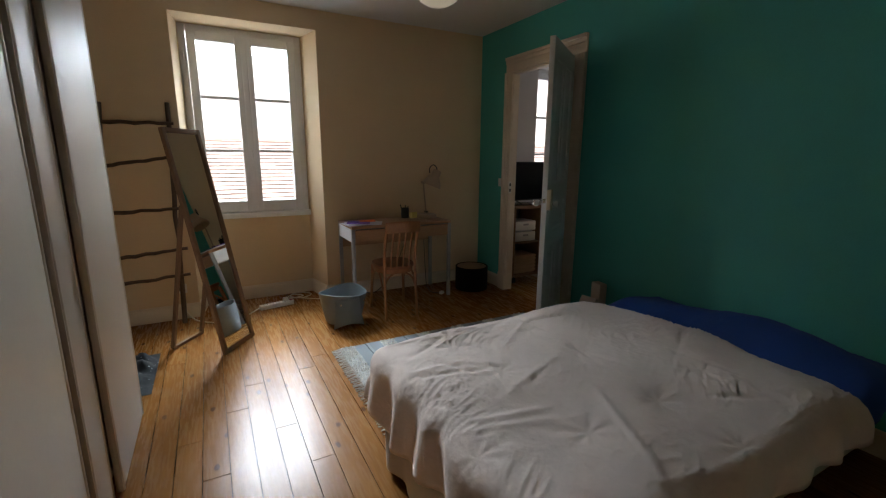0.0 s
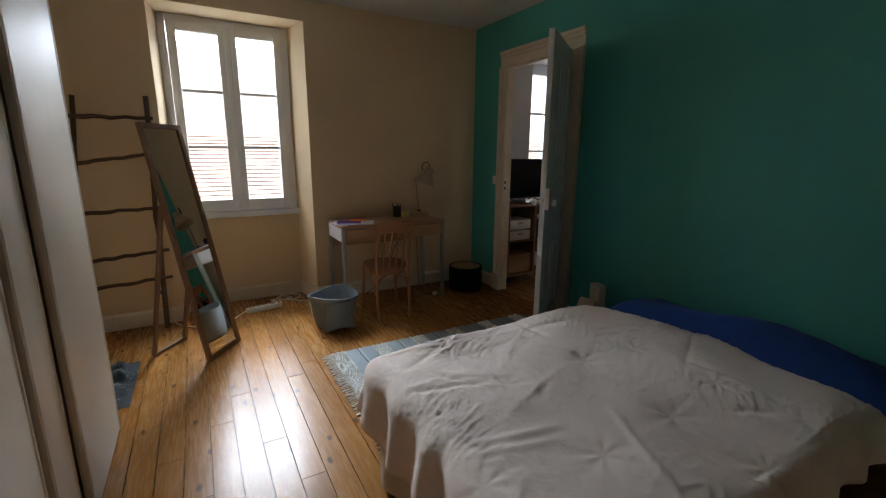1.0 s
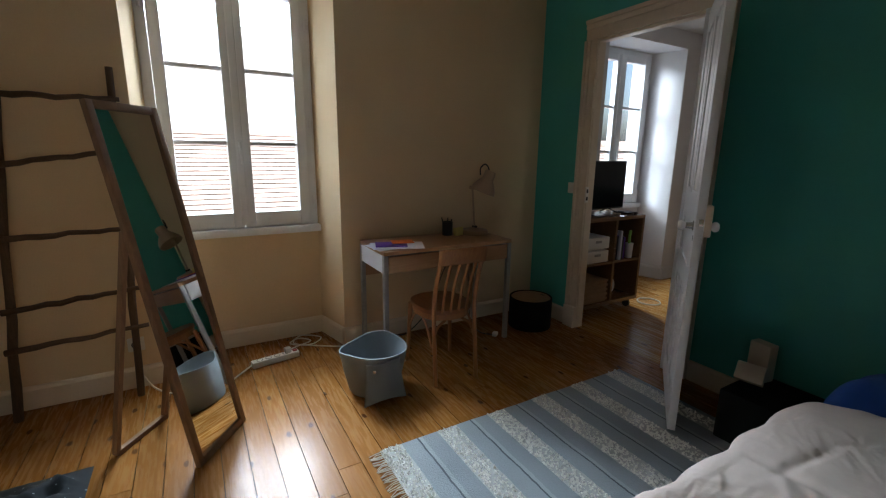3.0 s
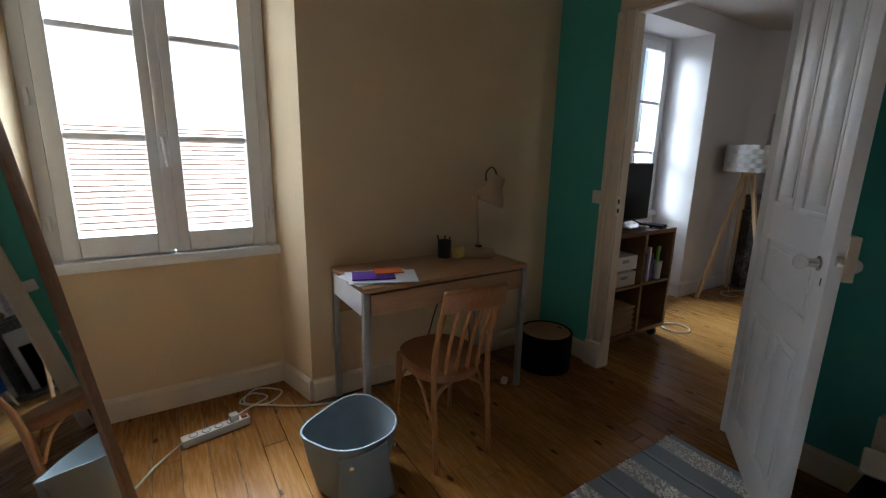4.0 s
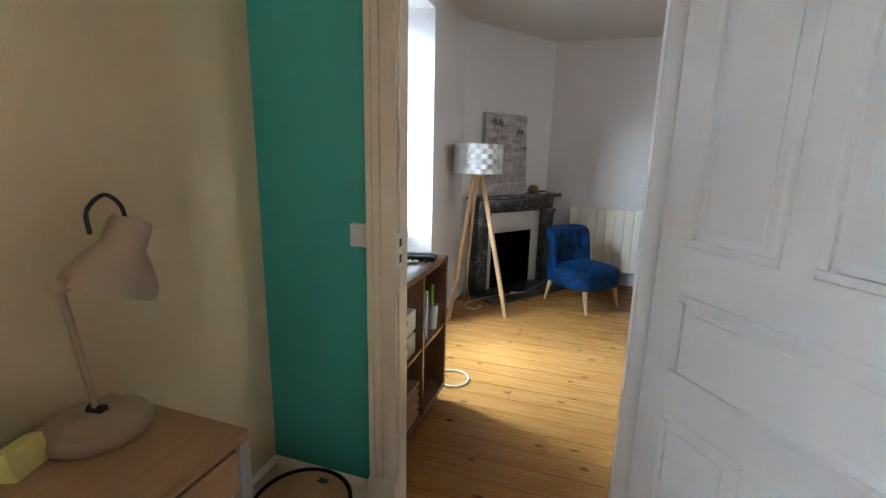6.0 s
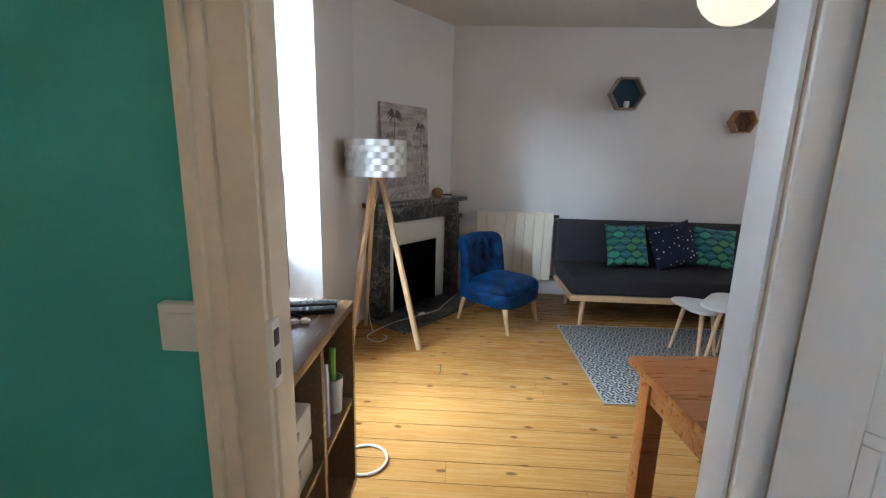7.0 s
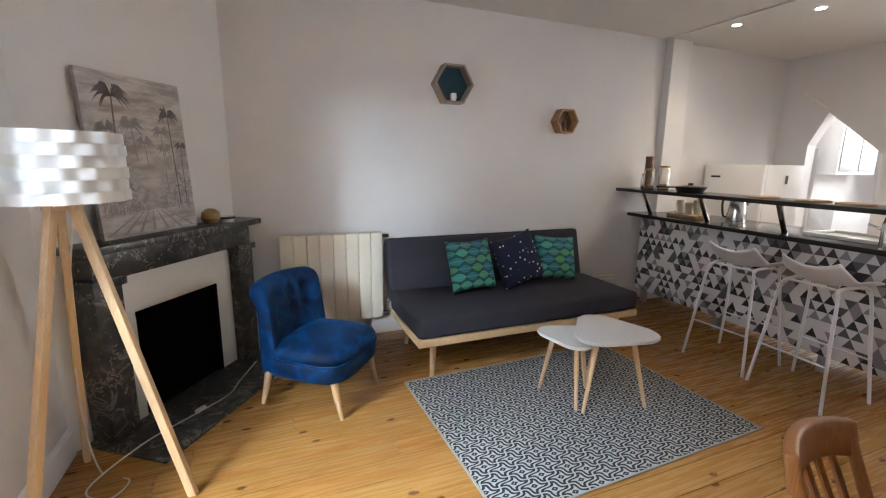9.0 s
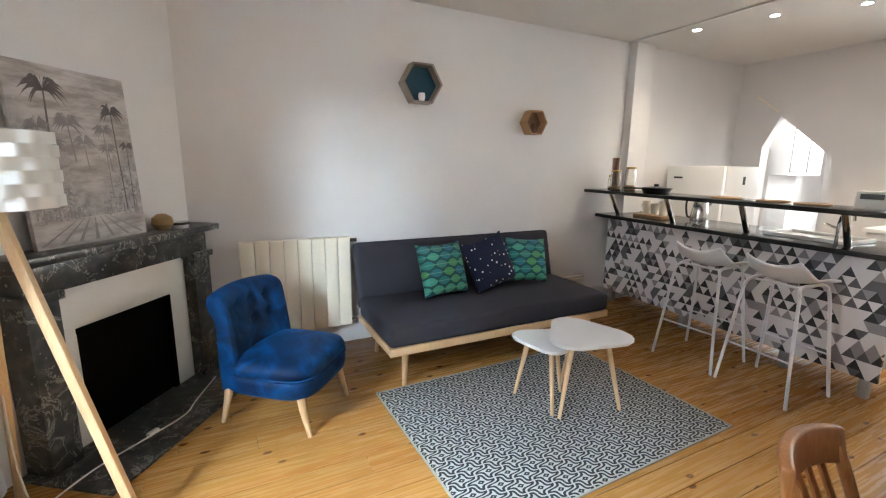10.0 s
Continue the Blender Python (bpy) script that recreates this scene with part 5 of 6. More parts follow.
for i in range(170):
    side = rr.choice((-1, 1))
    x, r0 = side * rr.uniform(0.06, 0.27), rr.uniform(0.004, 0.011)
    z = 0.12 + abs(x) * rr.uniform(0.0, 1.15)
    ring = []
    for k in range(6):
        a, q = 2 * math.pi * k / 6, r0 * rr.uniform(0.4, 1.3)
        ring.append(bm.verts.new((min(max(x + q * math.cos(a), -CW / 2 + 0.004), CW / 2 - 0.004), -0.00095 - 0.000001 * i, z + q * math.sin(a) * 0.7)))
    bm.faces.new(ring)
bmesh.ops.transform(bm, matrix=LEAN, verts=bm.verts)
tagged(part("painted_undergrowth", bm, PALM_SOFT, cv, smooth=None), kind="stuff")
bm = B()
for i in range(7):
    x = -0.2 + i * 0.066
    bm.faces.new([bm.verts.new(p) for p in ((x * 1.3 - 0.012, -0.0009, 0.014), (x * 1.3 + 0.008, -0.0009, 0.014), (x * 0.4 + 0.002, -0.0009, 0.12), (x * 0.4 - 0.002, -0.0009, 0.12))])
for i in range(34):
    x = rr.choice((-1, 1)) * rr.uniform(0.05, 0.26)
    z, h, w = 0.125 + 0.1 * (abs(x) - 0.05) * rr.uniform(-1, 0.6), rr.uniform(0.02, 0.085) * (0.4 + 2.4 * abs(x)), rr.uniform(0.0015, 0.005)
    bm.faces.new([bm.verts.new(p) for p in ((x - w, -0.001, z), (x + w, -0.001, z), (x + w * 0.6, -0.001, z + h), (x - w * 0.6, -0.001, z + h))])
bmesh.ops.transform(bm, matrix=LEAN, verts=bm.verts)
part("painted_road", bm, PALM_SOFT, cv, smooth=None)
q = fp.matrix_basis @ Vector((0.29, -0.1, 0.995))
bm = lathe(B(), [(0, 0), (0.036, 0.004), (0.056, 0.035), (0.05, 0.072), (0.024, 0.092), (0, 0.096)], 22)
single("gourd", bm, plain("ochre_gourd_skin", (0.3, 0.19, 0.07), 0.5), "ochre gourd ornament on the mantel", "ornament", Matrix.Translation(q))
q = fp.matrix_basis @ Vector((0.4, -0.12, 0.995))
dish = thing("candle_dish", "white candle dish on the mantel", "candle", *q, -20)
part("dish", lathe(B(), [(0, 0), (0.045, 0), (0.05, 0.035), (0.046, 0.035), (0.042, 0.008), (0, 0.008)], 24), PORCELAIN, dish)
part("band", lathe(B(), [(0.0502, 0.02), (0.0512, 0.024), (0.0512, 0.03), (0.0502, 0.034)], 24), BLACK, dish)

# tripod floor lamp with a woven-strip drum shade
fl = thing("floor_lamp", "tripod floor lamp with pale wooden legs and a white woven shade", "lamp", 5.43, 4.31, 0)
for fx, fy in ((-0.12, -0.33), (-0.36, 0.12), (0.3, 0.16)):
    foot = Vector((fx, fy, 0))
    headp = Vector((fx * 0.12, fy * 0.12, 1.22))
    d = headp - foot
    m_ = Matrix.Translation(foot) @ d.to_track_quat("Z", "Y").to_matrix().to_4x4()
    part("leg", box(B(), (-0.013, -0.018, 0.0), (0.013, 0.018, d.length), 0.004, m_), PALE_WOOD, fl)
part("head_plate", lathe(B(), [(0, 1.2), (0.06, 1.2), (0.06, 1.225), (0, 1.225)], 24), PALE_WOOD, fl)
part("socket", rod(B(), (0, 0, 1.225), (0, 0, 1.3), 0.02), BLACK, fl)
R0, Z0, Z1, ROWS_N, COLS = 0.207, 1.23, 1.475, 6, 26
SHADE = gloss("white_lamp_paper", (0.64, 0.63, 0.615), 0.6)
drum = part("shade", lathe(B(), [(R0 - 0.007, Z0 + 0.004), (R0 - 0.007, Z1 - 0.004)], 52), SHADE, fl, "white woven-strip drum shade")
for r in range(ROWS_N):
    z0, z1 = Z0 + (Z1 - Z0) * r / ROWS_N, Z0 + (Z1 - Z0) * (r + 1) / ROWS_N

    def strip(u, v, r=r, z0=z0, z1=z1):
        a = 2 * math.pi * u
        rad = R0 + 0.006 * math.sin(COLS * a / 2 + math.pi * (r % 2)) * 1.0
        return (rad * math.cos(a), rad * math.sin(a), z0 + 0.001 + v * (z1 - z0 - 0.002))

    part("strip", sheet(B(), strip, 208, 1), SHADE, drum, smooth=80)

# blue velvet slipper chair
vc = thing("slipper_chair", "deep blue buttoned velvet slipper chair with pale legs", "armchair", 5.97, 3.38, 0, 140)




def seat_form(levels, rx, ry, cy, e=0.5):
    """Rounded cushion: rings of a soft square at (share of the radius, height)."""
    def f(u, v):
        a = 2 * math.pi * u
        t = v * (len(levels) - 1)
        k = min(int(t), len(levels) - 2)
        r = levels[k][0] + (levels[k + 1][0] - levels[k][0]) * (t - k)
        z = levels[k][1] + (levels[k + 1][1] - levels[k][1]) * (t - k)
        c, s_ = math.cos(a), math.sin(a)
        return (rx * r * math.copysign(abs(c) ** e, c), cy + ry * r * math.copysign(abs(s_) ** e, s_), z)
    bm = sheet(B(), f, 64, (len(levels) - 1) * 2)
    bmesh.ops.remove_doubles(bm, verts=bm.verts, dist=0.0008)
    bmesh.ops.recalc_face_normals(bm, faces=bm.faces)
    return bm


part("seat", seat_form([(0.0, 0.402), (0.3, 0.402), (0.6, 0.4), (0.82, 0.392), (0.94, 0.376), (0.995, 0.35), (1.0, 0.33), (0.97, 0.312), (0.0, 0.31)], 0.268, 0.25, 0.045), VELVET, vc, "plump velvet seat", 180)
part("seat_base", seat_form([(0.0, 0.311), (0.96, 0.311), (1.0, 0.3), (1.01, 0.26), (0.985, 0.222), (0.94, 0.208), (0.0, 0.206)], 0.268, 0.27, 0.025), VELVET, vc, smooth=180)
part("piping", seat_form([(1.0, 0.32), (1.022, 0.316), (1.022, 0.309), (1.0, 0.305)], 0.265, 0.25, 0.045), VELVET, vc, smooth=180)

# side outline of the back: up the front, over the roll, down the rear
BACK_LINE = curve_pts([(-0.13, 0.26, 0), (-0.15, 0.42, 0), (-0.172, 0.56, 0), (-0.19, 0.65, 0), (-0.222, 0.69, 0), (-0.27, 0.7, 0), (-0.315, 0.68, 0), (-0.325, 0.64, 0), (-0.295, 0.605, 0), (-0.272, 0.54, 0), (-0.265, 0.4, 0), (-0.255, 0.22, 0)], 5)
MID_Y, MID_Z = -0.22, 0.46


def back_point(a, p):
    """Point of the padded back at half-widths a and outline point p."""
    end = max(0.0, (abs(a) - 0.86) / 0.14)
    k = 1 - 0.22 * end * end
    y, z = MID_Y + (p[0] - MID_Y) * k, MID_Z + (p[1] - MID_Z) * (1 - 0.05 * end * end)
    x = a * (0.252 - 0.012 * max(0.0, (z - 0.4) / 0.3))
    y += 0.045 * a * a
    if p[0] > MID_Y and z > 0.4:
        for bx in (-0.5, 0.0, 0.5):
            for bz in (0.5, 0.6):
                y -= 0.042 * math.exp(-(((a - bx) * 0.25) ** 2 + (z - bz) ** 2) / 0.0011)
    return Vector((x, y, 0.22 + (z - 0.22 - 0.015 * a * a) * 1.075))


bm = B()
rings_ = [[bm.verts.new(back_point(-1 + 2 * i / 32, p)) for p in BACK_LINE] for i in range(33)]
n_ = len(BACK_LINE)
for a_, b_ in zip(rings_, rings_[1:]):
    for i in range(n_):
        bm.faces.new((a_[i], a_[(i + 1) % n_], b_[(i + 1) % n_], b_[i]))
bm.faces.new(rings_[0][::-1])
bm.faces.new(rings_[-1])
bmesh.ops.recalc_face_normals(bm, faces=bm.faces)
bk_ = part("backrest", bm, VELVET, vc, "buttoned rolled velvet backrest", 70)
be = bk_.modifiers.new("round", "BEVEL")
be.width, be.segments, be.limit_method, be.angle_limit = 0.014, 3, "ANGLE", radians(60)
for bx in (-0.5, 0.0, 0.5):
    for bz in (0.5, 0.6):
        p = back_point(bx, (-0.152 - (bz - 0.42) * 0.16, bz))
        c = part("button", lathe(B(), [(0, 0.008), (0.01, 0.005), (0.013, 0)], 12), BLACK_FABRIC, vc, "dark covered button")
        c.matrix_basis = Matrix.Translation(p) @ pose(0, 0, 0, -90, 0, 0)
for x, y, k in ((-0.2, 0.22, 1), (0.2, 0.22, 1), (-0.2, -0.2, -1), (0.2, -0.2, -1)):
    part("leg", tube(B(), curve_pts([(x, y, 0.22), (x * 1.04, y + 0.02 * k, 0.12), (x * 1.06, y + 0.05 * k, 0.0)], 5), [0.024 - 0.0012 * i for i in range(11)], 10), PALE_WOOD, vc, "pale curved wooden leg")

# cast radiator
rd = thing("radiator", "cream metal wall radiator with eight flat fins", "radiator", EAST, 3.18, 0)
for i in range(8):
    y = -0.375 + i * 0.094
    part("fin", box(B(), (-0.105, y + 0.0015, 0.17), (-0.03, y + 0.0925, 0.85), 0.006), CREAM_METAL, rd)
part("valve", rod(B(), (-0.07, -0.375, 0.82), (-0.07, -0.43, 0.82), 0.014), BLACK, rd, "black valve head")
part("valve", rod(B(), (-0.07, -0.375, 0.2), (-0.07, -0.42, 0.2), 0.011), CHROME, rd)
part("bracket", box(B(), (-0.03, -0.2, 0.3), (0.0, -0.17, 0.75)), CREAM_METAL, rd)
part("bracket", box(B(), (-0.03, 0.2, 0.3), (0.0, 0.23, 0.75)), CREAM_METAL, rd)
part("pipe", tube(B(), [(-0.03, -0.42, 0.2), (-0.03, -0.42, 0.28), (-0.03, -2.8, 0.29)], 0.008, 8), CREAM_METAL, rd, "thin heating pipe along the wall")
part("pipe", tube(B(), [(-0.03, -0.45, 0.2), (-0.03, -0.45, 0.25), (-0.03, -2.8, 0.255)], 0.008, 8), CREAM_METAL, rd, "thin heating pipe along the wall")

# sofa bed
sf = thing("sofa_bed", "charcoal fabric sofa bed on a pale wooden frame", "sofa", 5.86, 1.0, 0)
SL = 1.79
bm = box(B(), (0.0, 0.0, 0.285), (0.68, SL, 0.425), 0.03)
part("seat", bm, SOFA_GREY, sf, smooth=60)
tl = math.radians(14)
mb = Matrix.Translation((0.66, 0, 0.4)) @ Matrix.Rotation(tl, 4, "Y")
part("backrest", box(B(), (0.0, 0.0, -0.06), (0.11, SL, 0.43), 0.035, mb), SOFA_GREY, sf, smooth=60)
for lo, hi in (((0.0, 0.0, 0.235), (0.045, SL, 0.284)), ((0.64, 0.0, 0.235), (0.685, SL, 0.284)), ((0.045, 0.0, 0.235), (0.64, 0.04, 0.284)), ((0.045, SL - 0.04, 0.235), (0.64, SL, 0.284))):
    part("frame_rail", box(B(), lo, hi, 0.004), PALE_WOOD, sf)
for x in (0.09, 0.6):
    for y in (0.13, SL - 0.13):
        part("leg", rod(B(), (x + (0.03 if x > 0.3 else -0.03), y + (0.02 if y > 1 else -0.02), 0), (x, y, 0.236), 0.014, 0.024), PALE_WOOD, sf, "tapered wooden leg")


def pillow(name, y, z, turn, mat, label, s=0.4, roll=0.0):
    def half(k):
        def f(u, v):
            a, b = (u - 0.5) * 2, (v - 0.5) * 2
            x = a * s / 2 * (1 - 0.09 * (1 - b * b) * abs(a))
            yy = b * s / 2 * (1 - 0.09 * (1 - a * a) * abs(b))
            h = 0.088 * ((1 - a * a) * (1 - b * b)) ** 0.42
            return (x, yy, k * h + 0.004 * noise.noise(Vector((x * 9, yy * 9, k + y))))
        return f
    bm = sheet(B(), half(1), 22, 22)
    sheet(bm, half(-1), 22, 22)
    bmesh.ops.remove_doubles(bm, verts=bm.verts, dist=0.002)
    m_ = Matrix.Translation((6.36, y, z)) @ Matrix.Rotation(radians(turn), 4, "Z") @ Matrix.Rotation(radians(-90), 4, "Z") @ Matrix.Rotation(radians(68), 4, "X") @ Matrix.Rotation(radians(roll), 4, "Z")
    return single(name, bm, mat, label, "cushion", m_, 180, "cushions on the sofa")


pillow("cushion", 2.2, 0.62, 8, LEAF, "green leaf-print square cushion on the sofa")
pillow("cushion", 1.79, 0.635, 0, DOTS, "navy cushion with small white dots on the sofa", 0.41, 14)
pillow("cushion", 1.43, 0.625, -6, LEAF, "green leaf-print square cushion on the sofa", 0.37, -5)

# hexagonal wall shelves


def hexagon(name, y, z, r, depth, wood_mat, back_mat, label):
    hx = thing(name, label, "shelf", EAST, y, z, 0, "hexagonal wall shelves")
    P = [(r * math.cos(math.pi / 3 * k), r * math.sin(math.pi / 3 * k)) for k in range(6)]
    Q = [(0.89 * a, 0.89 * b) for a, b in P]
    for k in range(6):
        bm = B()
        a, b, c, d = P[k], P[(k + 1) % 6], Q[(k + 1) % 6], Q[k]
        f0 = [bm.verts.new((-depth, *p)) for p in (a, b, c, d)]
        f1 = [bm.verts.new((-0.001, *p)) for p in (a, b, c, d)]
        bm.faces.new(f0)
        bm.faces.new(f1[::-1])
        for i in range(4):
            bm.faces.new((f0[i], f1[i], f1[(i + 1) % 4], f0[(i + 1) % 4]))
        part("board", bm, wood_mat, hx, smooth=None)
    bm = B()
    f0 = [bm.verts.new((-0.014, *p)) for p in Q]
    f1 = [bm.verts.new((-0.002, *p)) for p in Q]
    bm.faces.new(f0)
    bm.faces.new(f1[::-1])
    for i in range(6):
        bm.faces.new((f0[i], f1[i], f1[(i + 1) % 6], f0[(i + 1) % 6]))
    part("back_panel", bm, back_mat, hx, smooth=None)
    return hx


hexagon("hexagon_shelf", 2.215, 1.985, 0.165, 0.1, HEX_WOOD, TEAL_LAC, "grey wooden hexagon shelf with a petrol blue back")
hexagon("hexagon_shelf", 1.13, 1.755, 0.117, 0.1, HEX_WOOD2, MIRROR_WOOD, "small brown wooden hexagon shelf")
cd = thing("tealight_holder", "small glass tealight in the blue hexagon shelf", "candle", EAST - 0.06, 2.21, 1.985 - 0.127)
part("holder", lathe(B(), [(0, 0), (0.02, 0), (0.028, 0.03), (0.024, 0.06), (0.02, 0.055), (0.024, 0.03), (0.016, 0.005), (0, 0.005)], 18), PORCELAIN, cd)
cd = thing("wooden_figurine", "small brown carved ornament in the hexagon shelf", "ornament", EAST - 0.06, 1.14, 1.755 - 0.09)
part("figure", lathe(B(), [(0, 0), (0.03, 0), (0.026, 0.02), (0.012, 0.035), (0.024, 0.06), (0.016, 0.09), (0, 0.1)], 16), COPPER, cd)

# living room rug
rg = thing("living_rug", "flat woven rug with a dark trellis pattern on pale ground", "rug", 5.32, 2.05, 0, 1.5)
part("weave", box(B(), (-0.59, -0.8, 0.001), (0.59, 0.8, 0.007), 0.002), TRELLIS, rg)
for lo, hi in (((-0.6, -0.81, 0.001), (0.6, -0.8, 0.009)), ((-0.6, 0.8, 0.001), (0.6, 0.81, 0.009)), ((-0.6, -0.8, 0.001), (-0.59, 0.8, 0.009)), ((0.59, -0.8, 0.001), (0.6, 0.8, 0.009))):
    part("border", box(B(), lo, hi, 0.002), RUG_EDGE, rg, "pale stitched border")


# nesting coffee tables
def pebble_table(label, x, y, turn, s, h):
    t = thing("coffee_table", label, "table", x, y, 0.009, turn, "nesting coffee tables")
    out = []
    for i in range(48):
        a = 2 * math.pi * i / 48
        r = s * (1 + 0.17 * math.cos(3 * a) + 0.02 * math.cos(6 * a))
        out.append((r * math.cos(a), r * math.sin(a)))
    part("top", slab(B(), out, h - 0.018, h, 0.005), WHITE_LAC, t, "white lacquered pebble-shaped top")
    part("collar", slab(B(), [(px * 0.55, py * 0.55) for px, py in out], h - 0.034, h - 0.0185), WHITE_LAC, t)
    for k in range(3):
        a = 2 * math.pi * k / 3
        part("leg", rod(B(), (s * 1.0 * math.cos(a), s * 1.0 * math.sin(a), 0), (s * 0.6 * math.cos(a), s * 0.55 * math.sin(a), h - 0.034), 0.0095, 0.016), PALE_WOOD, t, "pale splayed wooden leg")
    return t


pebble_table("larger white pebble coffee table overlapping a lower one", 5.27, 1.83, 108, 0.222, 0.445)
pebble_table("smaller white pebble coffee table tucked beside the larger", 5.40, 2.0, 40, 0.168, 0.39)

# bar between living room and kitchen
bar = thing("breakfast_bar", "breakfast bar faced with triangle paper below two dark worktops", "bar counter", 6.785, 0.13, 0, 180 - 2.9)
BLN = 2.28
part("front_panel", box(B(), (0.06, 0.0, 0.14), (BLN, 0.02, 0.885), 0.002), TRI, bar, "triangle-patterned front panel in greys")
part("worktop", box(B(), (0.0, -0.13, 0.887), (BLN + 0.02, 0.5, 0.92), 0.006), WORKTOP, bar, "dark laminate lower worktop")
part("bar_shelf", box(B(), (0.0, -0.3, 1.135), (BLN + 0.06, 0.06, 1.165), 0.006), WORKTOP, bar, "dark laminate upper bar shelf")
for x in (0.18, 0.8, 1.42, 2.02):
    part("post", rod(B(), (x, 0.0, 0.92), (x + 0.02, -0.14, 1.135), 0.02, n=16), CHROME, bar, "chromed shelf post")
for x in (0.12, 0.95, 1.75, BLN - 0.08):
    part("leg", box(B(), (x - 0.025, 0.05, 0), (x + 0.025, 0.1, 0.887), 0.004), GREY_METAL, bar)
part("under_panel", box(B(), (0.06, 0.42, 0.1), (BLN, 0.44, 0.885)), WHITE_LAC, bar)


# bar stools
def bar_stool(x, y, turn):
    s = thing("bar_stool", "white plastic shell bar stool on white bent-tube legs", "stool", x, y, 0, turn, "bar stools")
    s.scale = (0.92, 0.95, 0.97)

    def shell(u, v):
        a, b = (u - 0.5) * 2, (v - 0.5) * 2
        xx = a * 0.205 * (1 - 0.2 * max(0, b) ** 2)
        yy = b * 0.185
        zz = 0.735 + 0.045 * a * a + 0.16 * max(0.0, b - 0.25) ** 1.25 - 0.02 * max(0, -b) ** 2
        return (xx, yy, zz)

    sh_ = part("seat_shell", sheet(B(), shell, 24, 24), SHELL, s, "white plastic seat shell", 180)
    sd_ = sh_.modifiers.new("thickness", "SOLIDIFY")
    sd_.thickness, sd_.offset = 0.012, 0
    part("seat_pad", sheet(B(), lambda u, v: (shell(0.16 + 0.68 * u, 0.2 + 0.68 * v)[0], shell(0.16 + 0.68 * u, 0.2 + 0.68 * v)[1], shell(0.16 + 0.68 * u, 0.2 + 0.68 * v)[2] + 0.008), 12, 12), MIRROR_WOOD, s, "brown-grey seat pad", 180).modifiers.new("thickness", "SOLIDIFY").thickness = 0.004
    for k in (-1, 1):
        pts = curve_pts([(k * 0.235, 0.225, 0.0), (k * 0.2, 0.19, 0.35), (k * 0.172, 0.155, 0.66), (k * 0.15, 0.12, 0.725), (k * 0.15, 0.0, 0.733), (k * 0.15, -0.12, 0.725), (k * 0.172, -0.155, 0.66), (k * 0.2, -0.19, 0.35), (k * 0.235, -0.225, 0.0)], 6)
        part("leg_hoop", tube(B(), pts, 0.0105, 10), SHELL, s, "white bent steel tube legs")
    for k in (-1, 1):
        part("cross_tube", rod(B(), (-0.152, k * 0.1, 0.722), (0.152, k * 0.1, 0.722), 0.008), SHELL, s)
        part("footrest", rod(B(), (-0.205, k * 0.197, 0.28), (0.205, k * 0.197, 0.28), 0.006), SHELL, s)
    return s


s1 = bar_stool(5.4, 0.545, 3)
copy_thing(s1, pose(4.91, 0.55, 0, 0, 0, -4))

# pine table with a chair
tb = thing("dining_table", "orange varnished pine dining table with square legs", "table", 3.745, 3.13, 0, 5)
TWd, TLn = 0.6, 1.25
n = 5
for i in range(n):
    part("plank", box(B(), (-TWd + i * TWd / n + 0.0008, -TLn, 0.726), (-TWd + (i + 1) * TWd / n - 0.0008, 0, 0.752), 0.002), TABLE_PINE, tb)
part("apron", box(B(), (-TWd + 0.05, -0.062, 0.63), (-0.05, -0.04, 0.7255), 0.002), TABLE_PINE, tb)
part("apron", box(B(), (-TWd + 0.05, -TLn + 0.04, 0.63), (-0.05, -TLn + 0.062, 0.7255), 0.002), TABLE_PINE, tb)
part("apron", box(B(), (-0.062, -TLn + 0.05, 0.63), (-0.04, -0.05, 0.7255), 0.002), TABLE_PINE, tb)
part("apron", box(B(), (-TWd + 0.04, -TLn + 0.05, 0.63), (-TWd + 0.062, -0.05, 0.7255), 0.002), TABLE_PINE, tb)
for x in (-TWd + 0.03, -0.09):
    for y in (-TLn + 0.03, -0.09):
        part("leg", box(B(), (x, y, 0), (x + 0.06, y + 0.06, 0.7255), 0.004), TABLE_PINE, tb)
bistro_chair("varnished wooden bistro chair tucked under the pine table", 3.66, 2.46, 96, (0.84, 0.95, 0.915))

# television unit on castors
tu = thing("television_unit", "oak-effect open shelf unit on castors full of books", "shelf unit", 3.18, 4.08, 0)
UW, UD, U0, U1 = 0.72, 0.36, 0.085, 0.85
part("top", box(B(), (0, 0, U1 - 0.03), (UW, UD, U1), 0.002), UNIT_OAK, tu, "glossy oak-effect top board")
part("bottom", box(B(), (0, 0, U0), (UW, UD, U0 + 0.03), 0.002), UNIT_OAK, tu)
for x in (0.0, UW / 2 - 0.01, UW - 0.025):
    part("side_panel", box(B(), (x, 0.001, U0 + 0.03), (x + 0.025, UD - 0.001, U1 - 0.03), 0.001), UNIT_OAK, tu)
for x0, x1 in ((0.025, UW / 2 - 0.01), (UW / 2 + 0.015, UW - 0.025)):
    part("shelf", box(B(), (x0, 0.004, 0.45), (x1, UD - 0.002, 0.468), 0.001), UNIT_OAK, tu)
part("back_panel", box(B(), (0.02, UD - 0.006, U0 + 0.02), (UW - 0.02, UD - 0.0015, U1 - 0.02)), BLACK, tu)
for x in (0.06, UW - 0.06):
    for y in (0.06, UD - 0.06):
        part("castor", rod(B(), (x - 0.012, y, 0.035), (x + 0.012, y, 0.035), 0.035, n=18), BLACK, tu, "black rubber castor")
        part("castor_fork", box(B(), (x - 0.016, y - 0.012, 0.055), (x + 0.016, y + 0.012, U0), 0.002), CHROME, tu)
rr = random.Random(8)
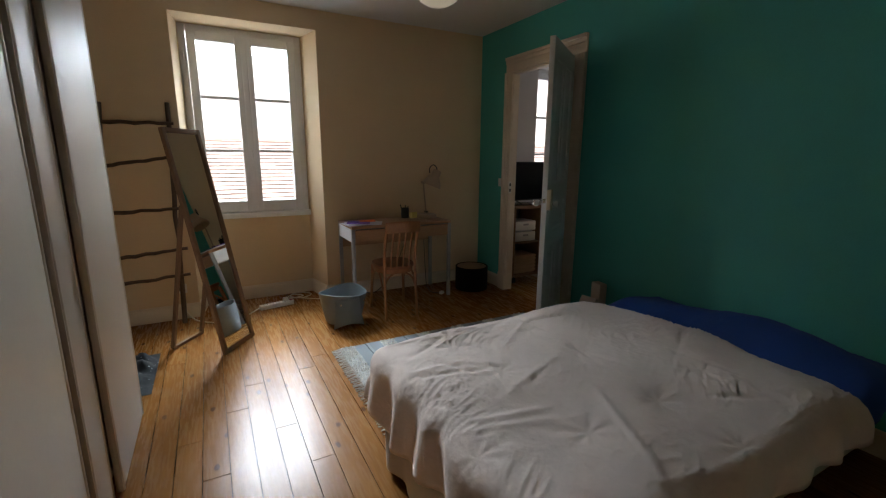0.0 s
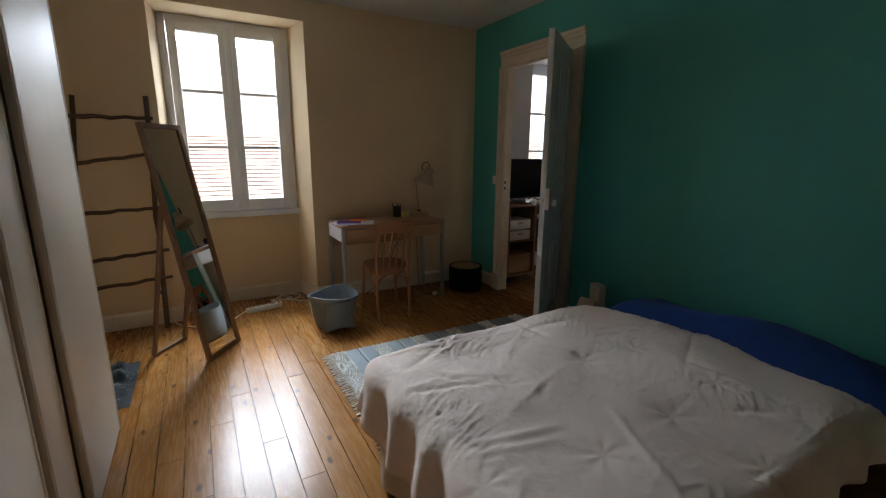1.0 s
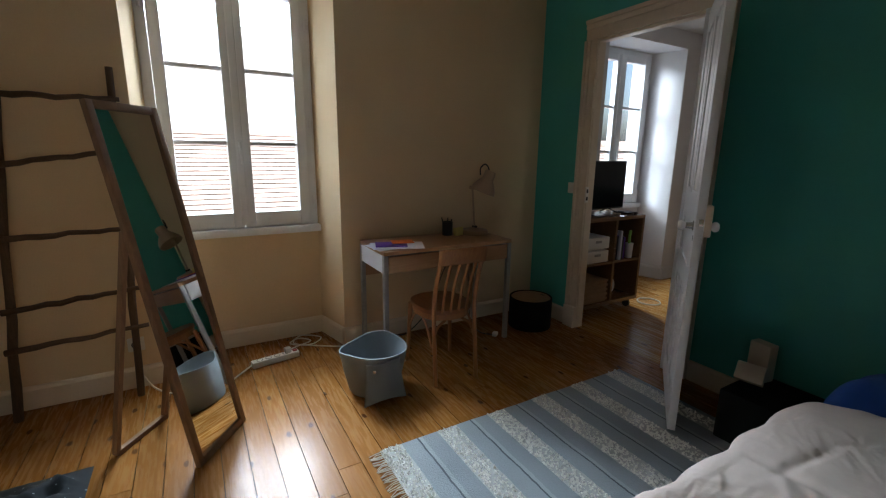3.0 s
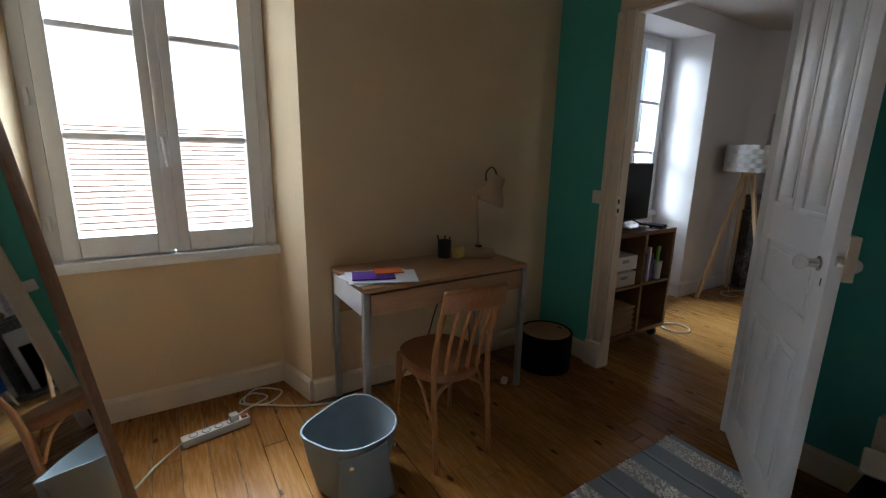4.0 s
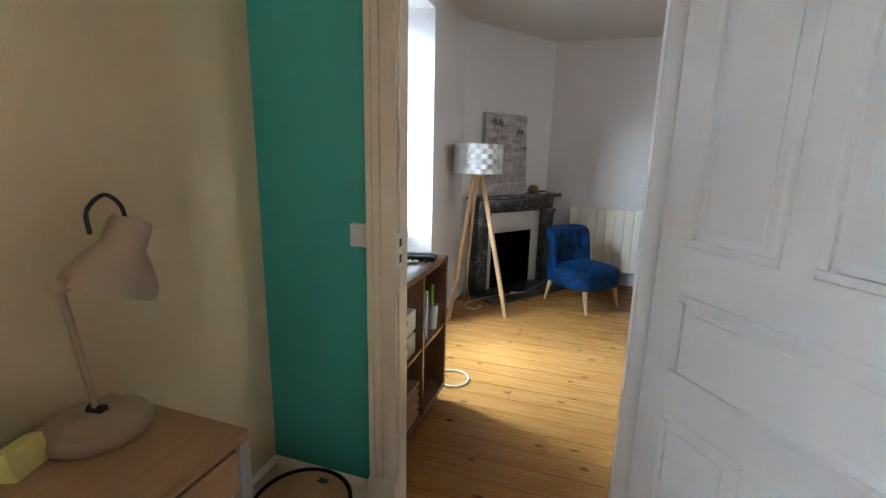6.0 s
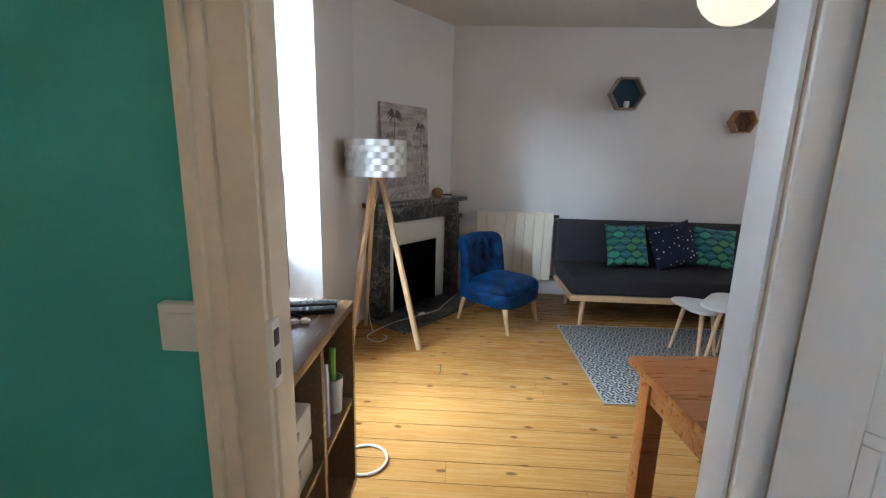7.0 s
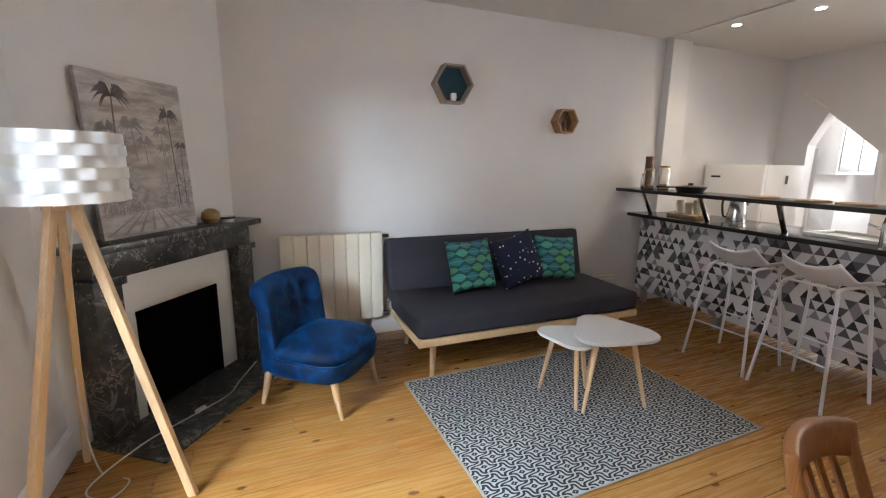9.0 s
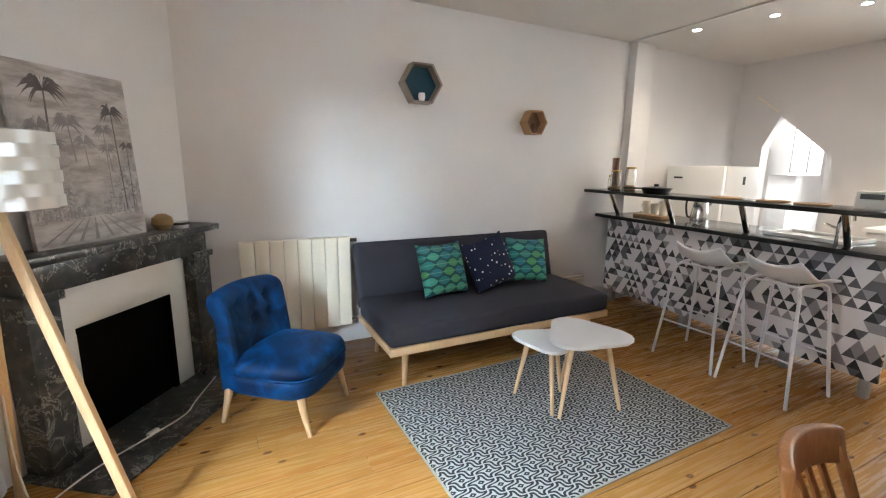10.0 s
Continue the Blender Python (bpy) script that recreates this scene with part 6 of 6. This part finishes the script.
for bay, zb in ((0.37, 0.468),):
    x = bay
    while x < bay + (0.17 if zb > 0.3 else 0.1):
        w, h, d = rr.uniform(0.014, 0.034), rr.uniform(0.17, 0.26), rr.uniform(0.14, 0.2)
        bo = thing("book", "upright book in the television unit", "book", 3.18 + x, 4.085 + rr.uniform(0.01, 0.05), zb, 0, "books in the unit")
        mtl = rr.choice((RED_BOOK, CREAM_BOOK, PAPER, BLACK, PURPLE, BLACK, SOFA_GREY))
        part("cover", box(B(), (0, 0, 0), (w - 0.002, d, h), 0.002), mtl, bo)
        part("pages", box(B(), (0.003, 0.004, h - 0.0025), (w - 0.005, d + 0.001, h + 0.0005)), PAPER, bo)
        x += w
for i in range(2):
    bx = thing("storage_tray", "pale plastic drawer box in the unit", "box", 3.22, 4.1, 0.468 + i * 0.115)
    part("tray", box(B(), (0, 0, 0), (0.27, 0.24, 0.1), 0.008), WHITE_PLASTIC, bx)
    part("grip", box(B(), (0.1, -0.004, 0.055), (0.17, 0.0, 0.075), 0.001), GREY_METAL, bx)
single("white_bowl", lathe(B(), [(0, 0), (0.03, 0.0), (0.07, 0.02), (0.095, 0.055), (0.09, 0.056), (0.066, 0.026), (0, 0.008)], 28), PORCELAIN, "white bowl standing on edge in the unit", "bowl", pose(3.62, 4.25, 0.116 + 0.095, 78, 0, -20))
wk = thing("wicker_basket", "brown wicker basket in the television unit", "basket", 3.21, 4.09, 0.116)
part("weave", box(B(), (0, 0, 0), (0.29, 0.26, 0.2), 0.015), RATTAN, wk)
for i in range(5):
    part("rib", box(B(), (-0.004, -0.005, 0.02 + i * 0.04), (0.294, 0.0, 0.04 + i * 0.04), 0.004), RATTAN, wk)
br = thing("dish_brush", "lime green and white cleaning brush in the unit", "brush", 3.79, 4.13, 0.468)
part("cup", lathe(B(), [(0, 0), (0.028, 0), (0.034, 0.13), (0.03, 0.13), (0.024, 0.006), (0, 0.006)], 18), WHITE_PLASTIC, br)
part("handle", tube(B(), curve_pts([(0, 0, 0.1), (-0.008, 0, 0.17), (0.0, 0, 0.24)], 5), 0.012, 8), GREEN_PLASTIC, br, "lime green handle")
single("carafe", lathe(B(), [(0, 0), (0.04, 0), (0.042, 0.02), (0.03, 0.14), (0.02, 0.22), (0.024, 0.25)], 18), SOFA_GREY, "dark tall carafe in the unit", "carafe", pose(3.69, 4.2, 0.468))
single("cable_coil", tube(B(), [(0.1 * math.cos(2 * math.pi * i / 40), 0.1 * math.sin(2 * math.pi * i / 40), 0.009 + 0.001 * (i % 2)) for i in range(41)], 0.006, 7), CABLE, "white coiled cable lying on the boards", "cable", pose(4.12, 4.1, 0))

tv = thing("television", "flat black television on a low stand", "television", 3.525, 4.29, 0.85, 3)
part("housing", box(B(), (-0.36, 0, 0.035), (0.36, 0.05, 0.455), 0.008), BLACK, tv)
part("screen", box(B(), (-0.35, -0.0015, 0.05), (0.35, 0.002, 0.445)), SCREEN, tv, "glossy dark screen")
for x in (-0.17, 0.17):
    part("foot", tube(B(), [(x, -0.1, 0.006), (x, 0.02, 0.04), (x, 0.1, 0.006)], 0.006, 6), BLACK, tv)
for i, (x, y, a) in enumerate(((3.812, 4.2, 104), (3.75, 4.19, 106))):
    rc = thing("remote_control", "black remote control with small grey buttons", "remote control", x, y, 0.85, a, "remote controls")
    part("case", box(B(), (-0.083, -0.021, 0), (0.083, 0.021, 0.018), 0.005), BLACK, rc)
    for k in range(18):
        part("button", box(B(), (-0.075 + (k // 3) * 0.022, -0.014 + (k % 3) * 0.011, 0.018), (-0.063 + (k // 3) * 0.022, -0.007 + (k % 3) * 0.011, 0.0195)), REMOTE_GREY, rc)
for x, y in ((3.665, 4.175), (3.652, 4.205)):
    single("pebble", lathe(B(), [(0, 0), (0.014, 0.002), (0.018, 0.008), (0.012, 0.014), (0, 0.015)], 14), CREAM_METAL, "small cream pebble on the unit", "pebble", pose(x, y, 0.85))

cable("cable", [(5.45, 4.28, 1.22), (5.56, 4.38, 0.8), (5.62, 4.42, 0.3), (5.6, 4.38, 0.01), (5.5, 4.25, 0.006), (5.4, 4.3, 0.006), (5.5, 4.4, 0.006), (5.75, 4.25, 0.018), (5.95, 4.05, 0.018), (6.1, 3.9, 0.018), (6.25, 3.85, 0.018), (6.45, 3.75, 0.05)], 0.004, CABLE, "white lamp cable trailing over the hearth")
single("cable_switch", box(B(), (-0.03, -0.012, 0), (0.03, 0.012, 0.02), 0.006), WHITE_PLASTIC, "white inline cable switch", "switch", pose(5.98, 4.03, 0.014, 0, 0, -40))

# ---- kitchen ----
fg = thing("refrigerator", "white refrigerator with dark recessed grip", "refrigerator", 6.14, -1.32, 0)
part("cabinet", box(B(), (0, 0, 0.02), (0.6, 0.56, 1.4), 0.012), WHITE_LAC, fg)
part("door", box(B(), (0, 0.562, 0.05), (0.6, 0.61, 1.4), 0.012), WHITE_LAC, fg)
part("grip", box(B(), (0.42, 0.608, 1.27), (0.52, 0.613, 1.29), 0.004), BLACK, fg)
part("badge", box(B(), (-0.002, 0.24, 1.22), (0.001, 0.28, 1.3)), BLACK, fg)
for x in (0.05, 0.55):
    part("foot", rod(B(), (x, 0.3, 0), (x, 0.3, 0.021), 0.02), BLACK, fg)

BARM = bar.matrix_basis


def on_bar(x, y, z):
    return BARM @ Vector((x, y, z))


pm = thing("storage_tin", "tall brown tin on the bar shelf", "tin", *on_bar(0.2, -0.1, 1.165))
part("tin", lathe(B(), [(0, 0), (0.036, 0), (0.036, 0.27), (0, 0.27)], 22), COPPER, pm)
part("lid", lathe(B(), [(0.037, 0.27), (0.037, 0.3), (0, 0.302)], 22), COPPER, pm)
for x, h, y in ((0.27, 0.17, -0.16), (0.35, 0.2, -0.06), (0.12, 0.12, -0.04)):
    j = thing("glass_jar", "glass jar with golden metal clip lid", "jar", *on_bar(x, y, 1.165), 0, "jars on the bar")
    part("jar", lathe(B(), [(0, 0), (0.045, 0), (0.05, 0.01), (0.05, h - 0.03), (0.042, h - 0.01), (0.042, h), (0.038, h), (0.038, h - 0.012), (0.046, h - 0.034), (0.046, 0.008), (0, 0.006)], 24), JAR_GLASS, j)
    part("contents", lathe(B(), [(0, 0.009), (0.043, 0.009), (0.043, h * 0.25), (0, h * 0.27)], 20), RATTAN, j, "brown dry goods")
    part("lid", lathe(B(), [(0.043, h), (0.046, h + 0.004), (0.046, h + 0.016), (0, h + 0.02)], 22), plain("golden_lid_metal", (0.5, 0.32, 0.1), 0.35, 0.7), j, "golden lid")
pn = thing("frying_pan", "black frying pan on the bar shelf", "pan", *on_bar(0.68, -0.1, 1.165), 30)
part("pan", lathe(B(), [(0, 0), (0.1, 0), (0.125, 0.04), (0.128, 0.04), (0.13, 0.043), (0.122, 0.043), (0.098, 0.008), (0, 0.008)], 32), BLACK, pn)
part("lid_knob", lathe(B(), [(0, 0.045), (0.112, 0.04), (0.112, 0.046), (0.02, 0.056), (0.02, 0.075), (0, 0.077)], 26), BLACK, pn)
part("handle", box(B(), (0.12, -0.012, 0.028), (0.27, 0.012, 0.042), 0.005), BLACK, pn)
for x in (1.3, 1.62, 1.85):
    single("coaster", lathe(B(), [(0, 0), (0.095, 0), (0.098, 0.005), (0.095, 0.01), (0, 0.01)], 30), RATTAN, "round woven place mat on the bar shelf", "place mat", Matrix.Translation(on_bar(x, -0.1, 1.165)), 40, "place mats on the bar")
ck = thing("kitchen_scale", "small grey and white appliance on the bar shelf", "appliance", *on_bar(2.12, -0.06, 1.165), 10)
part("body", box(B(), (-0.07, -0.05, 0), (0.07, 0.05, 0.1), 0.008), WHITE_PLASTIC, ck)
part("display", box(B(), (-0.05, 0.0505, 0.055), (0.05, 0.052, 0.085)), BLACK, ck)
ty = thing("wicker_tray", "wicker tray holding cups on the lower worktop", "tray", *on_bar(0.5, 0.12, 0.92), -3)
part("tray", box(B(), (-0.16, -0.1, 0), (0.16, 0.1, 0.03), 0.01), RATTAN, ty)
for x, hh in ((-0.09, 0.12), (0.0, 0.1), (0.09, 0.13)):
    cu = thing("cup", "cream ceramic cup on the wicker tray", "cup", *on_bar(0.5 + x, 0.12, 0.951), 0, "cups on the tray")
    part("bowl", lathe(B(), [(0, 0), (0.032, 0), (0.04, hh), (0.036, hh), (0.028, 0.008), (0, 0.008)], 20), CREAM_METAL, cu)
    part("handle", tube(B(), curve_pts([(0.037, 0, hh * 0.8), (0.06, 0, hh * 0.6), (0.034, 0, hh * 0.25)], 5), 0.005, 7), CREAM_METAL, cu)
kt = thing("kettle", "chromed electric kettle on the lower worktop", "kettle", *on_bar(0.82, 0.3, 0.92), 40)
part("body", lathe(B(), [(0, 0), (0.075, 0), (0.078, 0.03), (0.06, 0.18), (0.05, 0.2), (0, 0.205)], 26), CHROME, kt)
part("handle", tube(B(), curve_pts([(0.055, 0, 0.19), (0.11, 0, 0.17), (0.1, 0, 0.05), (0.075, 0, 0.03)], 6), 0.009, 8), BLACK, kt)
part("spout", rod(B(), (-0.055, 0, 0.14), (-0.09, 0, 0.18), 0.016, 0.01), CHROME, kt)
sk = thing("sink", "white inset sink with a chromed mixer tap", "sink", *on_bar(1.75, 0.22, 0.92), -3)
bm = B()
for lo, hi in (((-0.25, -0.17, 0), (0.25, -0.15, 0.025)), ((-0.25, 0.15, 0), (0.25, 0.17, 0.025)), ((-0.25, -0.15, 0), (-0.23, 0.15, 0.025)), ((0.23, -0.15, 0), (0.25, 0.15, 0.025))):
    box(bm, lo, hi, 0.006)
part("rim", bm, WHITE_LAC, sk)
part("bowl_floor", box(B(), (-0.23, -0.15, 0.001), (0.23, 0.15, 0.004)), GREY_METAL, sk)
bm = tube(B(), curve_pts([(-0.2, 0.2, 0), (-0.2, 0.2, 0.14), (-0.2, 0.15, 0.2), (-0.2, 0.06, 0.19), (-0.2, 0.03, 0.15)], 6), 0.011, 9)
part("tap", bm, CHROME, sk, "chromed swan-neck tap")
part("tap_lever", rod(B(), (-0.2, 0.2, 0.1), (-0.13, 0.22, 0.13), 0.007), CHROME, sk)
cab = thing("kitchen_cabinet", "white kitchen base cabinet under a pale worktop", "cabinet", 4.6, -1.88, 0)
part("body", box(B(), (0, 0, 0.1), (0.62, 0.58, 0.86), 0.003), WHITE_LAC, cab)
part("door", box(B(), (0.005, 0.582, 0.11), (0.615, 0.6, 0.85), 0.004), WHITE_LAC, cab)
part("handle", rod(B(), (0.5, 0.62, 0.7), (0.5, 0.62, 0.82), 0.006), CHROME, cab)
part("worktop", box(B(), (-0.01, 0, 0.862), (0.64, 0.62, 0.895), 0.004), PLASTER, cab)
part("plinth", box(B(), (0, 0.03, 0), (0.62, 0.52, 0.1)), WHITE_LAC, cab)

single("wall_rail", rod(B(), (6.56, KS + 0.035, 2.17), (6.33, KS + 0.035, 1.99), 0.01), CREAM_METAL, "short slanted cream rail above the gabled doorway", "rail")
# back room seen through the gabled doorway: door ajar, wall unit with glass
bd = tagged(new("door_2"), "white painted door ajar at the gabled doorway", "door", kind="structure")
bd.matrix_basis = pose(6.46, KS - 0.17, 0, 0, 0, 300)
part("leaf", box(B(), (0, -0.018, 0.01), (0.6, 0.018, 1.6), 0.003), WHITE_LAC, bd)
part("door_handle", rod(B(), (0.54, 0.02, 1.0), (0.54, 0.07, 1.0), 0.01), CHROME, bd)
wu = thing("wall_cabinet", "white glass-fronted cabinet in the back room", "cabinet", 6.785, -3.05, 0, 90)
part("body", box(B(), (-0.4, 0, 0.02), (0.4, 0.3, 0.9), 0.004), WHITE_LAC, wu)
part("upper_body", box(B(), (-0.4, 0, 1.3), (0.4, 0.25, 2.1), 0.004), WHITE_LAC, wu)
for k in (-0.2, 0.2):
    part("glass_door", box(B(), (k - 0.17, 0.252, 1.34), (k + 0.17, 0.262, 2.06), 0.003), GREY_METAL, wu)
part("base_foot", box(B(), (-0.38, 0.02, 0), (0.38, 0.26, 0.02)), BLACK, wu)

# recessed ceiling spots
for x, y in ((6.2, -0.16), (5.68, -0.33), (5.23, -0.62), (4.6, -0.8)):
    sp_ = thing("ceiling_spot", "small lit recessed ceiling spot", "lamp", x, y, HK, 0, "ceiling spots")
    part("ring", lathe(B(), [(0.03, -0.004), (0.043, -0.004), (0.045, -0.001), (0.03, -0.001)], 24), CHROME, sp_)
    part("lens", lathe(B(), [(0, -0.0025), (0.03, -0.0025)], 24), LIT, sp_, "glowing warm lens")
    spot_glow(x, y, HK - 0.006)

# ---- floorboards, each a piece of the floor ----
def lay(x0, x1, y0, y1, seed, mat, width):
    rr = random.Random(seed)
    lengths = {}
    x = x0
    while x < x1 - 0.02:
        w = min(width, x1 - x)
        y = y0 - rr.uniform(0, 1.2)
        while y < y1:
            L = rr.choice((1.4, 1.8, 2.2, 2.6))
            a, b = max(y, y0), min(y + L, y1)
            if b - a > 0.04:
                key = (round(w, 3), round(b - a, 2))
                if key not in lengths:
                    bm = box(B(), (-w / 2 + 0.0016, -(b - a) / 2 + 0.001, -0.012), (w / 2 - 0.0016, (b - a) / 2 - 0.001, 0.0))
                    lengths[key] = mesh_of(bm, mat)
                ob = new("floorboard", lengths[key])
                ob.matrix_basis = pose(x + w / 2, (a + b) / 2, rr.uniform(-0.0006, 0.0))
                ob.parent = floor
            y += L
        x += w


lay(-0.6, TEAL + 0.02, -0.7, 4.87, 3, PINE_AMBER_DIM, 0.108)
lay(TEAL + 0.02, EAST, -2.05, 4.87, 5, PINE, 0.136)
